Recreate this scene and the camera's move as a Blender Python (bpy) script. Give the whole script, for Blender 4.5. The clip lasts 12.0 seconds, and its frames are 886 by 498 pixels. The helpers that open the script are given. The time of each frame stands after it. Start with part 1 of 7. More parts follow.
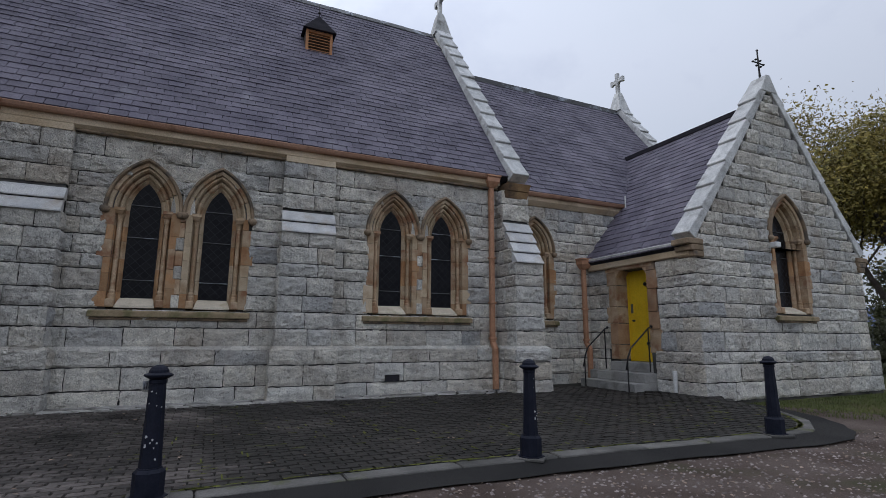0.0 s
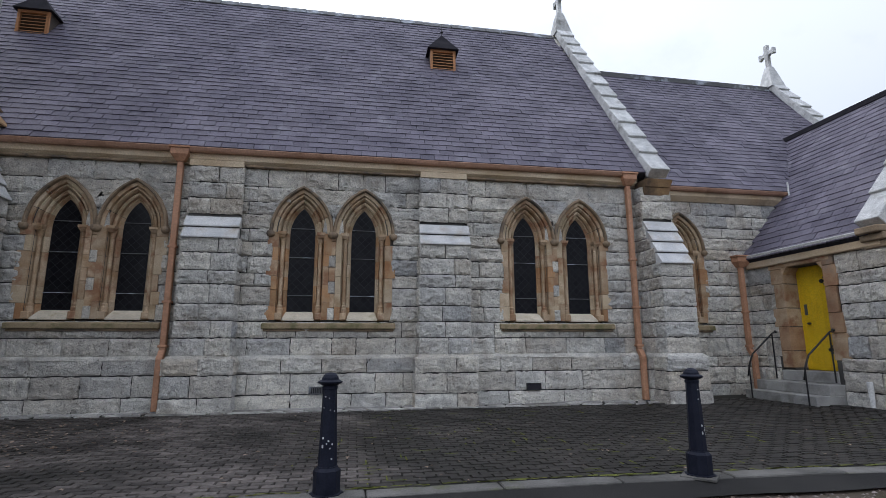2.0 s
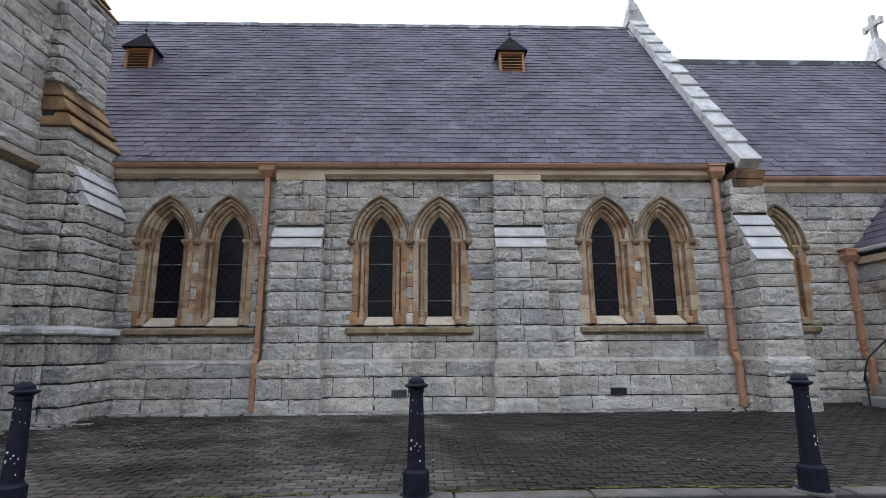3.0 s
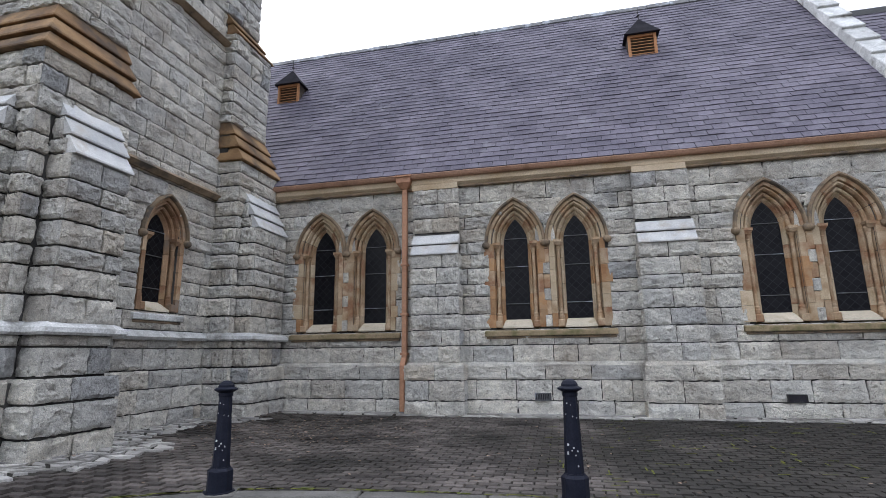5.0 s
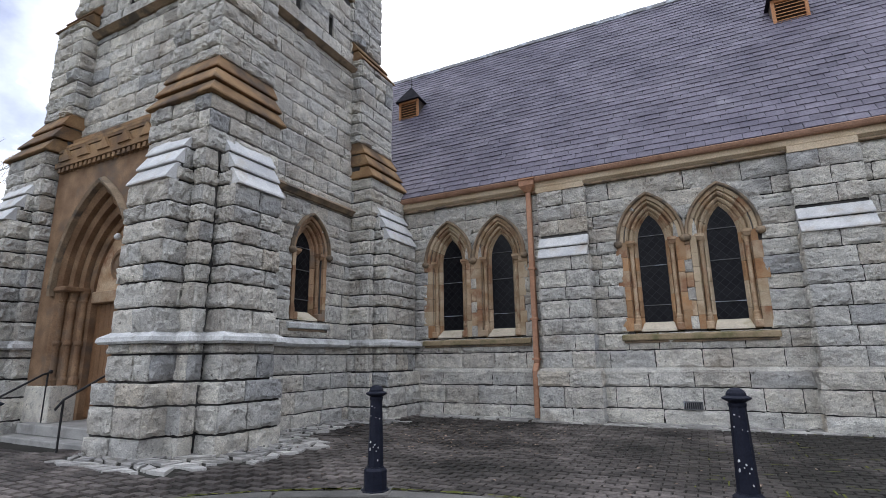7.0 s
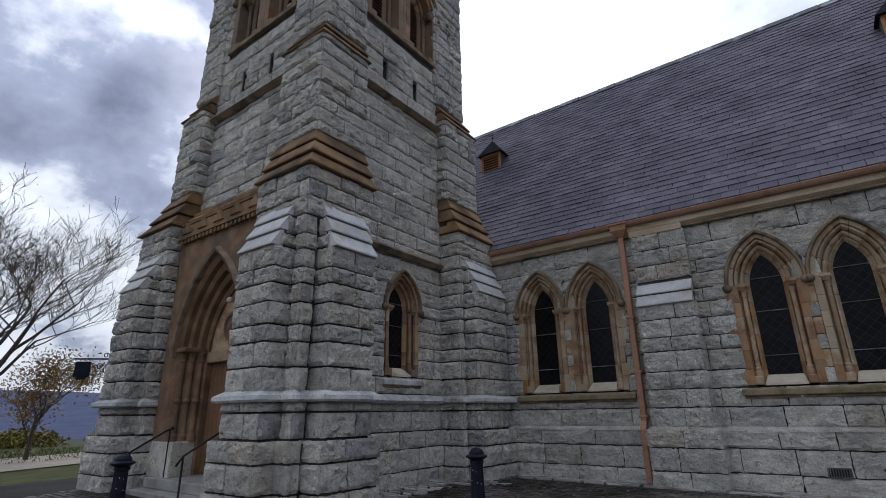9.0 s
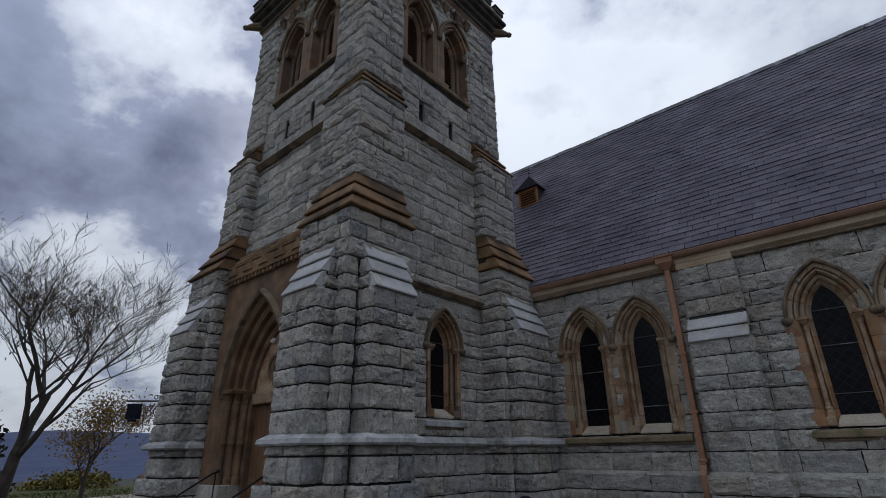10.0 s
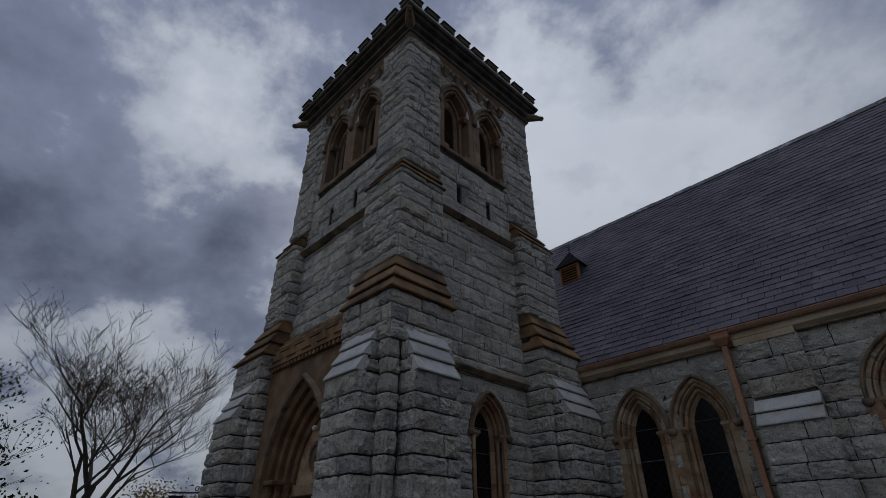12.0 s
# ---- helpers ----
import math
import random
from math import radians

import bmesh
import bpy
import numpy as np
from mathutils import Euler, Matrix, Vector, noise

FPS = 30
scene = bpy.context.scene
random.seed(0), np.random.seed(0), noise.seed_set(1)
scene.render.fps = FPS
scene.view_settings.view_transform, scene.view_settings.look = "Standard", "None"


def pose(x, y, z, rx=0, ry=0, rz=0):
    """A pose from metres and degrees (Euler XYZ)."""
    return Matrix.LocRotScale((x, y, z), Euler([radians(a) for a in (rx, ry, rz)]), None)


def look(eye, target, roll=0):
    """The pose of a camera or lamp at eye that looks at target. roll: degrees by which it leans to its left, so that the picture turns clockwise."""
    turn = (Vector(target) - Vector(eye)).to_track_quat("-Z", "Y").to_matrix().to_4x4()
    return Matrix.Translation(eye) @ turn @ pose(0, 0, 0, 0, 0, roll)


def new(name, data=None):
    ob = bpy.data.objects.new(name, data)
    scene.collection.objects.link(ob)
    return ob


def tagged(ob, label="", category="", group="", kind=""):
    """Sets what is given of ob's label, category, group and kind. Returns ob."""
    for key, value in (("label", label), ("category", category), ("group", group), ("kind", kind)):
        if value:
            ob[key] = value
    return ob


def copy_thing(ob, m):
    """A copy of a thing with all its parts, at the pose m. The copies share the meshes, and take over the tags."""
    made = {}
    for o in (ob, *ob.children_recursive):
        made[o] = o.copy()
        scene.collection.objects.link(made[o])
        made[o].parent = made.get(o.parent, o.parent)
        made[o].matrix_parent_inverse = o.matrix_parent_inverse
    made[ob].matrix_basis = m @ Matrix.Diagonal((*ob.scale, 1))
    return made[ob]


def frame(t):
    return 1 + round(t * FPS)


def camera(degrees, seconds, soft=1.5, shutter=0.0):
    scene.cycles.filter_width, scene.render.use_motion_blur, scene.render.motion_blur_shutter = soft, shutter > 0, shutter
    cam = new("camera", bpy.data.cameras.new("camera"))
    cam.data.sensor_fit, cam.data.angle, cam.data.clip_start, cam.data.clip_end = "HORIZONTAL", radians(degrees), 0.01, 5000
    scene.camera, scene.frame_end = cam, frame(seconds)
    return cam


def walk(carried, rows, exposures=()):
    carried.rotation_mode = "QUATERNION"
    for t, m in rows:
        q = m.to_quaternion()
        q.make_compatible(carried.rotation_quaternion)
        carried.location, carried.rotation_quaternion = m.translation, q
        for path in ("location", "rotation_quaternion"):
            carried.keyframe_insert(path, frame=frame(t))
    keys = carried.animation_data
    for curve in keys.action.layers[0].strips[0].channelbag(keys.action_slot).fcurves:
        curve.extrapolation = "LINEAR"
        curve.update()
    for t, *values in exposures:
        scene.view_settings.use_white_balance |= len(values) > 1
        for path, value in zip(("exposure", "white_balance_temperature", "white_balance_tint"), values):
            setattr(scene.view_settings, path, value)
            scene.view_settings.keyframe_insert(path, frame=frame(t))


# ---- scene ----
cam = camera(82.8, 12.0, soft=0.8)
PATH = [
    (0, (-0.416, -1.631, 1.361), (0.4, 0.163, 1.705), 0.3),
    (0.5, (-0.447, -1.628, 1.379), (0.256, 0.211, 1.728), 0.1),
    (1, (-0.498, -1.593, 1.359), (0.094, 0.283, 1.72), -0.0),
    (1.5, (-0.54, -1.586, 1.358), (-0.074, 0.324, 1.725), -0.1),
    (2, (-0.589, -1.589, 1.373), (-0.25, 0.346, 1.744), -0.2),
    (2.5, (-0.635, -1.601, 1.382), (-0.435, 0.352, 1.762), -0.3),
    (3, (-0.678, -1.611, 1.382), (-0.621, 0.351, 1.767), -0.4),
    (3.5, (-0.707, -1.622, 1.374), (-0.786, 0.338, 1.766), -0.5),
    (5.5, (-0.886, -1.633, 1.372), (-1.437, 0.246, 1.776), -0.7),
    (6, (-0.937, -1.638, 1.366), (-1.592, 0.207, 1.773), -0.7),
    (6.5, (-0.996, -1.656, 1.37), (-1.76, 0.146, 1.782), -0.8),
    (7, (-1.01, -1.671, 1.389), (-1.89, 0.074, 1.814), -0.8),
    (9, (-1.095, -1.697, 1.471), (-2.23, -0.172, 2.089), -0.8),
    (9.5, (-1.126, -1.69, 1.5), (-2.291, -0.215, 2.181), -0.8),
    (10, (-1.138, -1.686, 1.512), (-2.358, -0.293, 2.267), -0.7),
    (10.5, (-1.144, -1.677, 1.532), (-2.391, -0.35, 2.359), -0.6),
    (11, (-1.146, -1.652, 1.529), (-2.398, -0.382, 2.433), -0.5),
    (11.5, (-1.127, -1.668, 1.524), (-2.375, -0.444, 2.496), -0.2),
    (12, (-1.145, -1.685, 1.544), (-2.381, -0.502, 2.579), -0.1),
]
EXPOSURES = [
    (0.0, -0.28, 6230, 10), (1.0, -0.04, 6260, 10), (2.5, 0.36, 6330, 10), (3.7, 0.66, 6380, 10), (5.4, 0.78, 6450, 10),
    (7.2, 0.66, 6450, 10), (8.8, -0.28, 6250, 10), (9.5, -0.76, 6150, 10), (10.5, -1.24, 6120, 10), (12.0, -1.76, 6120, 10),
]
walk(cam, [(t, look(eye, target, roll)) for t, eye, target, roll in PATH], EXPOSURES)

# ---- world, sun, exposure ----
world = bpy.data.worlds.new("world")
scene.world = world
world.use_nodes = True
wt = world.node_tree
wt.nodes.clear()


def wn(kind, **kw):
    n = wt.nodes.new(kind)
    for k, v in kw.items():
        n.inputs[k].default_value = v
    return n


SUN_AZ, SUN_EL = -58.0, 40.0
sky = wt.nodes.new("ShaderNodeTexSky")
sky.sky_type = "NISHITA"
sky.sun_disc = False
sky.sun_elevation, sky.sun_rotation = radians(SUN_EL), radians(SUN_AZ % 360)
coord = wt.nodes.new("ShaderNodeTexCoord")
# the clouds lie on a flat layer: direction divided by its height
sep = wt.nodes.new("ShaderNodeSeparateXYZ")
wt.links.new(coord.outputs["Generated"], sep.inputs[0])
lift = wt.nodes.new("ShaderNodeMath"); lift.operation = "MAXIMUM"; lift.inputs[1].default_value = 0.0
wt.links.new(sep.outputs["Z"], lift.inputs[0])
lift2 = wt.nodes.new("ShaderNodeMath"); lift2.operation = "ADD"; lift2.inputs[1].default_value = 0.55
wt.links.new(lift.outputs[0], lift2.inputs[0])
div = wt.nodes.new("ShaderNodeVectorMath"); div.operation = "DIVIDE"
comb = wt.nodes.new("ShaderNodeCombineXYZ")
for k in range(3):
    wt.links.new(lift2.outputs[0], comb.inputs[k])
wt.links.new(coord.outputs["Generated"], div.inputs[0])
wt.links.new(comb.outputs[0], div.inputs[1])
shift = wt.nodes.new("ShaderNodeVectorMath"); shift.operation = "ADD"
shift.inputs[1].default_value = (2.79, 1.84, 0.28)
wt.links.new(div.outputs[0], shift.inputs[0])
big = wn("ShaderNodeTexNoise", Scale=2.5, Detail=10.0, Roughness=0.58, Distortion=0.0)
fine = wn("ShaderNodeTexNoise", Scale=2.6, Detail=6.0, Roughness=0.55)
for n in (big, fine):
    wt.links.new(shift.outputs[0], n.inputs["Vector"])
# thick cloud is dark underneath, thin cloud is bright
shade = wt.nodes.new("ShaderNodeValToRGB")
r = shade.color_ramp
r.elements[0].position, r.elements[0].color = 0.43, (0.96, 1.0, 1.07, 1)
r.elements[1].position, r.elements[1].color = 0.74, (0.15, 0.172, 0.25, 1)
e = r.elements.new(0.510); e.color = (0.76, 0.80, 0.88, 1)
e = r.elements.new(0.575); e.color = (0.35, 0.39, 0.52, 1)
# a heavy bank in the west, a bright rift low over the nave, thin even cloud in the east
def lobe(az_deg, el_deg, spread, gain, before):
    a, e = radians(az_deg), radians(el_deg)
    d = wt.nodes.new("ShaderNodeVectorMath"); d.operation = "DOT_PRODUCT"
    d.inputs[1].default_value = (math.sin(a) * math.cos(e), math.cos(a) * math.cos(e), math.sin(e))
    wt.links.new(coord.outputs["Generated"], d.inputs[0])
    f = wt.nodes.new("ShaderNodeMapRange"); f.interpolation_type = "SMOOTHSTEP"
    f.inputs["From Min"].default_value, f.inputs["From Max"].default_value = math.cos(radians(spread)), 1.0
    f.inputs["To Min"].default_value, f.inputs["To Max"].default_value = 0.0, gain
    wt.links.new(d.outputs["Value"], f.inputs["Value"])
    s = wt.nodes.new("ShaderNodeMath"); s.operation = "ADD"
    wt.links.new(before, s.inputs[0]); wt.links.new(f.outputs[0], s.inputs[1])
    return s.outputs[0]


thick = lobe(-86, 44, 34, 0.07, big.outputs["Fac"])
thick = lobe(-96, 38, 24, 0.05, thick)
thick = lobe(-77, 29, 9, 0.04, thick)
thick = lobe(-28, 24, 26, -0.10, thick)
thick = lobe(-70, 24, 18, -0.03, thick)
even = wt.nodes.new("ShaderNodeMapRange"); even.interpolation_type = "SMOOTHSTEP"
even.inputs["From Min"].default_value, even.inputs["From Max"].default_value = -0.25, 0.35
wt.links.new(sep.outputs["X"], even.inputs["Value"])
calm = wt.nodes.new("ShaderNodeMapRange")
calm.inputs["From Min"].default_value, calm.inputs["From Max"].default_value = 0.2, 0.8
calm.inputs["To Min"].default_value, calm.inputs["To Max"].default_value = 0.505, 0.560
wt.links.new(fine.outputs["Fac"], calm.inputs["Value"])
blend = wt.nodes.new("ShaderNodeMapRange")
wt.links.new(even.outputs[0], blend.inputs["Value"])
wt.links.new(thick, blend.inputs["To Min"]); wt.links.new(calm.outputs[0], blend.inputs["To Max"])
wt.links.new(blend.outputs[0], shade.inputs[0])
cover = wt.nodes.new("ShaderNodeValToRGB")
cover.color_ramp.elements[0].position, cover.color_ramp.elements[0].color = 0.30, (0.70, 0.70, 0.70, 1)
cover.color_ramp.elements[1].position, cover.color_ramp.elements[1].color = 0.55, (1, 1, 1, 1)
wt.links.new(fine.outputs["Fac"], cover.inputs[0])
skygain = wn("ShaderNodeMixRGB", Fac=1.0, Color2=(0.10, 0.10, 0.10, 1)); skygain.blend_type = "MULTIPLY"
wt.links.new(sky.outputs[0], skygain.inputs[1])
mixsky = wt.nodes.new("ShaderNodeMixRGB")
wt.links.new(cover.outputs[0], mixsky.inputs[0])
wt.links.new(skygain.outputs[0], mixsky.inputs[1])
wt.links.new(shade.outputs[0], mixsky.inputs[2])
# cloud glows towards the veiled sun
toward = wt.nodes.new("ShaderNodeVectorMath"); toward.operation = "DOT_PRODUCT"
_a, _e = radians(SUN_AZ), radians(SUN_EL)
toward.inputs[1].default_value = (math.sin(_a) * math.cos(_e), math.cos(_a) * math.cos(_e), math.sin(_e))
wt.links.new(coord.outputs["Generated"], toward.inputs[0])
glow = wt.nodes.new("ShaderNodeMapRange")
glow.inputs["From Min"].default_value, glow.inputs["From Max"].default_value = -0.6, 1.0
glow.inputs["To Min"].default_value, glow.inputs["To Max"].default_value = 1.0, 1.62
wt.links.new(toward.outputs["Value"], glow.inputs["Value"])
glowmix = wn("ShaderNodeMixRGB", Fac=1.0); glowmix.blend_type = "MULTIPLY"
wt.links.new(mixsky.outputs[0], glowmix.inputs[1]); wt.links.new(glow.outputs[0], glowmix.inputs[2])
# an overcast dome is brightest overhead
dome = wt.nodes.new("ShaderNodeMapRange")
dome.inputs["To Min"].default_value, dome.inputs["To Max"].default_value = 0.72, 1.42
wt.links.new(sep.outputs["Z"], dome.inputs["Value"])
domemix = wn("ShaderNodeMixRGB", Fac=1.0); domemix.blend_type = "MULTIPLY"
wt.links.new(glowmix.outputs[0], domemix.inputs[1]); wt.links.new(dome.outputs[0], domemix.inputs[2])
back = wn("ShaderNodeBackground", Strength=1.0)
wt.links.new(domemix.outputs[0], back.inputs[0])
wout = wt.nodes.new("ShaderNodeOutputWorld")
wt.links.new(back.outputs[0], wout.inputs[0])

sun_data = bpy.data.lights.new("sun", "SUN")
sun_data.energy, sun_data.angle, sun_data.color = 0.7, radians(30), (1.0, 0.97, 0.92)
sun = new("sun", sun_data)
az = radians(SUN_AZ)
SUN_WAY = Vector((math.sin(az), math.cos(az), math.tan(radians(SUN_EL)))).normalized()
sun.matrix_world = look(SUN_WAY * 60, (0, 0, 0))

# ---- materials ----
def material(name):
    m = bpy.data.materials.new(name)
    m.use_nodes = True
    t = m.node_tree
    return m, t, t.nodes["Principled BSDF"]


def mat(name, c1, c2, scale=3.0, fine=40.0, rough=0.85, bump=0.4, dist=0.01, vary=0.0, island=False, stain=None, stain_scale=1.2, stain_at=(0.52, 0.68), metal=0.0, speck=0.0, spec=0.4, drift=None):
    """A rough surface: two colours by broad noise, fine grain, pieces that differ, stains."""
    m, t, p = material(name)
    L, N = t.links.new, t.nodes.new
    geo = N("ShaderNodeNewGeometry")
    pos = geo.outputs["Position"]
    a = N("ShaderNodeTexNoise"); a.inputs["Scale"].default_value = scale; a.inputs["Detail"].default_value = 5
    b = N("ShaderNodeTexNoise"); b.inputs["Scale"].default_value = fine; b.inputs["Detail"].default_value = 4
    L(pos, a.inputs["Vector"]); L(pos, b.inputs["Vector"])
    ramp = N("ShaderNodeValToRGB")
    ramp.color_ramp.elements[0].position, ramp.color_ramp.elements[0].color = 0.32, (*c1, 1)
    ramp.color_ramp.elements[1].position, ramp.color_ramp.elements[1].color = 0.68, (*c2, 1)
    L(a.outputs["Fac"], ramp.inputs[0])
    col = ramp.outputs[0]
    grain = N("ShaderNodeMapRange")
    grain.inputs["From Min"].default_value, grain.inputs["From Max"].default_value = 0.3, 0.7
    grain.inputs["To Min"].default_value, grain.inputs["To Max"].default_value = 0.82 - speck, 1.16 + speck
    L(b.outputs["Fac"], grain.inputs["Value"])
    mul = N("ShaderNodeMixRGB"); mul.blend_type = "MULTIPLY"; mul.inputs[0].default_value = 1
    L(col, mul.inputs[1]); L(grain.outputs[0], mul.inputs[2]); col = mul.outputs[0]
    if vary:
        if island:
            rnd = geo.outputs["Random Per Island"]
        else:
            oi = N("ShaderNodeObjectInfo"); rnd = oi.outputs["Random"]
        mr = N("ShaderNodeMapRange")
        mr.inputs["To Min"].default_value, mr.inputs["To Max"].default_value = 1 - vary, 1 + vary
        L(rnd, mr.inputs["Value"])
        m2 = N("ShaderNodeMixRGB"); m2.blend_type = "MULTIPLY"; m2.inputs[0].default_value = 1
        L(col, m2.inputs[1]); L(mr.outputs[0], m2.inputs[2]); col = m2.outputs[0]
    if stain:
        s = N("ShaderNodeTexNoise"); s.inputs["Scale"].default_value = stain_scale; s.inputs["Detail"].default_value = 6; s.inputs["Roughness"].default_value = 0.62
        off = N("ShaderNodeVectorMath"); off.operation = "ADD"; off.inputs[1].default_value = (7.3, 2.9, 5.1)
        L(pos, off.inputs[0]); L(off.outputs[0], s.inputs["Vector"])
        sr = N("ShaderNodeMapRange")
        sr.inputs["From Min"].default_value, sr.inputs["From Max"].default_value = stain_at
        sr.inputs["To Max"].default_value = 0.85
        fac = s.outputs["Fac"]
        if drift:
            dr = N("ShaderNodeVectorMath"); dr.operation = "DOT_PRODUCT"; dr.inputs[1].default_value = drift
            L(pos, dr.inputs[0])
            ad = N("ShaderNodeMath"); ad.operation = "ADD"
            L(fac, ad.inputs[0]); L(dr.outputs["Value"], ad.inputs[1]); fac = ad.outputs[0]
        L(fac, sr.inputs["Value"])
        m3 = N("ShaderNodeMixRGB"); m3.inputs[2].default_value = (*stain, 1)
        L(sr.outputs[0], m3.inputs[0]); L(col, m3.inputs[1]); col = m3.outputs[0]
    L(col, p.inputs["Base Color"])
    p.inputs["Roughness"].default_value = rough
    p.inputs["Metallic"].default_value = metal
    p.inputs["Specular IOR Level"].default_value = spec
    if bump:
        add = N("ShaderNodeMath"); add.operation = "ADD"
        L(a.outputs["Fac"], add.inputs[0]); L(b.outputs["Fac"], add.inputs[1])
        bp = N("ShaderNodeBump"); bp.inputs["Strength"].default_value = bump; bp.inputs["Distance"].default_value = dist
        L(add.outputs[0], bp.inputs["Height"]); L(bp.outputs[0], p.inputs["Normal"])
    return m


def granite(name):
    """Split granite: blocks of different greys, some blue, some warm; crystals, rusty seams, dark runs, crumbly relief."""
    m, t, p = material(name)
    L, N = t.links.new, t.nodes.new
    pos = N("ShaderNodeNewGeometry").outputs["Position"]

    def noise_tex(scale, detail, rough, shift=0.0):
        n = N("ShaderNodeTexNoise")
        n.inputs["Scale"].default_value, n.inputs["Detail"].default_value, n.inputs["Roughness"].default_value = scale, detail, rough
        off = N("ShaderNodeVectorMath"); off.operation = "ADD"; off.inputs[1].default_value = (shift, shift * 0.7, shift * 1.3)
        L(pos, off.inputs[0]); L(off.outputs[0], n.inputs["Vector"])
        return n.outputs["Fac"]

    def ramp(fac, *stops):
        r = N("ShaderNodeValToRGB")
        e = r.color_ramp.elements
        e[0].position, e[0].color = stops[0][0], (*stops[0][1], 1)
        e[1].position, e[1].color = stops[-1][0], (*stops[-1][1], 1)
        for at, c in stops[1:-1]:
            q = e.new(at); q.color = (*c, 1)
        L(fac, r.inputs[0])
        return r.outputs[0]

    def times(a, b):
        x = N("ShaderNodeMixRGB"); x.blend_type = "MULTIPLY"; x.inputs[0].default_value = 1
        L(a, x.inputs[1]); L(b, x.inputs[2])
        return x.outputs[0]

    rnd = N("ShaderNodeObjectInfo").outputs["Random"]
    body = ramp(rnd, (0.0, (0.430, 0.434, 0.431)), (0.15, (0.670, 0.645, 0.583)), (0.35, (0.569, 0.560, 0.530)), (0.55, (0.771, 0.738, 0.659)), (0.72, (0.557, 0.521, 0.461)), (0.88, (0.683, 0.670, 0.623)), (1.0, (0.607, 0.552, 0.466)))
    clouds = ramp(noise_tex(4.5, 6, 0.6), (0.30, (0.74, 0.74, 0.75)), (0.70, (1.16, 1.15, 1.13)))
    crystals = ramp(noise_tex(95, 3, 0.7), (0.28, (0.42, 0.42, 0.44)), (0.47, (0.97, 0.97, 0.97)), (0.72, (1.45, 1.44, 1.42)))
    seams = ramp(noise_tex(14, 8, 0.72, 3.1), (0.33, (0.36, 0.345, 0.33)), (0.43, (1.0, 1.0, 1.0)), (1.0, (1.05, 1.05, 1.05)))
    col = times(times(times(body, clouds), crystals), seams)
    for scale, lo, hi, c, most, shift in ((1.1, 0.53, 0.76, (0.26, 0.205, 0.155), 0.75, 7.3), (0.7, 0.56, 0.72, (0.15, 0.145, 0.14), 0.6, 21.0), (2.6, 0.62, 0.74, (0.68, 0.68, 0.66), 0.5, 40.0)):
        mr = N("ShaderNodeMapRange")
        mr.inputs["From Min"].default_value, mr.inputs["From Max"].default_value, mr.inputs["To Max"].default_value = lo, hi, most
        L(noise_tex(scale, 7, 0.66, shift), mr.inputs["Value"])
        x = N("ShaderNodeMixRGB"); x.inputs[2].default_value = (*c, 1)
        L(mr.outputs[0], x.inputs[0]); L(col, x.inputs[1]); col = x.outputs[0]
    L(col, p.inputs["Base Color"])
    p.inputs["Roughness"].default_value = 0.88
    p.inputs["Specular IOR Level"].default_value = 0.35
    b1 = N("ShaderNodeBump"); b1.inputs["Strength"].default_value = 1.0; b1.inputs["Distance"].default_value = 0.075
    L(noise_tex(11, 9, 0.68, 5.0), b1.inputs["Height"])
    b2 = N("ShaderNodeBump"); b2.inputs["Strength"].default_value = 0.8; b2.inputs["Distance"].default_value = 0.018
    L(noise_tex(60, 4, 0.6, 9.0), b2.inputs["Height"]); L(b1.outputs[0], b2.inputs["Normal"])
    L(b2.outputs[0], p.inputs["Normal"])
    return m


GRANITE = granite("granite")
LICHEN = mat("blackened_stone", (0.06, 0.052, 0.045), (0.13, 0.11, 0.09), 3.0, 45, 0.95, 0.5, 0.01, stain=(0.035, 0.032, 0.03), stain_scale=2.0)
MORTAR = mat("mortar", (0.018, 0.017, 0.016), (0.12, 0.115, 0.108), 1.6, 60, 0.95, 0.5, 0.01)
DRESSED = mat("dressed_granite", (0.48, 0.485, 0.49), (0.64, 0.635, 0.62), 3.0, 70, 0.8, 0.25, 0.006, vary=0.10, stain=(0.40, 0.33, 0.25), stain_scale=2.2, stain_at=(0.54, 0.74), speck=0.06)
COPING = mat("coping_granite", (0.46, 0.465, 0.46), (0.66, 0.66, 0.645), 4.0, 45, 0.9, 0.5, 0.012, vary=0.14, stain=(0.16, 0.15, 0.13), stain_scale=2.4, stain_at=(0.55, 0.72), speck=0.10)
SAND = mat("sandstone", (0.33, 0.21, 0.115), (0.52, 0.40, 0.275), 3.4, 45, 0.9, 0.45, 0.01, vary=0.16, stain=(0.25, 0.115, 0.06), stain_scale=2.6, stain_at=(0.49, 0.63))
HONEY = mat("honey_sandstone", (0.42, 0.325, 0.21), (0.55, 0.44, 0.31), 3.0, 45, 0.9, 0.35, 0.008, vary=0.12, stain=(0.30, 0.19, 0.10), stain_scale=2.2, stain_at=(0.5, 0.68))
RUST = mat("rusty_sandstone", (0.30, 0.15, 0.07), (0.45, 0.27, 0.14), 3.4, 45, 0.9, 0.45, 0.01, vary=0.2, stain=(0.40, 0.28, 0.17), stain_scale=2.6, stain_at=(0.49, 0.66))
SANDR = mat("red_sandstone", (0.25, 0.135, 0.075), (0.42, 0.275, 0.165), 3.0, 45, 0.9, 0.45, 0.01, vary=0.25, stain=(0.24, 0.20, 0.16), stain_scale=2.0, stain_at=(0.52, 0.70))
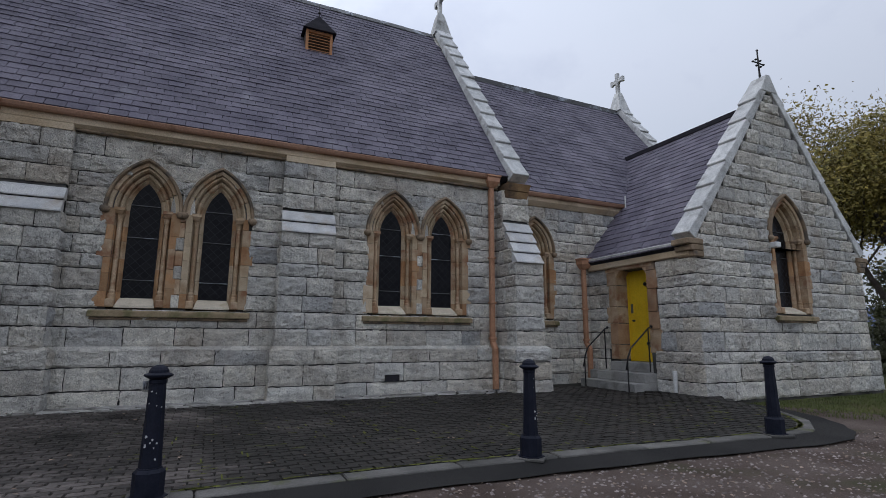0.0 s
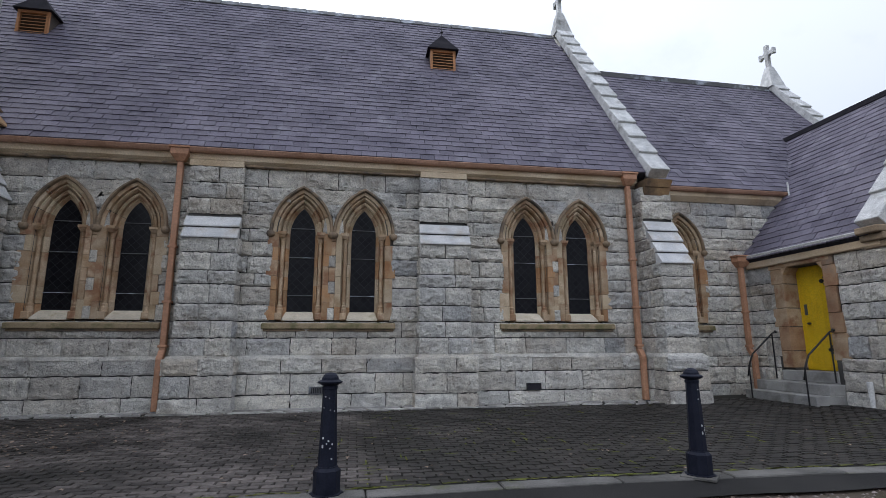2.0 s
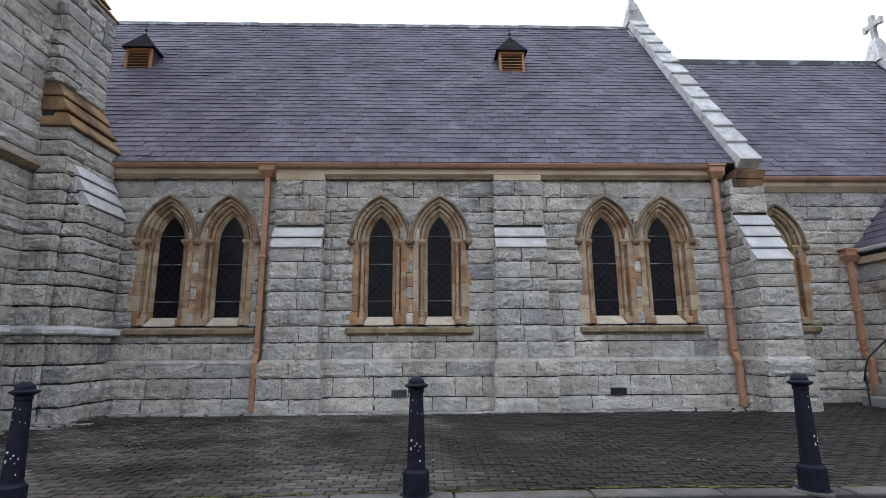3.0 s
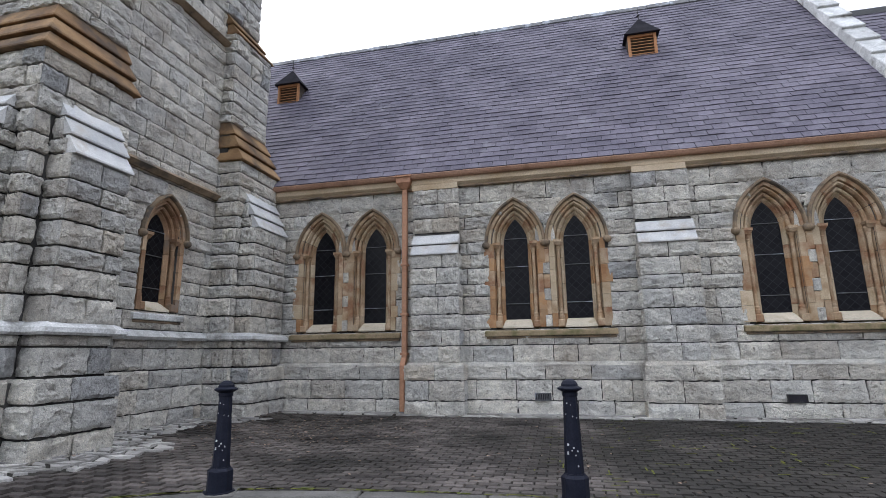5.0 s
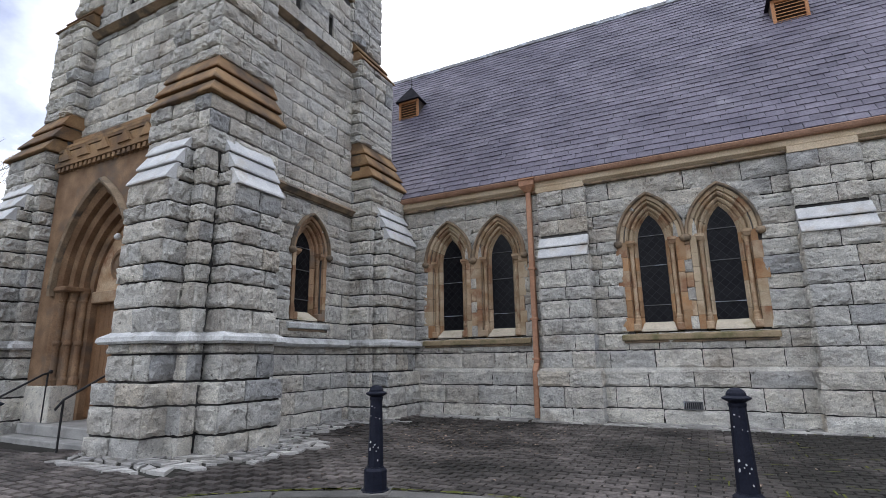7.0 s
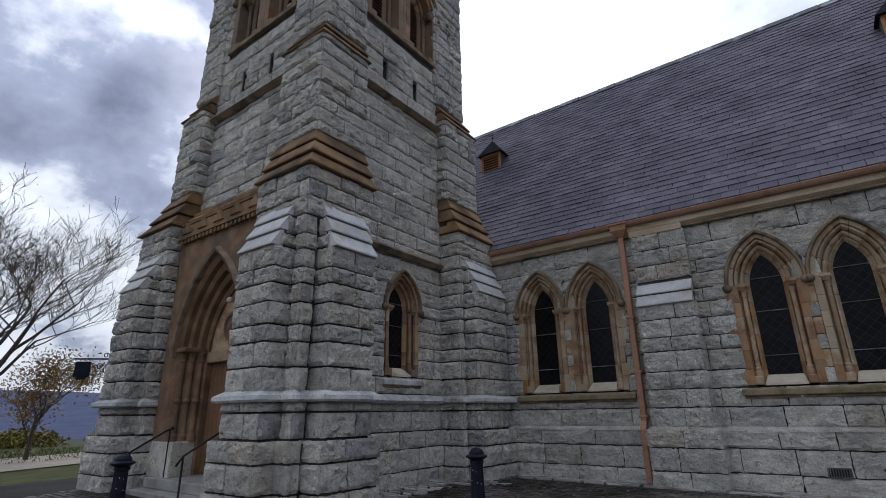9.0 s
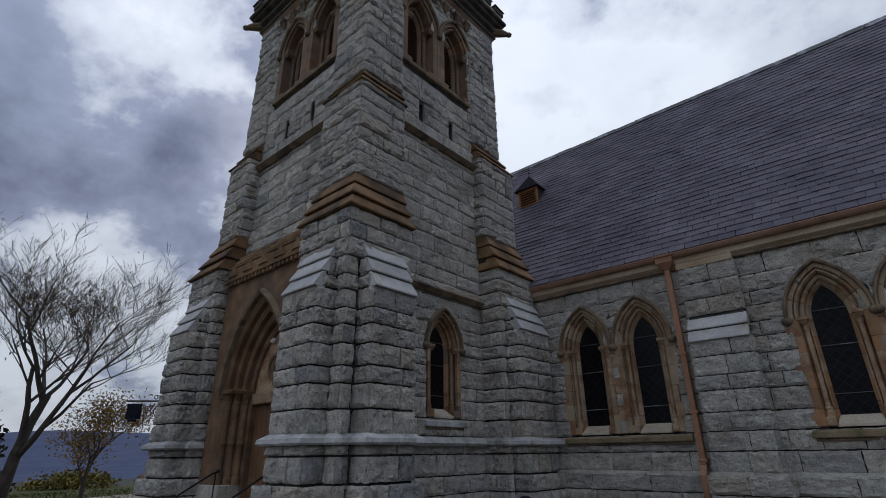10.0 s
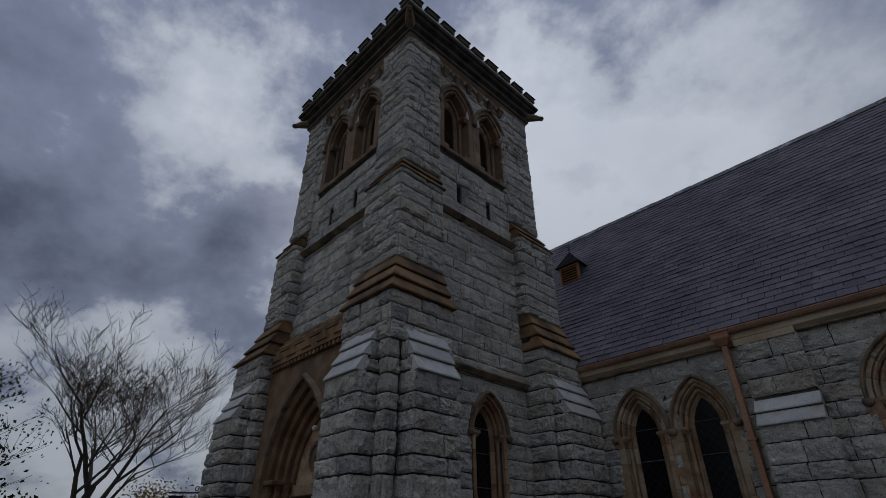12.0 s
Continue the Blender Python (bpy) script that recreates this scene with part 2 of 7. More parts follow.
CAPSTONE = mat("cap_sandstone", (0.18, 0.10, 0.048), (0.32, 0.205, 0.105), 2.0, 40, 0.92, 0.45, 0.01, vary=0.22, stain=(0.075, 0.057, 0.045), stain_scale=1.6, stain_at=(0.46, 0.64))
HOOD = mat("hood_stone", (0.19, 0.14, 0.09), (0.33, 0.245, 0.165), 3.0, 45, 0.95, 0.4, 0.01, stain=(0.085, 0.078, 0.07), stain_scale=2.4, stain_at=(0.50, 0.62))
SILLMAT = mat("sill_stone", (0.24, 0.185, 0.11), (0.37, 0.285, 0.18), 2.5, 45, 0.95, 0.4, 0.01, stain=(0.13, 0.125, 0.055), stain_scale=2.6, stain_at=(0.48, 0.62))
SANDL = mat("cornice_sandstone", (0.46, 0.345, 0.22), (0.62, 0.51, 0.37), 1.2, 45, 0.9, 0.3, 0.006, stain=(0.26, 0.20, 0.14), stain_scale=1.0, stain_at=(0.58, 0.74))
SANDB = mat("belfry_sandstone", (0.20, 0.13, 0.085), (0.33, 0.225, 0.15), 2.0, 45, 0.9, 0.35, 0.008, stain=(0.14, 0.12, 0.10), stain_scale=1.4, stain_at=(0.5, 0.7))
PALESAND = mat("pale_sandstone", (0.50, 0.44, 0.34), (0.66, 0.59, 0.47), 3.0, 45, 0.9, 0.3, 0.006, stain=(0.36, 0.30, 0.18), stain_scale=3.0, stain_at=(0.55, 0.7))
PORTAL = mat("portal_sandstone", (0.155, 0.088, 0.048), (0.30, 0.19, 0.11), 2.6, 40, 0.9, 0.5, 0.012, vary=0.16, stain=(0.12, 0.095, 0.075), stain_scale=1.5, stain_at=(0.5, 0.68))
SLATE = mat("slate", (0.102, 0.093, 0.122), (0.168, 0.153, 0.188), 0.9, 30, 0.66, 0.3, 0.006, vary=0.16, island=True, stain=(0.23, 0.22, 0.25), stain_scale=1.3, stain_at=(0.60, 0.74), spec=0.2)
SLATE_ONE = mat("slate_piece", (0.102, 0.093, 0.122), (0.168, 0.153, 0.188), 0.9, 30, 0.66, 0.3, 0.006, vary=0.16, stain=(0.23, 0.22, 0.25), stain_scale=1.3, stain_at=(0.60, 0.74), spec=0.2)
DECK = mat("roof_underlay", (0.022, 0.021, 0.026), (0.038, 0.036, 0.042), 3, 40, 0.95, 0.2, spec=0.1)
LEAD = mat("lead_ridge", (0.30, 0.33, 0.38), (0.42, 0.45, 0.50), 3, 30, 0.6, 0.3, stain=(0.05, 0.045, 0.04), stain_scale=1.5, stain_at=(0.38, 0.48))
PIPE = mat("salmon_paint", (0.42, 0.215, 0.125), (0.50, 0.27, 0.165), 2.0, 30, 0.55, 0.1, 0.003, stain=(0.30, 0.15, 0.08), stain_scale=3.0)
GUTTER = mat("gutter_paint", (0.36, 0.205, 0.135), (0.44, 0.26, 0.18), 1.2, 30, 0.5, 0.1, 0.003, stain=(0.22, 0.12, 0.07), stain_scale=2.0)
LOUVRE = mat("louvre_paint", (0.42, 0.19, 0.08), (0.52, 0.25, 0.11), 3.0, 30, 0.6, 0.1, 0.003)
LOUVRE_DARK = mat("belfry_slats", (0.10, 0.055, 0.03), (0.16, 0.09, 0.05), 3.0, 30, 0.7, 0.2)
# dark vent wood; also carries the shade of belfry and trefoil hollows
DARKWOOD_SHADE = mat("dark_wood_and_shade", (0.05, 0.038, 0.03), (0.09, 0.068, 0.05), 3.0, 30, 0.8, 0.2)
IRON = mat("black_iron", (0.016, 0.016, 0.018), (0.03, 0.028, 0.028), 12, 60, 0.5, 0.2, 0.002, metal=0.3)
BOLLARD = mat("bollard_paint", (0.008, 0.010, 0.019), (0.016, 0.018, 0.030), 9, 60, 0.55, 0.2, 0.003, spec=0.14)
CHIP = mat("chipped_primer", (0.45, 0.46, 0.47), (0.62, 0.62, 0.62), 12, 60, 0.8, 0.1)
YELLOW = mat("yellow_paint", (0.70, 0.45, 0.012), (0.80, 0.54, 0.02), 1.5, 40, 0.4, 0.08, 0.002)
OAK = mat("brown_door", (0.16, 0.085, 0.04), (0.24, 0.13, 0.065), 2.5, 40, 0.6, 0.2, 0.004)
PAVER = mat("brick_paver", (0.022, 0.0185, 0.017), (0.138, 0.119, 0.108), 0.9, 22, 0.60, 0.5, 0.008, vary=0.45, island=True, stain=(0.017, 0.0155, 0.013), stain_scale=0.42, stain_at=(0.41, 0.56), drift=(0.030, 0.004, 0.0), speck=0.12, spec=0.3)
PAVER_ONE = mat("brick_paver_piece", (0.022, 0.0185, 0.017), (0.138, 0.119, 0.108), 0.9, 22, 0.60, 0.5, 0.008, vary=0.45, stain=(0.017, 0.0155, 0.013), stain_scale=0.42, stain_at=(0.41, 0.56), drift=(0.030, 0.004, 0.0), speck=0.12, spec=0.3)
BED = mat("paving_bed", (0.022, 0.021, 0.018), (0.042, 0.040, 0.034), 1.0, 50, 0.9, 0.4, 0.006, spec=0.2)
CRAZY = mat("crazy_paving", (0.29, 0.28, 0.27), (0.47, 0.45, 0.42), 2.5, 50, 0.9, 0.4, 0.01, vary=0.30, stain=(0.16, 0.15, 0.13), stain_scale=1.6)
KERB = mat("kerb_concrete", (0.085, 0.082, 0.075), (0.16, 0.152, 0.14), 2.0, 60, 0.92, 0.5, 0.008, vary=0.2, stain=(0.09, 0.10, 0.02), stain_scale=1.7, stain_at=(0.57, 0.7), spec=0.2)
KERBL = mat("step_stone", (0.24, 0.235, 0.225), (0.38, 0.37, 0.35), 2.5, 60, 0.9, 0.4, 0.008, stain=(0.13, 0.125, 0.11), stain_scale=1.8, stain_at=(0.52, 0.7))
ASPHALT = mat("asphalt", (0.020, 0.0195, 0.019), (0.036, 0.034, 0.032), 0.8, 90, 0.92, 0.6, 0.008, speck=0.1, spec=0.15)
EARTH = mat("earth_and_gravel", (0.075, 0.054, 0.044), (0.135, 0.105, 0.09), 1.2, 120, 0.95, 0.9, 0.012, stain=(0.05, 0.054, 0.02), stain_scale=0.6, stain_at=(0.54, 0.7), speck=0.25, spec=0.2)
TURF = mat("turf", (0.045, 0.055, 0.014), (0.085, 0.09, 0.028), 1.4, 60, 0.95, 0.8, 0.02, stain=(0.10, 0.075, 0.04), stain_scale=0.7, spec=0.2)
GRASSM = mat("grass_blades", (0.06, 0.085, 0.02), (0.13, 0.14, 0.045), 1.5, 30, 0.8, 0.0, vary=0.3, island=True)
DRIVE = mat("pale_drive", (0.30, 0.25, 0.20), (0.40, 0.34, 0.28), 1.0, 60, 0.95, 0.4)
BARK = mat("bark", (0.045, 0.036, 0.03), (0.085, 0.07, 0.06), 4, 40, 0.95, 0.6, 0.02)
LEAFY = mat("yellow_green_leaves", (0.12, 0.11, 0.02), (0.24, 0.18, 0.035), 0.8, 20, 0.7, 0.0, vary=0.45, island=True)
LEAFB = mat("bronze_leaves", (0.20, 0.12, 0.03), (0.36, 0.24, 0.06), 0.8, 20, 0.7, 0.0, vary=0.4, island=True)
LEAFD = mat("dark_leaves", (0.028, 0.034, 0.012), (0.055, 0.06, 0.02), 0.8, 20, 0.7, 0.0, vary=0.4, island=True)
LITTER = mat("fallen_leaves", (0.13, 0.085, 0.06), (0.30, 0.23, 0.18), 2.0, 30, 0.8, 0.0, vary=0.6, island=True)
# blue of the air's haze is put into the far woods' colour
HAZE_HILLS = mat("hazy_distant_woods", (0.030, 0.046, 0.115), (0.055, 0.075, 0.15), 0.02, 0.2, 1.0, 0.0)
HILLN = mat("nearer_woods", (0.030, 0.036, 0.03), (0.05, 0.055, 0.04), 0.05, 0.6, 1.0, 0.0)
PLASTER = mat("inner_plaster", (0.10, 0.09, 0.08), (0.13, 0.12, 0.11), 2, 30, 0.95, 0.1)
WHITE = mat("white_plastic", (0.62, 0.62, 0.60), (0.72, 0.72, 0.70), 4, 40, 0.5, 0.05)
MOSS = mat("moss", (0.07, 0.085, 0.012), (0.15, 0.16, 0.025), 6, 60, 0.95, 0.6, 0.01)


def glass_material():
    m, t, p = material("leaded_glass")
    L, N = t.links.new, t.nodes.new
    geo = N("ShaderNodeNewGeometry")
    rot = N("ShaderNodeMapping"); rot.inputs["Rotation"].default_value = (0, radians(45), 0); rot.inputs["Scale"].default_value = (8, 8, 8)
    ch = N("ShaderNodeTexBrick"); ch.offset = 0.0
    ch.inputs["Scale"].default_value = 1.0; ch.inputs["Mortar Size"].default_value = 0.04
    ch.inputs["Brick Width"].default_value = 1.0; ch.inputs["Row Height"].default_value = 1.0
    sw = N("ShaderNodeSeparateXYZ"); cb = N("ShaderNodeCombineXYZ")
    # lattice in the plane of the wall, whichever way it faces
    flat = N("ShaderNodeSeparateXYZ"); L(geo.outputs["Position"], flat.inputs[0])
    run = N("ShaderNodeMath"); run.operation = "ADD"; L(flat.outputs["X"], run.inputs[0]); L(flat.outputs["Y"], run.inputs[1])
    wall = N("ShaderNodeCombineXYZ"); L(run.outputs[0], wall.inputs["X"]); L(flat.outputs["Z"], wall.inputs["Z"])
    L(wall.outputs[0], rot.inputs["Vector"])
    L(rot.outputs[0], sw.inputs[0]); L(sw.outputs["X"], cb.inputs["X"]); L(sw.outputs["Z"], cb.inputs["Y"])
    L(cb.outputs[0], ch.inputs["Vector"])
    # panes are opaque; their near-black colour stands for the unlit church behind
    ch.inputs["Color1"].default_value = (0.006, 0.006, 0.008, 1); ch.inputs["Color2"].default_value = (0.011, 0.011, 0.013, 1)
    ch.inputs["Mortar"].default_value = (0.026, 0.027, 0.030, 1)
    n = N("ShaderNodeTexNoise"); n.inputs["Scale"].default_value = 5.0
    L(geo.outputs["Position"], n.inputs["Vector"])
    L(ch.outputs["Color"], p.inputs["Base Color"])
    p.inputs["Roughness"].default_value = 0.22
    p.inputs["Specular IOR Level"].default_value = 0.12
    b = N("ShaderNodeBump"); b.inputs["Strength"].default_value = 0.35; b.inputs["Distance"].default_value = 0.02
    L(n.outputs["Fac"], b.inputs["Height"]); L(b.outputs[0], p.inputs["Normal"])
    return m


GLASS = glass_material()

# ---- mesh helpers ----
def part(name, bm, m, parent=None, label="", smooth=False):
    """Links a bmesh (or a finished mesh) as one object, under a parent if given."""
    if isinstance(bm, bmesh.types.BMesh):
        bmesh.ops.recalc_face_normals(bm, faces=bm.faces[:])
        me = bpy.data.meshes.new(name)
        bm.to_mesh(me)
        bm.free()
    else:
        me = bm
    if smooth:
        me.polygons.foreach_set("use_smooth", [True] * len(me.polygons))
    if m is not None and not me.materials:
        me.materials.append(m)
    ob = new(name, me)
    if parent is not None:
        ob.parent = parent
    if label:
        ob["label"] = label
    return ob


def structure(name, bm, m, label, category):
    return tagged(part(name, bm, m), label, category, kind="structure")


def empty(name, m=None):
    ob = new(name)
    ob.empty_display_size = 0.2
    if m is not None:
        ob.matrix_world = m
    return ob


def hexa(bm, lo, hi):
    """A solid between a lower ring and an upper ring of points."""
    a = [bm.verts.new(p) for p in lo]
    b = [bm.verts.new(p) for p in hi]
    n = len(a)
    bm.faces.new(a[::-1]); bm.faces.new(b)
    for i in range(n):
        bm.faces.new((a[i], a[(i + 1) % n], b[(i + 1) % n], b[i]))


def rect(r, z):
    x0, x1, y0, y1 = r
    return [(x0, y0, z), (x1, y0, z), (x1, y1, z), (x0, y1, z)]


def box(bm, x0, x1, y0, y1, z0, z1):
    hexa(bm, rect((x0, x1, y0, y1), z0), rect((x0, x1, y0, y1), z1))


def frustum(bm, r0, z0, r1, z1):
    hexa(bm, rect(r0, z0), rect(r1, z1))


def boxes(*bs):
    bm = bmesh.new()
    for b in bs:
        box(bm, *b)
    return bm


def bevel(bm, w=0.01, seg=1):
    bmesh.ops.bevel(bm, geom=bm.edges[:], offset=w, segments=seg, affect="EDGES", clamp_overlap=True)
    return bm


def grow(r, e):
    return (r[0] - e, r[1] + e, r[2] - e, r[3] + e)


def lathe(bm, prof, n=16, cx=0.0, cy=0.0, z0=0.0):
    rings = []
    for r, z in prof:
        rings.append([bm.verts.new((cx + r * math.cos(2 * math.pi * k / n), cy + r * math.sin(2 * math.pi * k / n), z0 + z)) for k in range(n)])
    for a, b in zip(rings, rings[1:]):
        for k in range(n):
            bm.faces.new((a[k], a[(k + 1) % n], b[(k + 1) % n], b[k]))
    bm.faces.new(rings[0][::-1]); bm.faces.new(rings[-1])
    return bm


def tube(bm, pts, radii, n=6):
    """A tapered tube along points."""
    rings = []
    pts = [Vector(p) for p in pts]
    for i, p in enumerate(pts):
        d = (pts[min(i + 1, len(pts) - 1)] - pts[max(i - 1, 0)]).normalized()
        a = d.orthogonal().normalized() if i == 0 else (ref - d * ref.dot(d)).normalized()
        ref = a
        b = d.cross(a)
        r = radii[i] if isinstance(radii, (list, tuple)) else radii
        rings.append([bm.verts.new(p + (a * math.cos(2 * math.pi * k / n) + b * math.sin(2 * math.pi * k / n)) * r) for k in range(n)])
    for u, v in zip(rings, rings[1:]):
        for k in range(n):
            bm.faces.new((u[k], u[(k + 1) % n], v[(k + 1) % n], v[k]))
    bm.faces.new(rings[0][::-1]); bm.faces.new(rings[-1])
    return bm


# ---- rock-faced blocks ----
def block_mesh(seed):
    """A unit block, 1 long, 1 high, its split face towards +y: broad facets, chipped arrises, a few deep flakes."""
    rnd = random.Random(seed)
    nx, nz = 10, 6
    tilt, lean = rnd.uniform(-0.16, 0.16), rnd.uniform(-0.20, 0.12)
    flakes = [(rnd.random(), rnd.random(), rnd.uniform(0.10, 0.26), rnd.uniform(0.12, 0.34)) for _ in range(3)]
    vs, fs = [], []
    for j in range(nz + 1):
        for i in range(nx + 1):
            u, w = i / nx, j / nz
            edge = min(i, nx - i, 2 * j, 2 * (nz - j))
            y = 0.70 + tilt * (u - 0.5) + lean * (w - 0.5) + 0.34 * noise.noise((u * 3.1 + seed * 7.1, w * 2.2, seed * 3.7)) + 0.20 * noise.noise((u * 8.0, w * 5.0 + seed * 2.3, seed * 1.7)) + rnd.uniform(-0.06, 0.06)
            for fu, fw, fr, fd in flakes:
                q = math.hypot((u - fu) * 1.6, w - fw)
                if q < fr: y -= fd * (1 - 0.4 * q / fr)
            if edge == 0:
                y = min(y, 0.62) - 0.12 - rnd.random() ** 3 * 0.30
            jx = 0 if i in (0, nx) else rnd.uniform(-0.035, 0.035)
            jz = 0 if j in (0, nz) else rnd.uniform(-0.05, 0.05)
            if i in (0, nx) and rnd.random() < 0.3: jx = (0.012 if i == 0 else -0.012)
            if j in (0, nz) and rnd.random() < 0.3: jz = (0.03 if j == 0 else -0.03)
            vs.append((u - 0.5 + jx, max(y, 0.12), w - 0.5 + jz))
    idx = lambda i, j: j * (nx + 1) + i
    for j in range(nz):
        for i in range(nx):
            a, b, c, d = idx(i, j), idx(i, j + 1), idx(i + 1, j + 1), idx(i + 1, j)
            if (i + j + seed) % 2:
                fs.extend(((a, b, c), (a, c, d)))
            else:
                fs.extend(((a, b, d), (b, c, d)))
    ring = [idx(i, 0) for i in range(nx + 1)] + [idx(nx, j) for j in range(1, nz + 1)] + [idx(i, nz) for i in range(nx - 1, -1, -1)] + [idx(0, j) for j in range(nz - 1, 0, -1)]
    base = len(vs)
    for k in ring:
        x, y, z = vs[k]
        vs.append((x, -0.4, z))
    n = len(ring)
    for k in range(n):
        fs.append((ring[k], ring[(k + 1) % n], base + (k + 1) % n, base + k))
    me = bpy.data.meshes.new("stone")
    me.from_pydata(vs, [], fs)
    me.update()
    return me


def block_set(m, seeds):
    out = []
    for s in seeds:
        me = block_mesh(s)
        me.materials.append(m)
        out.append(me)
    return out


STONES = block_set(GRANITE, range(30))

# course heights, one list for the whole church
rc = random.Random(5)
COURSES = [0.02, 0.40, 0.80, 1.12]
while COURSES[-1] < 15:
    COURSES.append(COURSES[-1] + rc.choice((0.27, 0.31, 0.33, 0.35, 0.38)))
STONE_COUNT = {}


def free(s0, s1, cuts):
    """What is left of a stretch after the cuts."""
    left = [(s0, s1)]
    for a, b in cuts:
        nxt = []
        for p, q in left:
            if b <= p or a >= q:
                nxt.append((p, q)); continue
            if a - p > 0.07: nxt.append((p, a))
            if q - b > 0.07: nxt.append((b, q))
        left = nxt
    return left


def clad(parent, p0, p1, z0, z1, seed, holes=(), depth=0.08, long=(0.42, 0.95), top=None, joint=0.016, ends=(0.03, 0.03)):
    """Rock-faced courses over the upright face from p0 to p1; it looks to the right-hand side of that way."""
    rnd = random.Random(seed)
    a, b = Vector((*p0, 0)), Vector((*p1, 0))
    d = (b - a).normalized()
    n = Vector((d.y, -d.x, 0))
    width = (b - a).length
    u = n.cross(Vector((0, 0, 1)))
    rot = Matrix((u, n, (0, 0, 1))).transposed().to_4x4()
    levels = [z0] + [c for c in COURSES if z0 + 0.12 < c < z1 - 0.12] + [z1]
    for c0, c1 in zip(levels, levels[1:]):
        cuts = []
        for h in holes:
            cuts += h(c0, c1)
        s0, s1 = -ends[0], width + ends[1]
        if top is not None:
            t0, t1 = top(0.5 * (c0 + c1))
            s0, s1 = max(s0, t0), min(s1, t1)
            if s1 - s0 < 0.1:
                continue
        for f0, f1 in free(s0, s1, cuts):
            s = f0
            while s < f1 - 0.01:
                w = rnd.uniform(*long)
                if f1 - s - w < long[0] * 0.75:
                    w = f1 - s if f1 - s < long[1] * 1.25 else (f1 - s) * 0.5
                ob = bpy.data.objects.new("stone", rnd.choice(STONES))
                scene.collection.objects.link(ob)
                ob.parent = parent
                mid = a + d * (s + w / 2)
                dep = depth * rnd.uniform(0.7, 1.25)
                ob.matrix_world = Matrix.Translation((mid.x, mid.y, (c0 + c1) / 2)) @ rot @ Matrix.Diagonal((w - joint * 0.6, dep, (c1 - c0 - joint), 1))
                s += w


def arch_w(w, h, z):
    """Half width of a pointed arch of half width w and rise h, z above its springing."""
    if z <= 0: return w
    if z >= h: return 0.0
    R = (h * h + w * w) / (2 * w)
    return max(0.0, math.sqrt(R * R - z * z) - (R - w))


def arch_hole(c, w, h, zb, zs):
    """For clad(): the stretch that a pointed opening takes out of each course."""
    def cut(c0, c1):
        m = (c0 + c1) / 2
        if c1 < zb + 0.05 or m > zs + h: return []
        k = arch_w(w, h, m - zs)
        return [(c - k, c + k)] if k > 0.02 else []
    return cut


def flat_hole(s0, s1, z0, z1):
    def cut(c0, c1):
        m = (c0 + c1) / 2
        return [(s0, s1)] if z0 < m < z1 else []
    return cut


# ---- windows ----
def curve_pts(w, h, y, zb, zs, c=0.0, n=9):
    """One line of a moulding: up the jamb, over the pointed arch, down the other jamb."""
    left = [(c - w, y, zb), (c - w, y, (zb + zs) / 2)]
    for k in range(n + 1):
        z = h * math.sin(math.pi / 2 * k / n)
        left.append((c - arch_w(w, h, z) if k < n else c, y, zs + z))
    return left + [(2 * c - x, yy, z) for x, yy, z in left[-2::-1]]


def sweep(bm, prof, zb, zs, c=0.0):
    lines = [[bm.verts.new(p) for p in curve_pts(w, h, y, zb, zs, c)] for w, h, y in prof]
    for a, b in zip(lines, lines[1:]):
        for k in range(len(a) - 1):
            bm.faces.new((a[k], a[k + 1], b[k + 1], b[k]))
    return bm


def arch_fill(w, h, y, zb, zs, c=0.0):
    bm = bmesh.new()
    bm.faces.new([bm.verts.new(p) for p in curve_pts(w, h, y, zb, zs, c)])
    return bm


def colonnette(x, y, z0, z1, r=0.05):
    bm = bmesh.new()
    H = z1 - z0
    lathe(bm, [(r * 1.7, 0), (r * 1.7, 0.09), (r * 1.35, 0.11), (r * 1.5, 0.15), (r, 0.18), (r, H - 0.16), (r * 1.25, H - 0.14), (r * 1.15, H - 0.12), (r * 1.7, H - 0.04), (r * 1.9, H - 0.035), (r * 1.9, H)], 12, x, y, z0)
    return bm


def slab_between(prof, lo, hi):
    """A solid with the outline prof, carried from one placing to another."""
    bm = bmesh.new()
    hexa(bm, [lo(p) for p in prof], [hi(p) for p in prof])
    return bm


JAMB_LINE = [(0.0, 0.25), (0.0, 0.17), (0.045, 0.11), (0.07, 0.105), (0.08, 0.135), (0.165, 0.135), (0.185, 0.03), (0.20, -0.05)]
ARCH_LINE = [(0.0, 0.25), (0.0, 0.19), (0.05, 0.13), (0.085, 0.14), (0.09, 0.075), (0.12, 0.05), (0.15, 0.065), (0.155, 0.115), (0.175, 0.115), (0.18, 0.02), (0.205, -0.02), (0.235, -0.005), (0.24, 0.025), (0.255, 0.025), (0.26, -0.045), (0.34, -0.055), (0.34, 0.25)]


def arch_point(g, gh, e, f, zs, c, sx):
    """A point on the pointed arch offset outwards by e, f from springing (0) to crown (1)."""
    w, h = g + e, gh + 1.12 * e
    z = h * math.sin(math.pi / 2 * f)
    return c + sx * (arch_w(w, h, z) if f < 0.999 else 0.0), zs + z


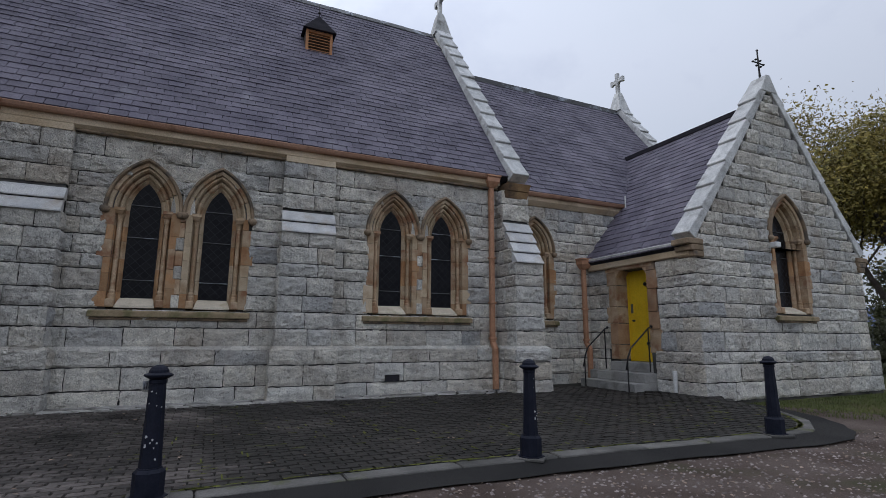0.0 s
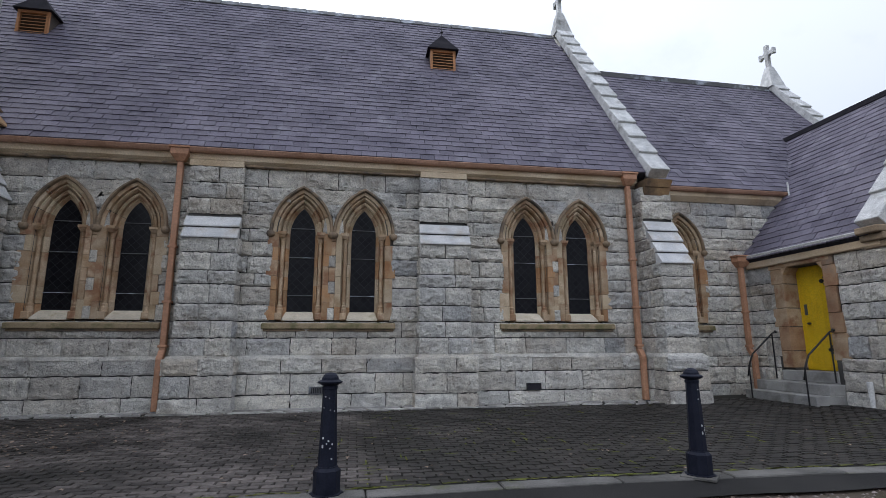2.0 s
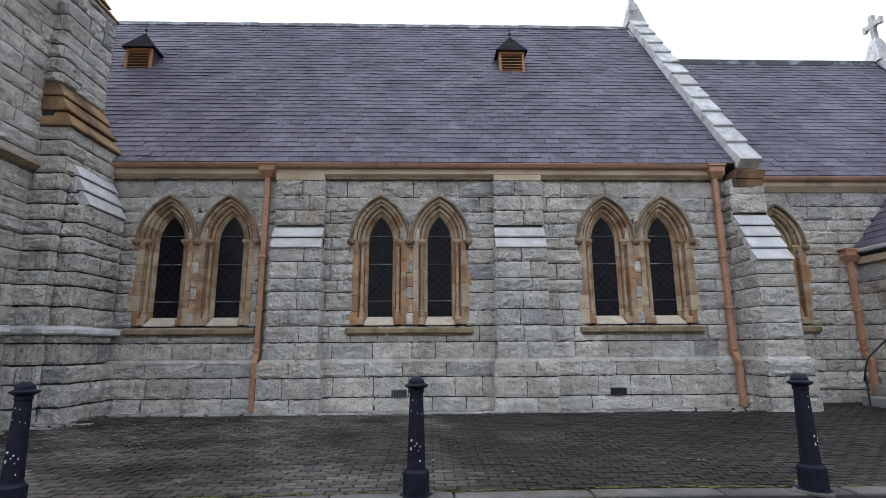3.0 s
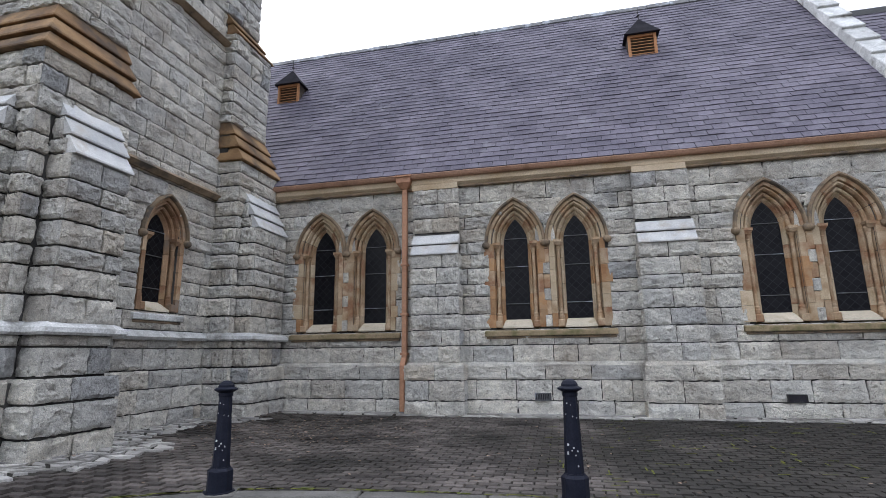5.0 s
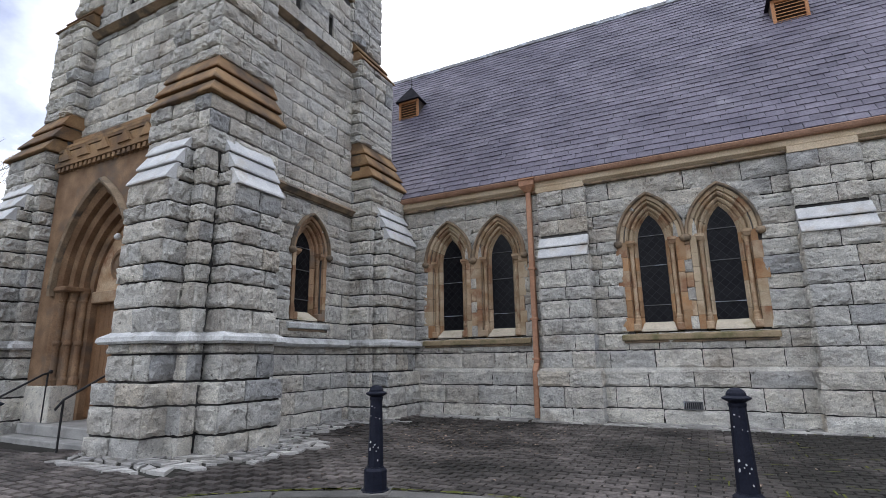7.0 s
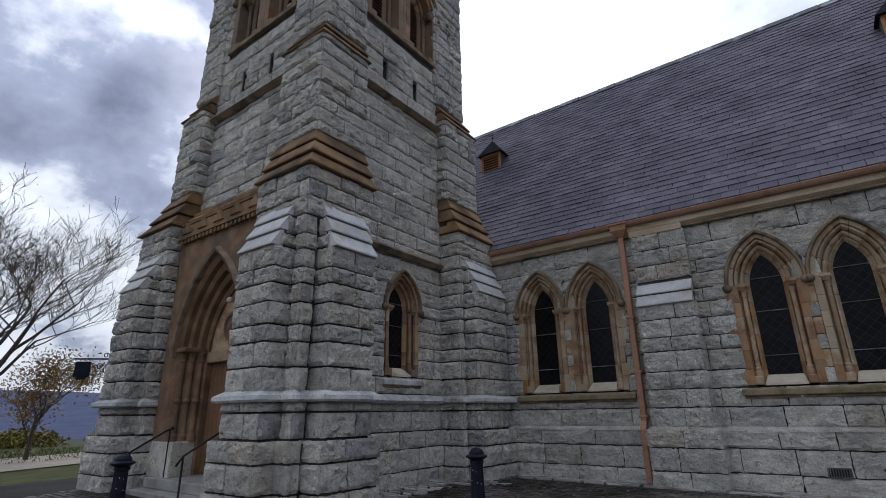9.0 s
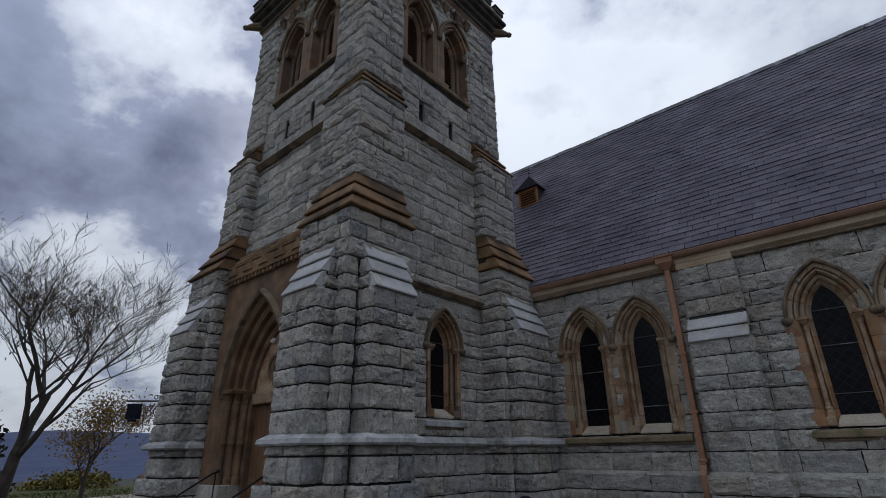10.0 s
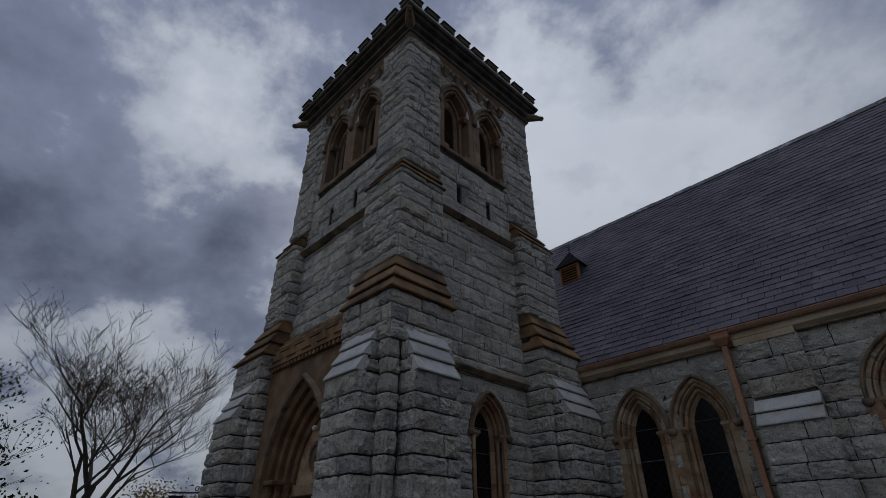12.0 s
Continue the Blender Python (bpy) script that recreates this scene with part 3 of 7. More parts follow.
def lancet(win, c, g, zs, zb, gh, k=1.0, louvre=False, sand=None, edges=(0.31, 0.31), depth=0.0, seed=1, tones=None, bars=(0.16, 0.52, 0.80)):
    """One pointed light about x = c, g its half width, gh its rise: pane or louvres, jamb stones, voussoirs, columns, hood.
    edges: how far the jamb stones reach out on either side of the light."""
    sand = sand or SAND
    tones = tones or (sand, sand, HONEY, RUST)
    rnd = random.Random(seed)
    dy = lambda y: y + depth if y > 0.02 else y
    for sx, edge in ((-1, edges[0]), (1, edges[1])):
        z = zb - 0.16
        while z < zs - 0.02:
            h = rnd.uniform(0.24, 0.40)
            if zs - z - h < 0.16: h = zs - z
            reach = edge + (rnd.choice((0.0, 0.05, 0.11)) if edge > 0.30 else 0.0)
            line = [(e * k, dy(y)) for e, y in JAMB_LINE] + [(max(reach, 0.21 * k), -0.05 - rnd.uniform(0, 0.008)), (max(reach, 0.21 * k), dy(0.25))]
            bm = slab_between(line, lambda p: (c + sx * (g + p[0]), p[1], z + 0.003), lambda p: (c + sx * (g + p[0]), p[1], z + h - 0.003))
            part("jamb_stone", bm, rnd.choice(tones), win)
            z += h
        n = 4
        for i in range(n):
            f0, f1 = i / n + 0.004, (i + 1) / n - (0.004 if i < n - 1 else 0)
            m = rnd.choice(tones[:3])
            bm = bmesh.new()
            rings = []
            for q in range(4):
                f = f0 + (f1 - f0) * q / 3
                ring = []
                for e, y in ARCH_LINE:
                    x, zz = arch_point(g, gh, e * k, f, zs, c, sx)
                    ring.append(bm.verts.new((x, dy(y), zz)))
                rings.append(ring)
            for a, b in zip(rings, rings[1:]):
                for t in range(len(a)):
                    bm.faces.new((a[t], a[(t + 1) % len(a)], b[(t + 1) % len(b)], b[t]))
            bm.faces.new(rings[0]); bm.faces.new(rings[-1][::-1])
            part("voussoir", bm, m, win)
        part("colonnette", colonnette(c + sx * (g + 0.125 * k), dy(0.07), zb - 0.02, zs - 0.07, 0.040 * k), sand, win, smooth=False)
        xa = c + sx * (g + 0.135 * k)
        part("column_base", bevel(boxes((xa - 0.075 * k, xa + 0.075 * k, -0.058, dy(0.16), zb - 0.16, zb - 0.01)), 0.02), sand, win)
        bm = boxes((xa - 0.085 * k, xa + 0.085 * k, -0.066, dy(0.16), zs - 0.035, zs + 0.02))
        frustum(bm, (xa - 0.05 * k, xa + 0.05 * k, -0.02, dy(0.14)), zs - 0.10, (xa - 0.08 * k, xa + 0.08 * k, -0.056, dy(0.16)), zs - 0.037)
        part("impost", bm, sand, win)
    hood = [(0.325, 0.02), (0.325, -0.09), (0.345, -0.125), (0.375, -0.125), (0.395, -0.08), (0.40, 0.05)]
    bm = bmesh.new()
    lines = []
    for e, y in hood:
        half = []
        for q in range(13):
            half.append(arch_point(g, gh, e * k, q / 12, zs, 0.0, -1))
        pts = [(c + x, y, z) for x, z in half] + [(c - x, y, z) for x, z in half[-2::-1]]
        lines.append([bm.verts.new(p) for p in pts])
    for a, b in zip(lines, lines[1:]):
        for i in range(len(a) - 1):
            bm.faces.new((a[i], a[i + 1], b[i + 1], b[i]))
    part("hood_mould", bm, HOOD, win, "weathered grey hood mould")
    # grey stone cut to the curve round the hood
    bm = bmesh.new()
    for sx in (-1, 1):
        prev = None
        for q in range(11):
            pair = [bm.verts.new((x, y, z)) for e, y in ((0.39, -0.028), (0.60, -0.028)) for x, z in (arch_point(g, gh, e * k, q / 10, zs, c, sx),)]
            if prev:
                bm.faces.new((prev[0], prev[1], pair[1], pair[0]))
            prev = pair
    part("arch_backing", bm, GRANITE, win, "grey granite cut round the arch")
    for sx in (-1, 1):
        bm = bmesh.new()
        lathe(bm, [(0.03, 0), (0.07, 0.025), (0.088, 0.07), (0.075, 0.12), (0.03, 0.14)], 10, c + sx * (g + 0.362 * k), -0.075, zs - 0.11)
        part("label_stop", bm, HOOD, win, "carved grey stop", smooth=True)
    yp = dy(0.19)
    if louvre:
        # dark sheet stands for the unlit bell chamber behind the slats
        part("backing", arch_fill(g + 0.02, gh, yp + 0.16, zb - 0.16, zs, c), DARKWOOD_SHADE, win)
        z = zb - 0.12
        while z < zs + gh - 0.12:
            w = arch_w(g, gh, z + 0.06 - zs) if z > zs else g
            bm = bmesh.new()
            hexa(bm, [(c - w, yp - 0.05, z), (c + w, yp - 0.05, z), (c + w, yp + 0.09, z + 0.09), (c - w, yp + 0.09, z + 0.09)],
                 [(c - w, yp - 0.05, z + 0.018), (c + w, yp - 0.05, z + 0.018), (c + w, yp + 0.09, z + 0.108), (c - w, yp + 0.09, z + 0.108)])
            part("slat", bm, LOUVRE_DARK, win)
            z += 0.105
    else:
        part("pane", arch_fill(g + 0.01, gh + 0.01, yp, zb - 0.05, zs, c), GLASS, win, "opaque leaded glass, the unlit interior put into its colour")
        H = zs + gh - zb
        for f in bars:
            z = zb + H * f
            w = arch_w(g, gh, z - zs)
            part("glazing_bar", boxes((c - w, c + w, yp - 0.025, yp - 0.003, z - 0.007, z + 0.007)), LEAD, win)
        bm = bmesh.new()
        hexa(bm, [(c - g - 0.06 * k, -0.045, zb - 0.17), (c + g + 0.06 * k, -0.045, zb - 0.17), (c + g + 0.04 * k, yp, zb - 0.17), (c - g - 0.04 * k, yp, zb - 0.17)],
             [(c - g - 0.05 * k, -0.04, zb - 0.13), (c + g + 0.05 * k, -0.04, zb - 0.13), (c + g + 0.01, yp - 0.005, zb + 0.02), (c - g - 0.01, yp - 0.005, zb + 0.02)])
        part("inner_sill", bm, PALESAND, win, "pale sloping stone sill")


def long_sill(win, x0, x1, z, drop=0.15, proud=0.13, m=None):
    bm = bmesh.new()
    hexa(bm, [(x0, -proud, z - drop), (x1, -proud, z - drop), (x1, 0.2, z - drop), (x0, 0.2, z - drop)],
         [(x0, -proud, z - 0.045), (x1, -proud, z - 0.045), (x1, 0.2, z + 0.03), (x0, 0.2, z + 0.03)])
    part("sill", bevel(bm, 0.012), m or SILLMAT, win, "moss-stained projecting stone sill")
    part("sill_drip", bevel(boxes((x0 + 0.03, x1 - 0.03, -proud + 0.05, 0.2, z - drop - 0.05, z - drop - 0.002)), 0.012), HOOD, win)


def wall_frame(p, d):
    """Local x along the wall, y into it."""
    d = Vector((*d, 0)).normalized()
    inn = Vector((-d.y, d.x, 0))
    return Matrix.Translation((p[0], p[1], 0)) @ Matrix((d, inn, (0, 0, 1))).transposed().to_4x4()


def paired_window(name, seed, half=0.645, g=0.262):
    w = empty(name)
    zs, zb, gh = 3.68, 2.02, 0.58
    lancet(w, -half, g, zs, zb, gh, edges=(0.305, half - g - 0.072), seed=seed)
    lancet(w, half, g, zs, zb, gh, edges=(half - g - 0.072, 0.305), seed=seed + 1)
    # pier between the lights: sandstone with granite blocks let in
    z, i = zb - 0.16, 0
    while z < zs - 0.02:
        h = min((0.25, 0.30)[i % 2], zs - z)
        grey = i % 2 == 0 and z < zs - 0.3
        part("pier_block", bevel(boxes((-0.068, 0.068, -0.064 if grey else -0.052, 0.15, z + 0.004, z + h - 0.004)), 0.012), GRANITE if grey else SAND, w, "grey granite block" if grey else "")
        z += h; i += 1
    bm = bmesh.new()
    hexa(bm, [(-0.07, -0.048, zs - 0.01), (0.07, -0.048, zs - 0.01), (0, -0.048, zs + 0.42)], [(-0.07, 0.15, zs - 0.01), (0.07, 0.15, zs - 0.01), (0, 0.15, zs + 0.42)])
    part("spandrel", bm, GRANITE, w)
    long_sill(w, -1.34, 1.34, zb - 0.19)
    return w


def single_window(name, g, zs, zb, gh, k, sillw, depth=0.0, sand=None, seed=5, tones=None, sill=None):
    w = empty(name)
    lancet(w, 0.0, g, zs, zb, gh, k, edges=(0.305 * k, 0.305 * k), depth=depth, sand=sand, seed=seed, tones=tones)
    long_sill(w, -sillw, sillw, zb - 0.19, m=sill)
    return w


# ---- the plan ----
NY = 9.14          # nave wall, bed of the stones
CY = 9.84          # chancel wall
PX, PY = 9.46, 6.26  # porch: west and south faces
NAVE_W, NAVE_E = -13.0, 6.2
RIDGE_Y, RIDGE_Z = 13.8, 12.15
EAVE_Z = 5.30
CH_E, CH_RIDGE = 14.95, 10.87
PORCH_C, PORCH_H = 12.73, 3.27
PORCH_RIDGE = 7.95

NAVE_WINDOWS = [-5.645, -1.085, 3.87]
HOLES = []
for c in NAVE_WINDOWS:
    for q in (-0.645, 0.645):
        HOLES.append((c + q, 0.30, 0.72))


def pierced(bm, x0, x1, y0, y1, z0, z1, gaps):
    """A wall along x with upright openings (a, b, za, zb)."""
    s = x0
    for a, b, za, zb in sorted(gaps):
        box(bm, s, a, y0, y1, z0, z1)
        box(bm, a, b, y0, y1, z0, za)
        box(bm, a, b, y0, y1, zb, z1)
        s = b
    box(bm, s, x1, y0, y1, z0, z1)


# nave, south wall
bm = bmesh.new()
pierced(bm, NAVE_W, NAVE_E, NY, NY + 0.6, -0.2, EAVE_Z, [(c - 0.45, c + 0.45, 1.80, 4.60) for c, a, b in HOLES])
wall_nave = structure("wall_nave", bm, MORTAR, "grey rock-faced granite nave wall in uneven courses", "wall")
nave_holes = []
for c in NAVE_WINDOWS:
    x = c + 7.6
    nave_holes.append(flat_hole(x - 1.21, x + 1.21, 1.70, 3.66))
    for q in (-0.645, 0.645):
        nave_holes.append(arch_hole(x + q, 0.625, 0.99, 3.64, 3.66))
clad(wall_nave, (-7.6, NY), (5.95, NY), 1.12, 5.05, 11, nave_holes, long=(0.45, 1.05))
# plinth of the nave
bm = boxes((-7.3, 6.0, NY - 0.10, NY, -0.2, 1.06))
plinth_nave = structure("plinth_nave", bm, MORTAR, "granite plinth course along the nave wall", "plinth")
clad(plinth_nave, (-7.3, NY - 0.10), (6.0, NY - 0.10), 0.02, 1.12, 12, long=(0.55, 1.25), depth=0.07)

bm = bmesh.new()
hexa(bm, rect((-7.3, 6.0, NY - 0.15, NY), 1.085), [(-7.3, NY - 0.05, 1.16), (6.0, NY - 0.05, 1.16), (6.0, NY, 1.16), (-7.3, NY, 1.16)])
part("plinth_weathering", bm, GRANITE, plinth_nave, "sloped top of the plinth")

# far walls that close the church
bm = boxes((NAVE_W, NAVE_E, 18.4, 19.0, -0.2, EAVE_Z), (NAVE_W - 0.6, NAVE_W, NY, 19.0, -0.2, EAVE_Z))
hexa(bm, [(NAVE_W - 0.6, NY, EAVE_Z), (NAVE_W - 0.6, 19.0, EAVE_Z), (NAVE_W - 0.6, RIDGE_Y, RIDGE_Z)], [(NAVE_W, NY, EAVE_Z), (NAVE_W, 19.0, EAVE_Z), (NAVE_W, RIDGE_Y, RIDGE_Z)])
structure("wall_far", bm, GRANITE, "plain granite far walls of the church", "wall")
structure("nave_floor", boxes((NAVE_W, CH_E, NY + 0.6, 18.4, -0.3, 0.3)), PLASTER, "plain dark floor inside the church", "floor")

# chancel
bm = bmesh.new()
pierced(bm, NAVE_E, CH_E, CY, CY + 0.6, -0.2, EAVE_Z, [(7.58 - 0.45, 7.58 + 0.45, 1.80, 4.60)])
box(bm, CH_E - 0.6, CH_E, CY + 0.6, 17.8, -0.2, EAVE_Z)
box(bm, NAVE_E, CH_E, 17.8, 18.4, -0.2, EAVE_Z)
hexa(bm, [(CH_E - 0.6, CY, EAVE_Z), (CH_E - 0.6, 18.2, EAVE_Z), (CH_E - 0.6, RIDGE_Y, CH_RIDGE)], [(CH_E, CY, EAVE_Z), (CH_E, 18.2, EAVE_Z), (CH_E, RIDGE_Y, CH_RIDGE)])
wall_chancel = structure("wall_chancel", bm, MORTAR, "grey granite chancel wall beside the porch", "wall")
clad(wall_chancel, (6.2, CY), (11.0, CY), 1.05, 5.0, 21, [flat_hole(7.58 - 0.57 - 6.2, 7.58 + 0.57 - 6.2, 1.70, 3.66), arch_hole(7.58 - 6.2, 0.625, 0.99, 3.64, 3.66)])
bm = boxes((6.2, 9.6, CY - 0.08, CY, -0.2, 0.98))
plinth_chancel = structure("plinth_chancel", bm, MORTAR, "granite plinth of the chancel", "plinth")
clad(plinth_chancel, (6.2, CY - 0.08), (9.6, CY - 0.08), 0.02, 1.05, 22, long=(0.5, 1.0))

# porch: west wall with the door, south gable
DOOR_Y0, DOOR_Y1, DOOR_Z0, DOOR_Z1 = 7.66, 8.72, 0.76, 3.12
PE = 2 * PORCH_C - PX
bm = boxes((PX, PX + 0.5, PY, DOOR_Y0, -0.2, 3.62), (PX, PX + 0.5, DOOR_Y1, CY, -0.2, 3.62), (PX, PX + 0.5, DOOR_Y0, DOOR_Y1, DOOR_Z1, 3.62), (PX, PX + 0.5, DOOR_Y0, DOOR_Y1, -0.2, DOOR_Z0 - 0.01))
wall_porch_west = structure("wall_porch_west", bm, MORTAR, "granite porch wall around the yellow door", "wall")
D0 = CY - DOOR_Y1
clad(wall_porch_west, (PX, CY), (PX, PY), 1.05, 3.22, 31, [flat_hole(D0 - 0.30, CY - DOOR_Y0 + 0.30, 0.5, 3.3)], long=(0.4, 0.85))
bm = boxes((PX - 0.12, PX, PY - 0.12, DOOR_Y0 - 0.1, -0.2, 1.0), (PX - 0.12, PX, DOOR_Y1 + 0.3, CY, -0.2, 1.0), (PX, PE + 0.12, PY - 0.12, PY, -0.2, 1.0))
plinth_porch = structure("plinth_porch", bm, MORTAR, "granite plinth round the porch", "plinth")
clad(plinth_porch, (PX - 0.12, DOOR_Y0 - 0.25), (PX - 0.12, PY - 0.12), 0.0, 1.06, 32, long=(0.5, 0.9))
clad(plinth_porch, (PX - 0.12, CY), (PX - 0.12, DOOR_Y1 + 0.32), 0.0, 1.06, 36, long=(0.4, 0.8))
clad(plinth_porch, (PX - 0.12, PY - 0.12), (PE + 0.12, PY - 0.12), 0.0, 1.06, 33, long=(0.6, 1.2))
PW = 12.86
bm = bmesh.new()
pierced(bm, PX, PE, PY, PY + 0.5, -0.2, 3.62, [(PW - 0.57, PW + 0.57, 1.98, 3.62)])
GRISE = PORCH_RIDGE - 3.62
# the gable above the eaves, split round the window's head
TOPZ = 4.84
gx = lambda z: PORCH_H * (PORCH_RIDGE - z) / GRISE
for s in (-1, 1):
    q = [(PORCH_C + s * PORCH_H, 3.62), (PORCH_C + s * gx(TOPZ), TOPZ), (PW + s * 0.57, TOPZ), (PW + s * 0.57, 3.62)]
    hexa(bm, [(x, PY, z) for x, z in q], [(x, PY + 0.5, z) for x, z in q])
q = [(PORCH_C - gx(TOPZ), TOPZ), (PORCH_C + gx(TOPZ), TOPZ), (PORCH_C, PORCH_RIDGE)]
hexa(bm, [(x, PY, z) for x, z in q], [(x, PY + 0.5, z) for x, z in q])
box(bm, PE - 0.5, PE, PY + 0.5, CY, -0.2, 3.62)
wall_porch = structure("wall_porch_gable", bm, MORTAR, "rock-faced granite gable wall of the porch", "wall")
clad(wall_porch, (PX, PY), (PE, PY), 1.06, PORCH_RIDGE - 0.15, 34,
     [flat_hole(PW - PX - 0.69, PW - PX + 0.69, 1.85, 3.90), arch_hole(PW - PX, 0.74, 1.16, 3.86, 3.88)],
     top=lambda z: (-0.03, 2 * PORCH_H + 0.03) if z < 3.62 else (PORCH_H - gx(z) + 0.02, PORCH_H + gx(z) - 0.02), long=(0.45, 1.0))

# ---- buttresses of the nave ----
def weathering(parent, x0, x1, y_out, y_in, z_low, z_high, count, m, axis="y", over=0.06):
    """Overlapping sloped slabs; the slope falls towards y_out (or x, with axis='x')."""
    for i in range(count):
        f0, f1 = i / count, (i + 1) / count
        ya, yb = y_out + (y_in - y_out) * f0, y_out + (y_in - y_out) * f1
        za, zb = z_low + (z_high - z_low) * f0, z_low + (z_high - z_low) * f1
        out = -1 if y_in > y_out else 1
        prof = [(ya + out * over, za - 0.032), (ya + out * over, za - 0.004), (yb + out * (over - 0.035), zb - 0.052), (yb - out * 0.03, zb - 0.052), (yb - out * 0.03, za - 0.032)]
        bm = bmesh.new()
        if axis == "y":
            hexa(bm, [(x0 - 0.025, y, z) for y, z in prof], [(x1 + 0.025, y, z) for y, z in prof])
        else:
            hexa(bm, [(y, x0 - 0.025, z) for y, z in prof], [(y, x1 + 0.025, z) for y, z in prof])
        part("weathering_slab", bevel(bm, 0.002), m, parent, "pale dressed granite slab" if m is DRESSED else "")


def nave_buttress(name, x0, x1, yf, z_low, z_high, slabs, seed, label, yu=None):
    yu = yu or NY - 0.16
    bm = boxes((x0, x1, yf, NY, -0.2, z_low), (x0 - 0.10, x1 + 0.10, yf - 0.10, NY, -0.2, 1.06), (x0, x1, yu, NY, z_low, 5.0))
    # sloped core behind the slabs
    hexa(bm, [(x0, yf, z_low - 0.04), (x1, yf, z_low - 0.04), (x1, NY, z_low - 0.04), (x0, NY, z_low - 0.04)], [(x0, yu, z_high), (x1, yu, z_high), (x1, NY, z_high), (x0, NY, z_high)])
    b = structure(name, bm, MORTAR, label, "buttress")
    clad(b, (x0, yf), (x1, yf), 1.12, z_low, seed, long=(0.42, 0.8))
    clad(b, (x0, NY), (x0, yf), 1.12, z_low, seed + 1, long=(0.3, 0.6), ends=(0, 0.02))
    clad(b, (x1, yf), (x1, NY), 1.12, z_low, seed + 2, long=(0.3, 0.6), ends=(0.02, 0))
    clad(b, (x0, yu), (x1, yu), z_high, 5.0, seed + 3, long=(0.42, 0.8))
    p = 0.10
    clad(b, (x0 - p, yf - p), (x1 + p, yf - p), 0.0, 1.12, seed + 4, long=(0.5, 0.9))
    clad(b, (x0 - p, NY), (x0 - p, yf - p), 0.0, 1.12, seed + 5, long=(0.3, 0.6), ends=(0, 0.02))
    clad(b, (x1 + p, yf - p), (x1 + p, NY), 0.0, 1.12, seed + 6, long=(0.3, 0.6), ends=(0.02, 0))
    run = lambda z: NY - (yf + (yu - yf) * min(max((z - z_low) / (z_high - z_low), 0), 1))
    if NY - yf > 0.5:
        clad(b, (x0, NY), (x0, yf), z_low, 5.0, seed + 7, long=(0.3, 0.6), ends=(0, 0), top=lambda z: (0.0, run(z + 0.12)))
        full = NY - yf
        clad(b, (x1, yf), (x1, NY), z_low, 5.0, seed + 8, long=(0.3, 0.6), ends=(0, 0), top=lambda z: (full - run(z + 0.12), full))
    bm = bmesh.new()
    frustum(bm, (x0 - p - 0.05, x1 + p + 0.05, yf - p - 0.05, NY), 1.085, (x0 - 0.04, x1 + 0.04, yf - 0.04, NY), 1.165)
    part("plinth_weathering", bm, GRANITE, b, "sloped top of the plinth")
    weathering(b, x0, x1, yf - 0.03, yu, z_low, z_high, slabs, DRESSED)
    return b


nave_buttress("buttress", -3.95, -2.95, NY - 0.34, 3.48, 3.98, 2, 40, "granite wall buttress with two pale sloped slabs")
nave_buttress("buttress", 0.76, 1.80, NY - 0.34, 3.48, 3.98, 2, 50, "granite wall buttress with two pale sloped slabs")
nave_buttress("buttress", 5.98, 6.70, NY - 0.85, 3.12, 4.22, 4, 60, "deep granite corner buttress with four pale slabs", yu=NY - 0.30)

# ---- cornice, gutters, downpipes ----
bm = bmesh.new()
for x0, x1 in ((-7.62, -4.0), (-2.95, 0.76), (1.80, 5.95)):
    hexa(bm, [(x0, NY - 0.10, 5.085), (x1, NY - 0.10, 5.085), (x1, NY, 5.085), (x0, NY, 5.085)], [(x0, NY - 0.17, 5.14), (x1, NY - 0.17, 5.14), (x1, NY, 5.14), (x0, NY, 5.14)])
box(bm, -7.62, 5.98, NY - 0.17, NY, 5.144, 5.27)
for x0, x1 in ((-4.0, -2.95), (0.76, 1.80)):
    box(bm, x0, x1, NY - 0.215, NY, 4.99, 5.12)
cornice = structure("cornice_nave", bm, SANDL, "yellow sandstone eaves cornice of the nave", "cornice")
# dark strip under the cornice, painted in place of a recess's shade
for x0, x1 in ((-7.62, -4.0), (-2.95, 0.76), (1.80, 5.95)):
    part("drip_mould", bevel(boxes((x0, x1, NY - 0.125, NY, 5.035, 5.082)), 0.012), HOOD, cornice, "dark strip drawn for the shaded recess line")
bm = bmesh.new()
for x0, x1 in ((6.7, 10.75),):
    hexa(bm, [(x0, CY - 0.05, 5.00), (x1, CY - 0.05, 5.00), (x1, CY, 5.00), (x0, CY, 5.00)], [(x0, CY - 0.16, 5.12), (x1, CY - 0.16, 5.12), (x1, CY, 5.12), (x0, CY, 5.12)])
    box(bm, x0, x1, CY - 0.16, CY, 5.124, 5.24)
structure("cornice_chancel", bm, SANDL, "sandstone eaves cornice of the chancel", "cornice")
bm = boxes((PX - 0.13, PX, PY + 0.05, CY - 0.1, 3.22, 3.55))
structure("cornice_porch", bevel(bm, 0.02), SANDL, "sandstone eaves course of the porch", "cornice")


def gutter(name, p0, p1, n, z, m, label):
    d = Vector(p1) - Vector(p0)
    bm = bmesh.new()
    prof = [(0.0, 0.0), (0.0, 0.09), (0.02, 0.10), (0.12, 0.10), (0.125, 0.085), (0.10, 0.03), (0.07, 0.0)]
    nn = Vector((*n, 0))
    lo = [Vector((*p0, z)) + nn * a + Vector((0, 0, b)) for a, b in prof]
    hi = [p + Vector((d.x, d.y, 0)) for p in lo]
    hexa(bm, lo, hi)
    return structure(name, bm, m, label, "gutter")


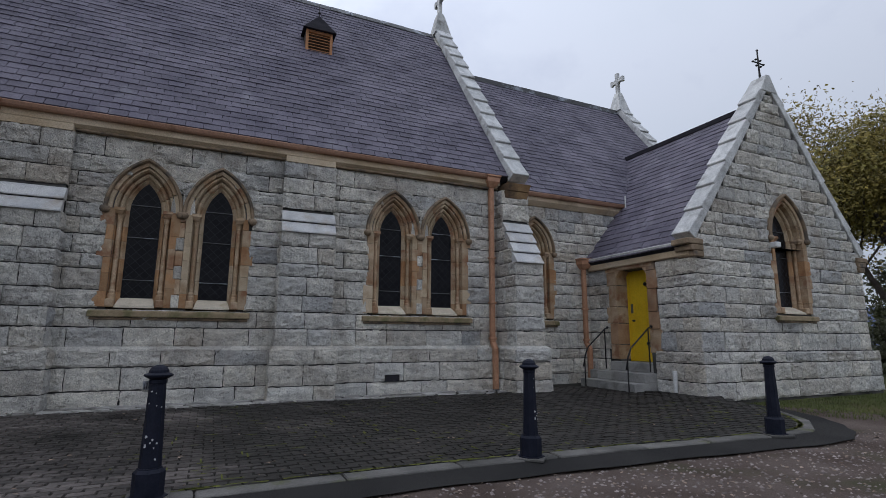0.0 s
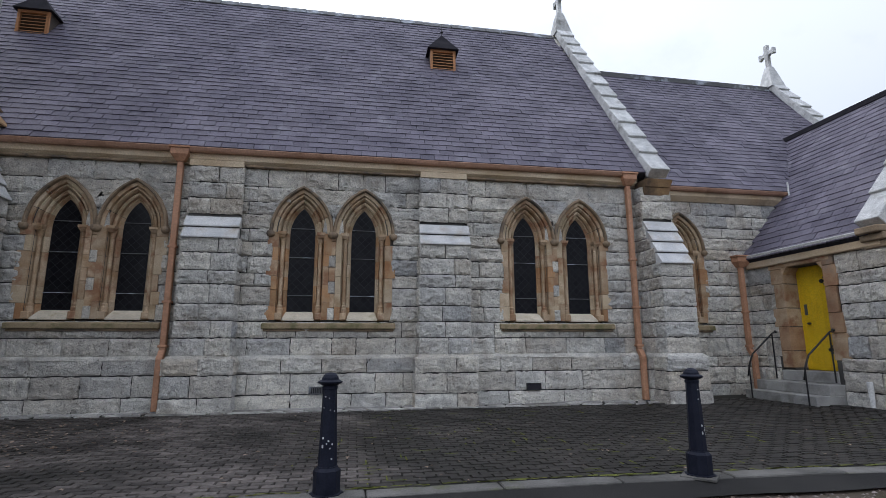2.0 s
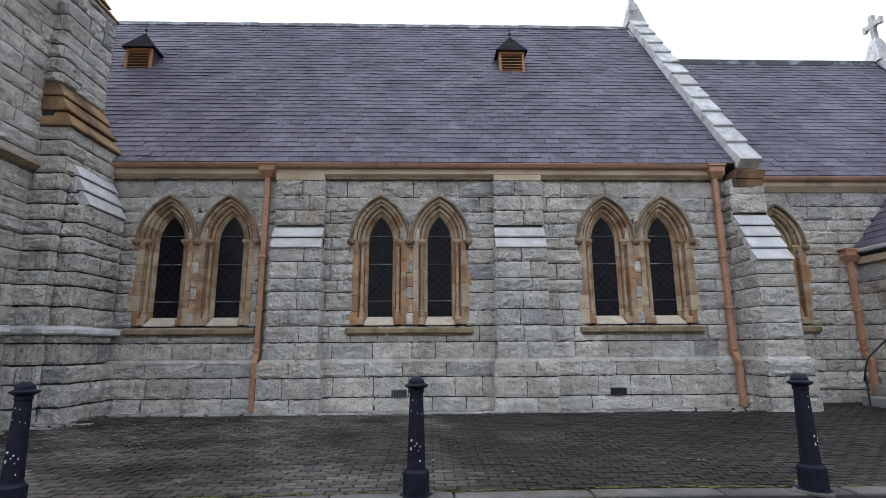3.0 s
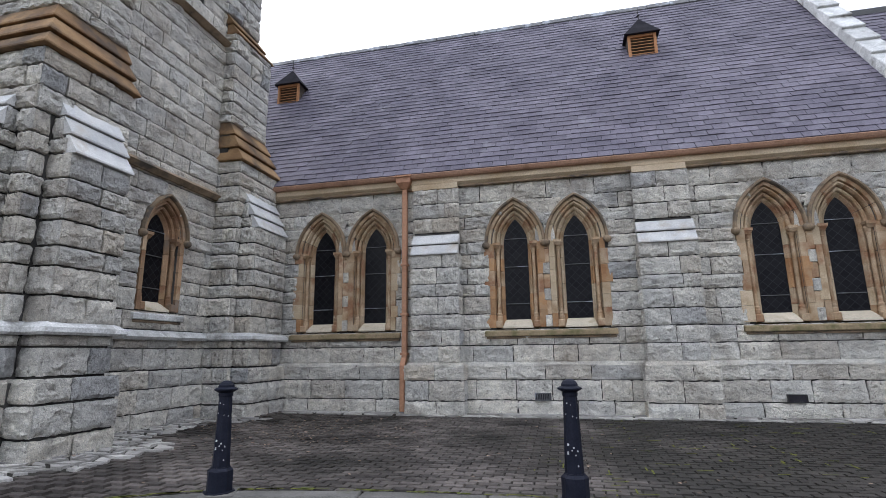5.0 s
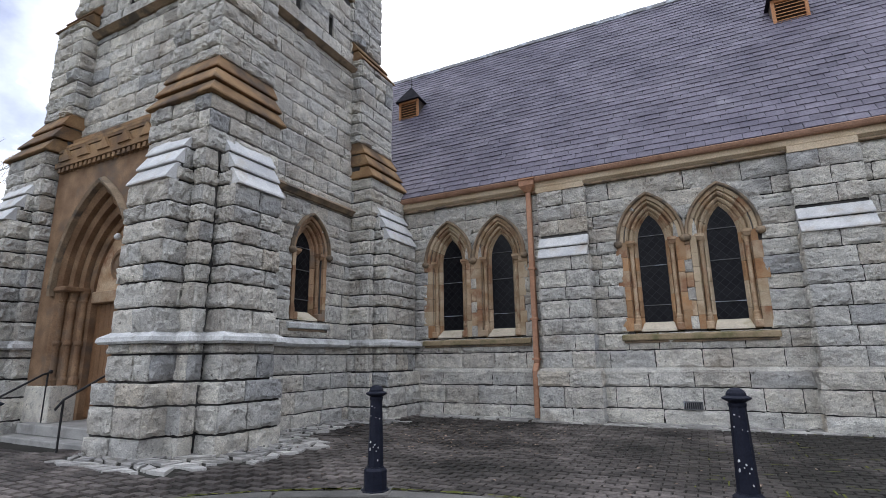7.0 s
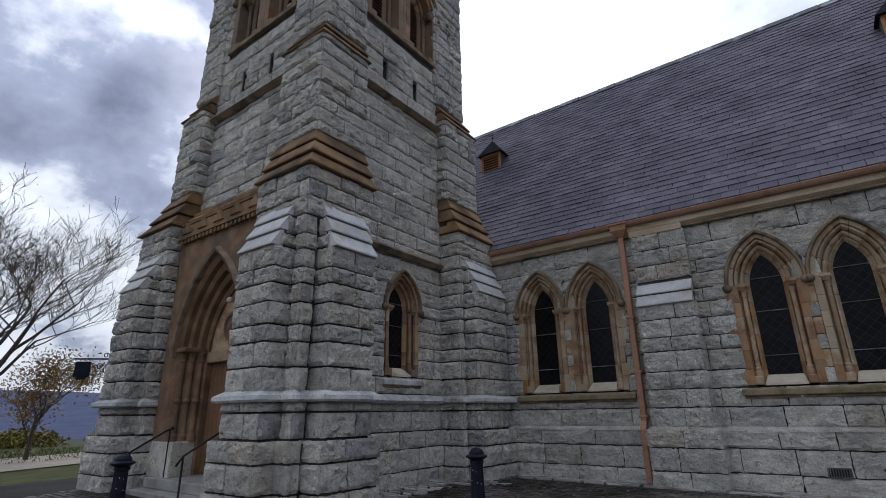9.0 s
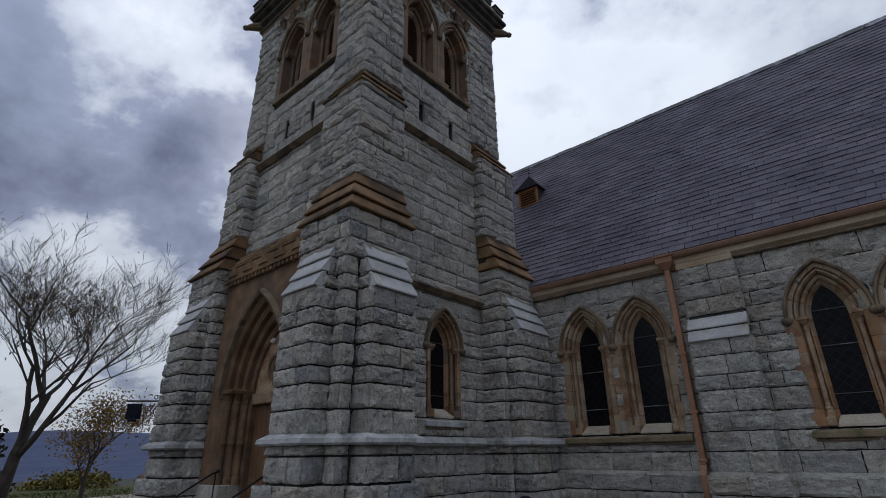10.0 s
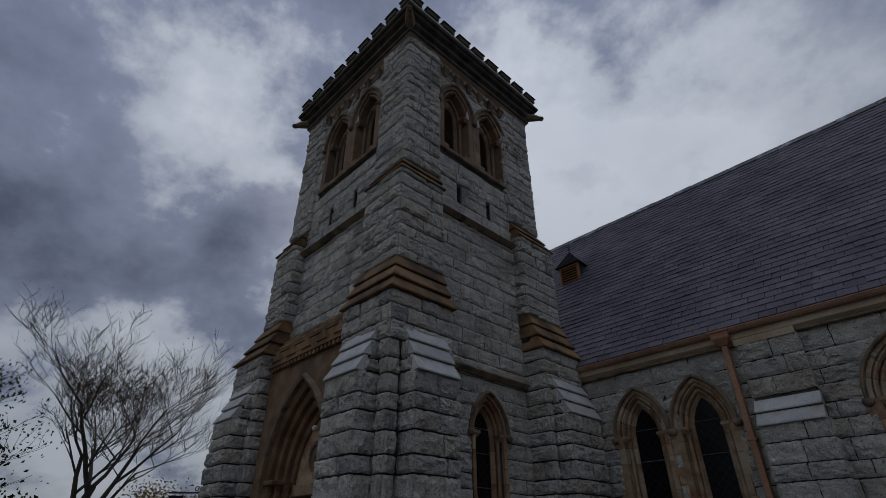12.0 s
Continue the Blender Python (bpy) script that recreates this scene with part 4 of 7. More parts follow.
gutter("gutter_nave", (-7.62, NY - 0.17), (5.95, NY - 0.17), (0, -1), 5.265, GUTTER, "salmon-brown painted metal eaves gutter")
gutter("gutter_chancel", (6.7, CY - 0.16), (10.75, CY - 0.16), (0, -1), 5.235, GUTTER, "salmon-brown painted gutter of the chancel")
gutter("gutter_porch", (PX - 0.10, PY + 0.1), (PX - 0.10, CY - 0.05), (-1, 0), 3.455, WHITE, "pale metal gutter of the porch roof")


def downpipe(x, y, ztop, zelbow, label, hop=0.17):
    p = empty("downpipe")
    bm = bmesh.new()
    h = hop
    hexa(bm, [(x - h * .45, y - .13, ztop - .30), (x + h * .45, y - .13, ztop - .30), (x + h * .45, y + .02, ztop - .30), (x - h * .45, y + .02, ztop - .30)],
         [(x - h, y - .22, ztop - .17), (x + h, y - .22, ztop - .17), (x + h, y + .02, ztop - .17), (x - h, y + .02, ztop - .17)])
    box(bm, x - h, x + h, y - .22, y + .02, ztop - .168, ztop - .04)
    box(bm, x - h - .03, x + h + .03, y - .25, y + .02, ztop - .038, ztop)
    part("hopper", bm, PIPE, p)
    part("pipe", bevel(boxes((x - .055, x + .055, y - .11, y, zelbow, ztop - .30)), .01), PIPE, p)
    bm = bmesh.new()
    hexa(bm, [(x - .055, y - .24, zelbow - .16), (x + .055, y - .24, zelbow - .16), (x + .055, y - .12, zelbow - .16), (x - .055, y - .12, zelbow - .16)],
         [(x - .055, y - .11, zelbow), (x + .055, y - .11, zelbow), (x + .055, y, zelbow), (x - .055, y, zelbow)])
    part("elbow", bm, PIPE, p)
    part("lower_pipe", bevel(boxes((x - .055, x + .055, y - .24, y - .12, 0.16, zelbow - .16)), .01), PIPE, p)
    for z in (zelbow + .9, zelbow + 2.0, zelbow + .05):
        if z < ztop - .5:
            part("bracket", bevel(boxes((x - .085, x + .085, y - .12, y, z, z + .05)), .008), PIPE, p)
    part("pipe_shoe", boxes((x - .06, x + .06, y - .245, y - .115, 0.0, 0.16)), LEAD, p, "grey clay drain collar")
    return tagged(p, label, "downpipe", group="downpipes")


downpipe(-4.19, NY - 0.08, 5.36, 1.27, "salmon-painted square downpipe with hopper on the nave wall")
downpipe(5.74, NY - 0.08, 5.36, 1.25, "salmon-painted square downpipe beside the corner buttress")
downpipe(9.18, CY - 0.06, 3.58, 1.22, "faded salmon downpipe in the corner by the porch", hop=0.19)

# ---- roofs ----
def slate_piece(w, l, t=0.012):
    """Slate in its own frame: x across, y up the slope, z off the roof; the tail (y = 0) lifted."""
    vs = [(0, 0, t + .006), (w, 0, t + .006), (w, l, 0.004), (0, l, 0.004), (0, 0, 0.0), (w, 0, 0.0)]
    fs = [(0, 1, 2, 3), (4, 5, 1, 0), (4, 0, 3), (5, 2, 1)]
    return vs, fs


def slated(parent, o, along, up, length, rise, keep, seed, gauge=0.205, width=0.32, near=None):
    """Slates over a slope from o; keep(s, t) says where they lie, near(s, t) which are single pieces."""
    rnd = random.Random(seed)
    o, along, up = Vector(o), Vector(along).normalized(), Vector(up).normalized()
    nrm = along.cross(up).normalized()
    rows = int(rise / gauge) + 1
    V, F, single = [], [], 0
    metas = [slate_piece(width - 0.010, gauge * 1.6, 0.016 + 0.003 * k) for k in range(4)]
    pieces = []
    for vs, fs in metas:
        me = bpy.data.meshes.new("slate")
        me.from_pydata(vs, [], fs); me.update(); me.materials.append(SLATE_ONE)
        pieces.append(me)
    rot = Matrix((along, up, nrm)).transposed().to_4x4()
    for r in range(rows):
        t = r * gauge
        s = -width * (0.5 if r % 2 else 0.0) + rnd.uniform(-0.03, 0.03)
        while s < length:
            if keep(s + width / 2, t + gauge / 2):
                k = rnd.randrange(4)
                jt, lift = rnd.uniform(-0.008, 0.008), rnd.uniform(0, 0.005)
                base = o + along * s + up * (t + jt) + nrm * (0.012 + lift)
                if near and single < 300 and near(s, t):
                    ob = bpy.data.objects.new("slate", pieces[k])
                    scene.collection.objects.link(ob)
                    ob.parent = parent
                    ob.matrix_world = Matrix.Translation(base) @ rot
                    single += 1
                else:
                    vs, fs = metas[k]
                    n0 = len(V)
                    V.extend(base + along * x + up * y + nrm * z for x, y, z in vs)
                    F.extend(tuple(i + n0 for i in f) for f in fs)
            s += width
    me = bpy.data.meshes.new("slates")
    me.from_pydata([tuple(v) for v in V], [], F); me.update(); me.materials.append(SLATE)
    ob = part("slates", me, None, parent)
    ob["kind"] = "stuff"
    return ob


def deck(bm, a, b, c, d, t=0.18):
    """A sloping slab under four corners."""
    n = (Vector(b) - Vector(a)).cross(Vector(d) - Vector(a)).normalized()
    if n.z < 0: n = -n
    hexa(bm, [Vector(p) - n * t for p in (a, b, c, d)], [Vector(p) for p in (a, b, c, d)])


ROOF_Y0, ROOF_Z0 = NY - 0.26, 5.36
slope = Vector((0, RIDGE_Y - ROOF_Y0, RIDGE_Z - ROOF_Z0))
bm = bmesh.new()
deck(bm, (NAVE_W, ROOF_Y0, ROOF_Z0), (NAVE_E, ROOF_Y0, ROOF_Z0), (NAVE_E, RIDGE_Y, RIDGE_Z), (NAVE_W, RIDGE_Y, RIDGE_Z))
deck(bm, (NAVE_E, 19.2, ROOF_Z0 - 0.3), (NAVE_W, 19.2, ROOF_Z0 - 0.3), (NAVE_W, RIDGE_Y, RIDGE_Z), (NAVE_E, RIDGE_Y, RIDGE_Z))
roof_nave = structure("roof_nave", bm, DECK, "steep purple-grey slate roof of the nave", "roof")
slated(roof_nave, (NAVE_W, ROOF_Y0, ROOF_Z0), (1, 0, 0), slope, NAVE_E - NAVE_W - 0.1, slope.length - 0.05,
       lambda s, t: True, 71, near=lambda s, t: t < 2.2 and 5.8 < s < 14.5)
bm = bmesh.new()
x = NAVE_W
rr = random.Random(8)
ridge = structure("ridge_nave", boxes((NAVE_W, NAVE_E, RIDGE_Y - 0.03, RIDGE_Y + 0.03, RIDGE_Z - 0.05, RIDGE_Z + 0.04)), DECK, "weathered capped ridge of the nave roof", "ridge")
while x < NAVE_E - 0.2:
    w = rr.uniform(0.5, 1.0)
    bm = bmesh.new()
    z = RIDGE_Z + 0.03 + rr.uniform(0, 0.02)
    hexa(bm, [(x, RIDGE_Y - 0.17, z - 0.17), (x, RIDGE_Y - 0.15, z - 0.20), (x, RIDGE_Y + 0.15, z - 0.20), (x, RIDGE_Y + 0.17, z - 0.17), (x, RIDGE_Y, z + 0.06)],
         [(x + w - .02, RIDGE_Y - 0.17, z - 0.17), (x + w - .02, RIDGE_Y - 0.15, z - 0.20), (x + w - .02, RIDGE_Y + 0.15, z - 0.20), (x + w - .02, RIDGE_Y + 0.17, z - 0.17), (x + w - .02, RIDGE_Y, z + 0.06)])
    part("ridge_tile", bm, LEAD, ridge)
    x += w

# chancel roof; the porch roof runs into it
CRY0, CRZ0 = CY - 0.25, 5.33
cslope = Vector((0, RIDGE_Y - CRY0, CH_RIDGE - CRZ0))
bm = bmesh.new()
deck(bm, (NAVE_E + 0.3, CRY0, CRZ0), (CH_E, CRY0, CRZ0), (CH_E, RIDGE_Y, CH_RIDGE), (NAVE_E + 0.3, RIDGE_Y, CH_RIDGE))
deck(bm, (CH_E, 18.2, CRZ0), (NAVE_E + 0.3, 18.2, CRZ0), (NAVE_E + 0.3, RIDGE_Y, CH_RIDGE), (CH_E, RIDGE_Y, CH_RIDGE))
roof_chancel = structure("roof_chancel", bm, DECK, "slate roof of the chancel behind the nave gable", "roof")
PROOF = PORCH_RIDGE - 0.42
pk = (PROOF - 3.58) / PORCH_H


def porch_z(x):
    return PROOF - abs(x - PORCH_C) * pk


def chancel_keep(s, t):
    p = Vector((NAVE_E + 0.3 + s, CRY0, CRZ0)) + cslope.normalized() * t
    return p.z > porch_z(p.x) - 0.1


slated(roof_chancel, (NAVE_E + 0.3, CRY0, CRZ0), (1, 0, 0), cslope, CH_E - NAVE_E - 0.5, cslope.length - 0.05, chancel_keep, 72)
structure("ridge_chancel", boxes((NAVE_E + 0.3, CH_E, RIDGE_Y - 0.12, RIDGE_Y + 0.12, CH_RIDGE - 0.10, CH_RIDGE + 0.08)), LEAD, "weathered ridge of the chancel roof", "ridge")

# porch roof: eaves on the west, ridge along y
EX, EZ = PX - 0.20, porch_z(PX - 0.20) + 0.10
pslope = Vector((PORCH_C - EX, 0, PROOF + 0.10 - EZ))
ytop = lambda z: CRY0 + (z - CRZ0) * cslope.y / cslope.z  # where the chancel roof stands at that height
bm = bmesh.new()
deck(bm, (EX, CY, EZ), (EX, PY + 0.2, EZ), (PORCH_C, PY + 0.2, PROOF + 0.10), (PORCH_C, 12.2, PROOF + 0.10))
deck(bm, (2 * PORCH_C - EX, PY + 0.2, EZ), (2 * PORCH_C - EX, CY, EZ), (PORCH_C, 12.2, PROOF + 0.10), (PORCH_C, PY + 0.2, PROOF + 0.10))
roof_porch = structure("roof_porch", bm, DECK, "steep slate roof of the porch", "roof")


def porch_keep(s, t):
    p = Vector((EX, 12.4 - s, EZ)) + pslope.normalized() * t
    return p.y < max(ytop(p.z) + 0.12, CY - 0.05) and p.y > PY + 0.2


slated(roof_porch, (EX, 12.4, EZ), (0, -1, 0), pslope, 12.4 - PY, pslope.length - 0.05, porch_keep, 73, gauge=0.215, width=0.30, near=lambda s, t: t < 2.6)
structure("ridge_porch", boxes((PORCH_C - 0.10, PORCH_C + 0.10, PY + 0.3, 12.1, PROOF + 0.06, PROOF + 0.20)), DECK, "dark ridge of the porch roof", "ridge")


# ---- gable copings ----
def coping(name, foot, head, across, width, count, label, thick=0.20, wide_foot=True, m=None):
    """Overlapping stones up a rake from foot to head; across is the wall's thickness way."""
    foot, head = Vector(foot), Vector(head)
    d = (head - foot) / count
    up = d.normalized()
    ac = Vector(across).normalized()
    nrm = ac.cross(up).normalized()
    if nrm.z < 0: nrm = -nrm
    g = tagged(empty(name), label, "coping", kind="structure")
    for i in range(count):
        a = foot + d * i
        L = d.length
        lo, hi = 0.10, 0.0
        q = []
        for s, h in ((-0.05, -thick), (L + 0.02, -thick), (L + 0.10, 0.005), (-0.05, 0.085)):
            q.append(a + up * s + nrm * h)
        bm = bmesh.new()
        wd = width / 2 + (0.004 if i % 2 else 0.0)
        hexa(bm, [p - ac * wd for p in q], [p + ac * wd for p in q])
        part("coping_stone", bevel(bm, 0.015), m or COPING, g)
    return g


NG = coping("coping_nave", (6.42, NY - 0.42, 5.40), (6.42, RIDGE_Y - 0.12, RIDGE_Z + 0.32), (1, 0, 0), 0.50, 12, "stepped pale granite coping up the nave gable")
bm = boxes((6.10, 6.62, NY, 18.9, -0.2, 5.3))
hexa(bm, [(6.10, NY - 0.1, 5.3), (6.10, 18.9, 5.3), (6.10, RIDGE_Y, RIDGE_Z + 0.1)], [(6.62, NY - 0.1, 5.3), (6.62, 18.9, 5.3), (6.62, RIDGE_Y, RIDGE_Z + 0.1)])
structure("wall_nave_gable", bm, GRANITE, "granite gable wall between nave and chancel", "wall")
bm = bmesh.new()
for k, (e, z) in enumerate(((0.10, 4.62), (0.22, 4.80), (0.32, 4.98))):
    hexa(bm, [(6.04, NY - 0.12 - e, z), (6.66, NY - 0.12 - e, z), (6.66, NY + .1, z), (6.04, NY + .1, z)], [(6.04 - .03, NY - 0.20 - e, z + .17), (6.66 + .03, NY - 0.20 - e, z + .17), (6.66 + .03, NY + .1, z + .17), (6.04 - .03, NY + .1, z + .17)])
structure("kneeler_nave", bm, CAPSTONE, "moulded sandstone kneeler under the nave coping", "corbel")
coping("coping_chancel", (CH_E, CY - 0.3, 5.35), (CH_E, RIDGE_Y - 0.1, CH_RIDGE + 0.32), (1, 0, 0), 0.46, 11, "stepped granite coping of the chancel gable")
coping("coping_porch", (PX - 0.12, PY + 0.18, 3.74), (PORCH_C - 0.05, PY + 0.18, PORCH_RIDGE + 0.28), (0, 1, 0), 0.50, 7, "large stepped granite coping up the porch gable", thick=0.17)
coping("coping_porch", (PE + 0.12, PY + 0.18, 3.74), (PORCH_C + 0.05, PY + 0.18, PORCH_RIDGE + 0.28), (0, 1, 0), 0.512, 7, "large stepped granite coping up the porch gable", thick=0.17)
bm = bmesh.new()
for s in (-1, 1):
    for k, (e, z) in enumerate(((0.05, 3.18), (0.14, 3.32), (0.24, 3.46))):
        xo = (PX if s < 0 else PE)
        x0, x1 = sorted((xo + s * (0.06 + e), xo - s * 0.2))
        box(bm, x0, x1, PY - 0.10, PY + 0.38, z, z + 0.136)
structure("kneeler_porch", bevel(bm, 0.02), HOOD, "moulded dark stone kneelers of the porch gable", "corbel")


def stone_cross(x, y, z, s, label, plane="y"):
    c = empty("gable_cross")
    bm = bmesh.new()
    hexa(bm, rect((x - .30 * s, x + .30 * s, y - .34 * s, y + .34 * s), z - .3 * s), rect((x - .15 * s, x + .15 * s, y - .15 * s, y + .15 * s), z + .45 * s))
    hexa(bm, rect((x - .15 * s, x + .15 * s, y - .15 * s, y + .15 * s), z + .45 * s), rect((x - .10 * s, x + .10 * s, y - .10 * s, y + .10 * s), z + .62 * s))
    part("base", bm, COPING, c)
    bm = boxes((x - .07 * s, x + .07 * s, y - .08 * s, y + .08 * s, z + .60 * s, z + 1.55 * s))
    part("shaft", bevel(bm, .012), COPING, c)
    for k in (-1, 1):
        bm = bmesh.new()
        y0, y1 = sorted((y + k * .08 * s, y + k * .30 * s))
        box(bm, x - .065 * s, x + .065 * s, y0, y1, z + 1.10 * s, z + 1.26 * s)
        box(bm, x - .068 * s, x + .068 * s, *sorted((y + k * .26 * s, y + k * .36 * s)), z + 1.06 * s, z + 1.30 * s)
        part("arm", bevel(bm, .01), COPING, c)
    bm = lathe(bmesh.new(), [(.15 * s, 0), (.15 * s, .11 * s)], 16)
    bmesh.ops.rotate(bm, verts=bm.verts[:], cent=(0, 0, 0), matrix=Matrix.Rotation(radians(90), 3, "Y"))
    bmesh.ops.translate(bm, verts=bm.verts[:], vec=(x - .055 * s, y, z + 1.18 * s))
    part("ring", bm, COPING, c)
    return tagged(c, label, "cross", group="gable crosses")


stone_cross(6.42, RIDGE_Y, RIDGE_Z + 0.35, 1.0, "carved granite cross on the nave gable")
stone_cross(CH_E, RIDGE_Y, CH_RIDGE + 0.35, 1.0, "carved granite cross on the chancel gable")

# iron cross on the porch
c = empty("iron_cross")
IX, IY, IZ = PORCH_C, PY + 0.12, PORCH_RIDGE + 0.25
part("stem", tube(bmesh.new(), [(IX, IY, IZ), (IX, IY, IZ + 1.0)], [0.03, 0.018], 8), IRON, c)
part("crossbar", tube(bmesh.new(), [(IX - .22, IY, IZ + .62), (IX + .22, IY, IZ + .62)], 0.018, 8), IRON, c)
for dx, dz in ((-.22, .62), (.22, .62), (0, 1.0), (-.09, .71), (.09, .71), (-.09, .53), (.09, .53), (0, .25)):
    part("scroll", lathe(bmesh.new(), [(.01, 0), (.04, .03), (.01, .06)], 8, IX + dx, IY, IZ + dz - .03), IRON, c)
tagged(c, "black wrought iron cross on the porch gable", "cross")
bm = bmesh.new()
hexa(bm, rect((PORCH_C - .36, PORCH_C + .36, PY - .09, PY + .44), PORCH_RIDGE - .08), rect((PORCH_C - .07, PORCH_C + .07, PY - .10, PY + .34), PORCH_RIDGE + .42))
structure("apex_stone", bevel(bm, .02), COPING, "pale granite apex stone of the porch gable", "coping")


# ---- roof vents ----
def roof_vent(x, z0, label):
    y0 = ROOF_Y0 + (z0 - ROOF_Z0) * slope.y / slope.z
    v = empty("roof_vent", Matrix.Translation((x, y0, z0)))
    w, h, dp = 0.37, 0.70, 0.66
    bm = boxes((-w, w, 0.06, dp, -0.1, h))
    part("body", bm, DARKWOOD_SHADE, v)
    bm = boxes((-w, -w + .07, 0, .06, 0, h), (w - .07, w, 0, .06, 0, h), (-w + .07, w - .07, 0, .06, 0, .07), (-w + .07, w - .07, 0, .06, h - .07, h))
    part("frame", bm, LOUVRE, v, "orange-brown painted frame")
    for k in range(6):
        z = 0.10 + k * 0.090
        bm = bmesh.new()
        hexa(bm, [(-w + .07, 0.0, z), (w - .07, 0.0, z), (w - .07, 0.055, z + .045), (-w + .07, 0.055, z + .045)], [(-w + .07, 0.0, z + .012), (w - .07, 0.0, z + .012), (w - .07, 0.055, z + .057), (-w + .07, 0.055, z + .057)])
        part("slat", bm, LOUVRE, v, "orange-brown louvre slat")
    e = w + 0.09
    bm = bmesh.new()
    hexa(bm, [(-e, -.10, h), (e, -.10, h), (e, dp + .06, h), (-e, dp + .06, h)], [(-.03, .20, h + .58), (.03, .20, h + .58), (.03, .26, h + .58), (-.03, .26, h + .58)])
    part("roof", bm, DECK, v, "small dark slate hipped roof")
    part("finial", tube(bmesh.new(), [(0, .23, h + .5), (0, .23, h + 1.0)], [.012, .008], 6), IRON, v)
    part("finial_arm", tube(bmesh.new(), [(-.11, .23, h + .84), (.11, .23, h + .84)], .008, 6), IRON, v)
    part("finial_ring", lathe(bmesh.new(), [(.01, 0), (.045, .02), (.01, .04)], 8, 0, .23, h + .70), IRON, v)
    for s in (-1, 1):
        part("flashing", bevel(boxes((s * (w + .06) - .06, s * (w + .06) + .06, .1, .55, -.02, .04)), .01), LEAD, v, "grey lead flashing")
    return tagged(v, label, "roof vent", group="roof vents")


roof_vent(1.75, 9.16, "louvred roof vent with hipped slate cap and finial")
roof_vent(-8.95, 9.16, "louvred roof vent with hipped slate cap and finial")

# ---- windows in place ----
w1 = paired_window("window_1", 3)
w1.matrix_world = wall_frame((NAVE_WINDOWS[1], NY), (1, 0))
tagged(w1, "paired pointed lancet windows in golden sandstone surround", "window", "nave windows", "structure")
for i, k in ((2, 0), (3, 2)):
    w = paired_window("window_%d" % i, 20 * i + 1)
    w.matrix_world = wall_frame((NAVE_WINDOWS[k], NY), (1, 0))
    tagged(w, "paired pointed lancet windows in golden sandstone surround", "window", "nave windows", "structure")
w4 = single_window("window_4", 0.262, 3.68, 2.02, 0.58, 1.0, 0.70)
w4.matrix_world = wall_frame((7.58, CY), (1, 0))
tagged(w4, "single pointed lancet window of the chancel, sandstone surround", "window", "", "structure")
w5 = single_window("window_5", 0.36, 3.88, 2.13, 0.72, 1.05, 0.80, depth=0.06)
w5.matrix_world = wall_frame((PW, PY), (1, 0))
tagged(w5, "single pointed window in the porch gable", "window", "", "structure")


# ---- tower ----
TX0, TX1, TY0, TY1 = -13.76, -7.55, 3.2, 9.0
EWX, SWY = -8.12, 3.78     # recessed east and south walls
TCX, TCY = -10.58, 6.16
PIER = (1.42, 1.48, 1.58)   # reach of each stage of the corner piers
SET_X = {1: (0.0, 0.29, 0.51), -1: (0.0, 0.50, 0.62)}
SET_Y = {-1: (0.0, 0.29, 0.52), 1: (0.0, 0.16, 0.39)}
PTOP = 13.62


def pierced_y(bm, x0, x1, y0, y1, z0, z1, gaps):
    s = y0
    for a, b, za, zb in sorted(gaps):
        box(bm, x0, x1, s, a, z0, z1)
        box(bm, x0, x1, a, b, z0, za)
        box(bm, x0, x1, a, b, zb, z1)
        s = b
    box(bm, x0, x1, s, y1, z0, z1)


BELL = (-0.69, 0.69)
bm = bmesh.new()
pierced_y(bm, EWX - 0.6, EWX, SWY, TY1, -0.2, 8.45, [(6.22 - 0.40, 6.22 + 0.40, 2.1, 4.30)])
pierced_y(bm, EWX - 0.6, EWX, SWY, TY1 - 0.45, 8.45, 9.7, [(5.47, 5.59, 8.86, 9.42), (6.55, 6.67, 8.86, 9.42)])
pierced_y(bm, EWX - 0.6, EWX, SWY, TY1 - 0.45, 9.7, PTOP, [(TCY + q - 0.53, TCY + q + 0.53, 10.4, 12.75) for q in BELL])
wall_te = structure("wall_tower_east", bm, MORTAR, "rock-faced granite side wall of the tower", "wall")
hb = [arch_hole(TCY + q - SWY, 0.70, 1.06, 11.98, 12.0) for q in BELL] + [flat_hole(TCY - SWY - 1.38, TCY - SWY + 1.38, 10.3, 12.0)]
he = [flat_hole(6.22 - SWY - 0.52, 6.22 - SWY + 0.52, 2.0, 3.56), arch_hole(6.22 - SWY, 0.565, 0.82, 3.5, 3.56), flat_hole(5.45 - SWY, 5.61 - SWY, 8.86, 9.42), flat_hole(6.53 - SWY, 6.69 - SWY, 8.86, 9.42)]
clad(wall_te, (EWX, SWY), (EWX, TY1), 1.12, PTOP, 81, hb + he + [flat_hole(-1, 4.58 - SWY, 0, 20), flat_hole(7.72 - SWY, 9, 0, 20)], long=(0.45, 0.95))

bm = bmesh.new()
pierced(bm, TX0 + 0.7, EWX - 0.6, SWY, SWY + 0.6, -0.2, 8.45, [(TCX - 1.02, TCX + 1.02, 0.35, 4.45)])
pierced(bm, TX0 + 0.7, EWX - 0.6, SWY, SWY + 0.6, 8.45, 9.7, [(TCX - 0.61, TCX - 0.49, 8.86, 9.42), (TCX + 0.49, TCX + 0.61, 8.86, 9.42)])
pierced(bm, TX0 + 0.7, EWX - 0.6, SWY, SWY + 0.6, 9.7, PTOP, [(TCX + q - 0.53, TCX + q + 0.53, 10.4, 12.75) for q in BELL])
wall_ts = structure("wall_tower_south", bm, MORTAR, "granite tower wall above the arched portal", "wall")
S0 = TX0 + 0.7
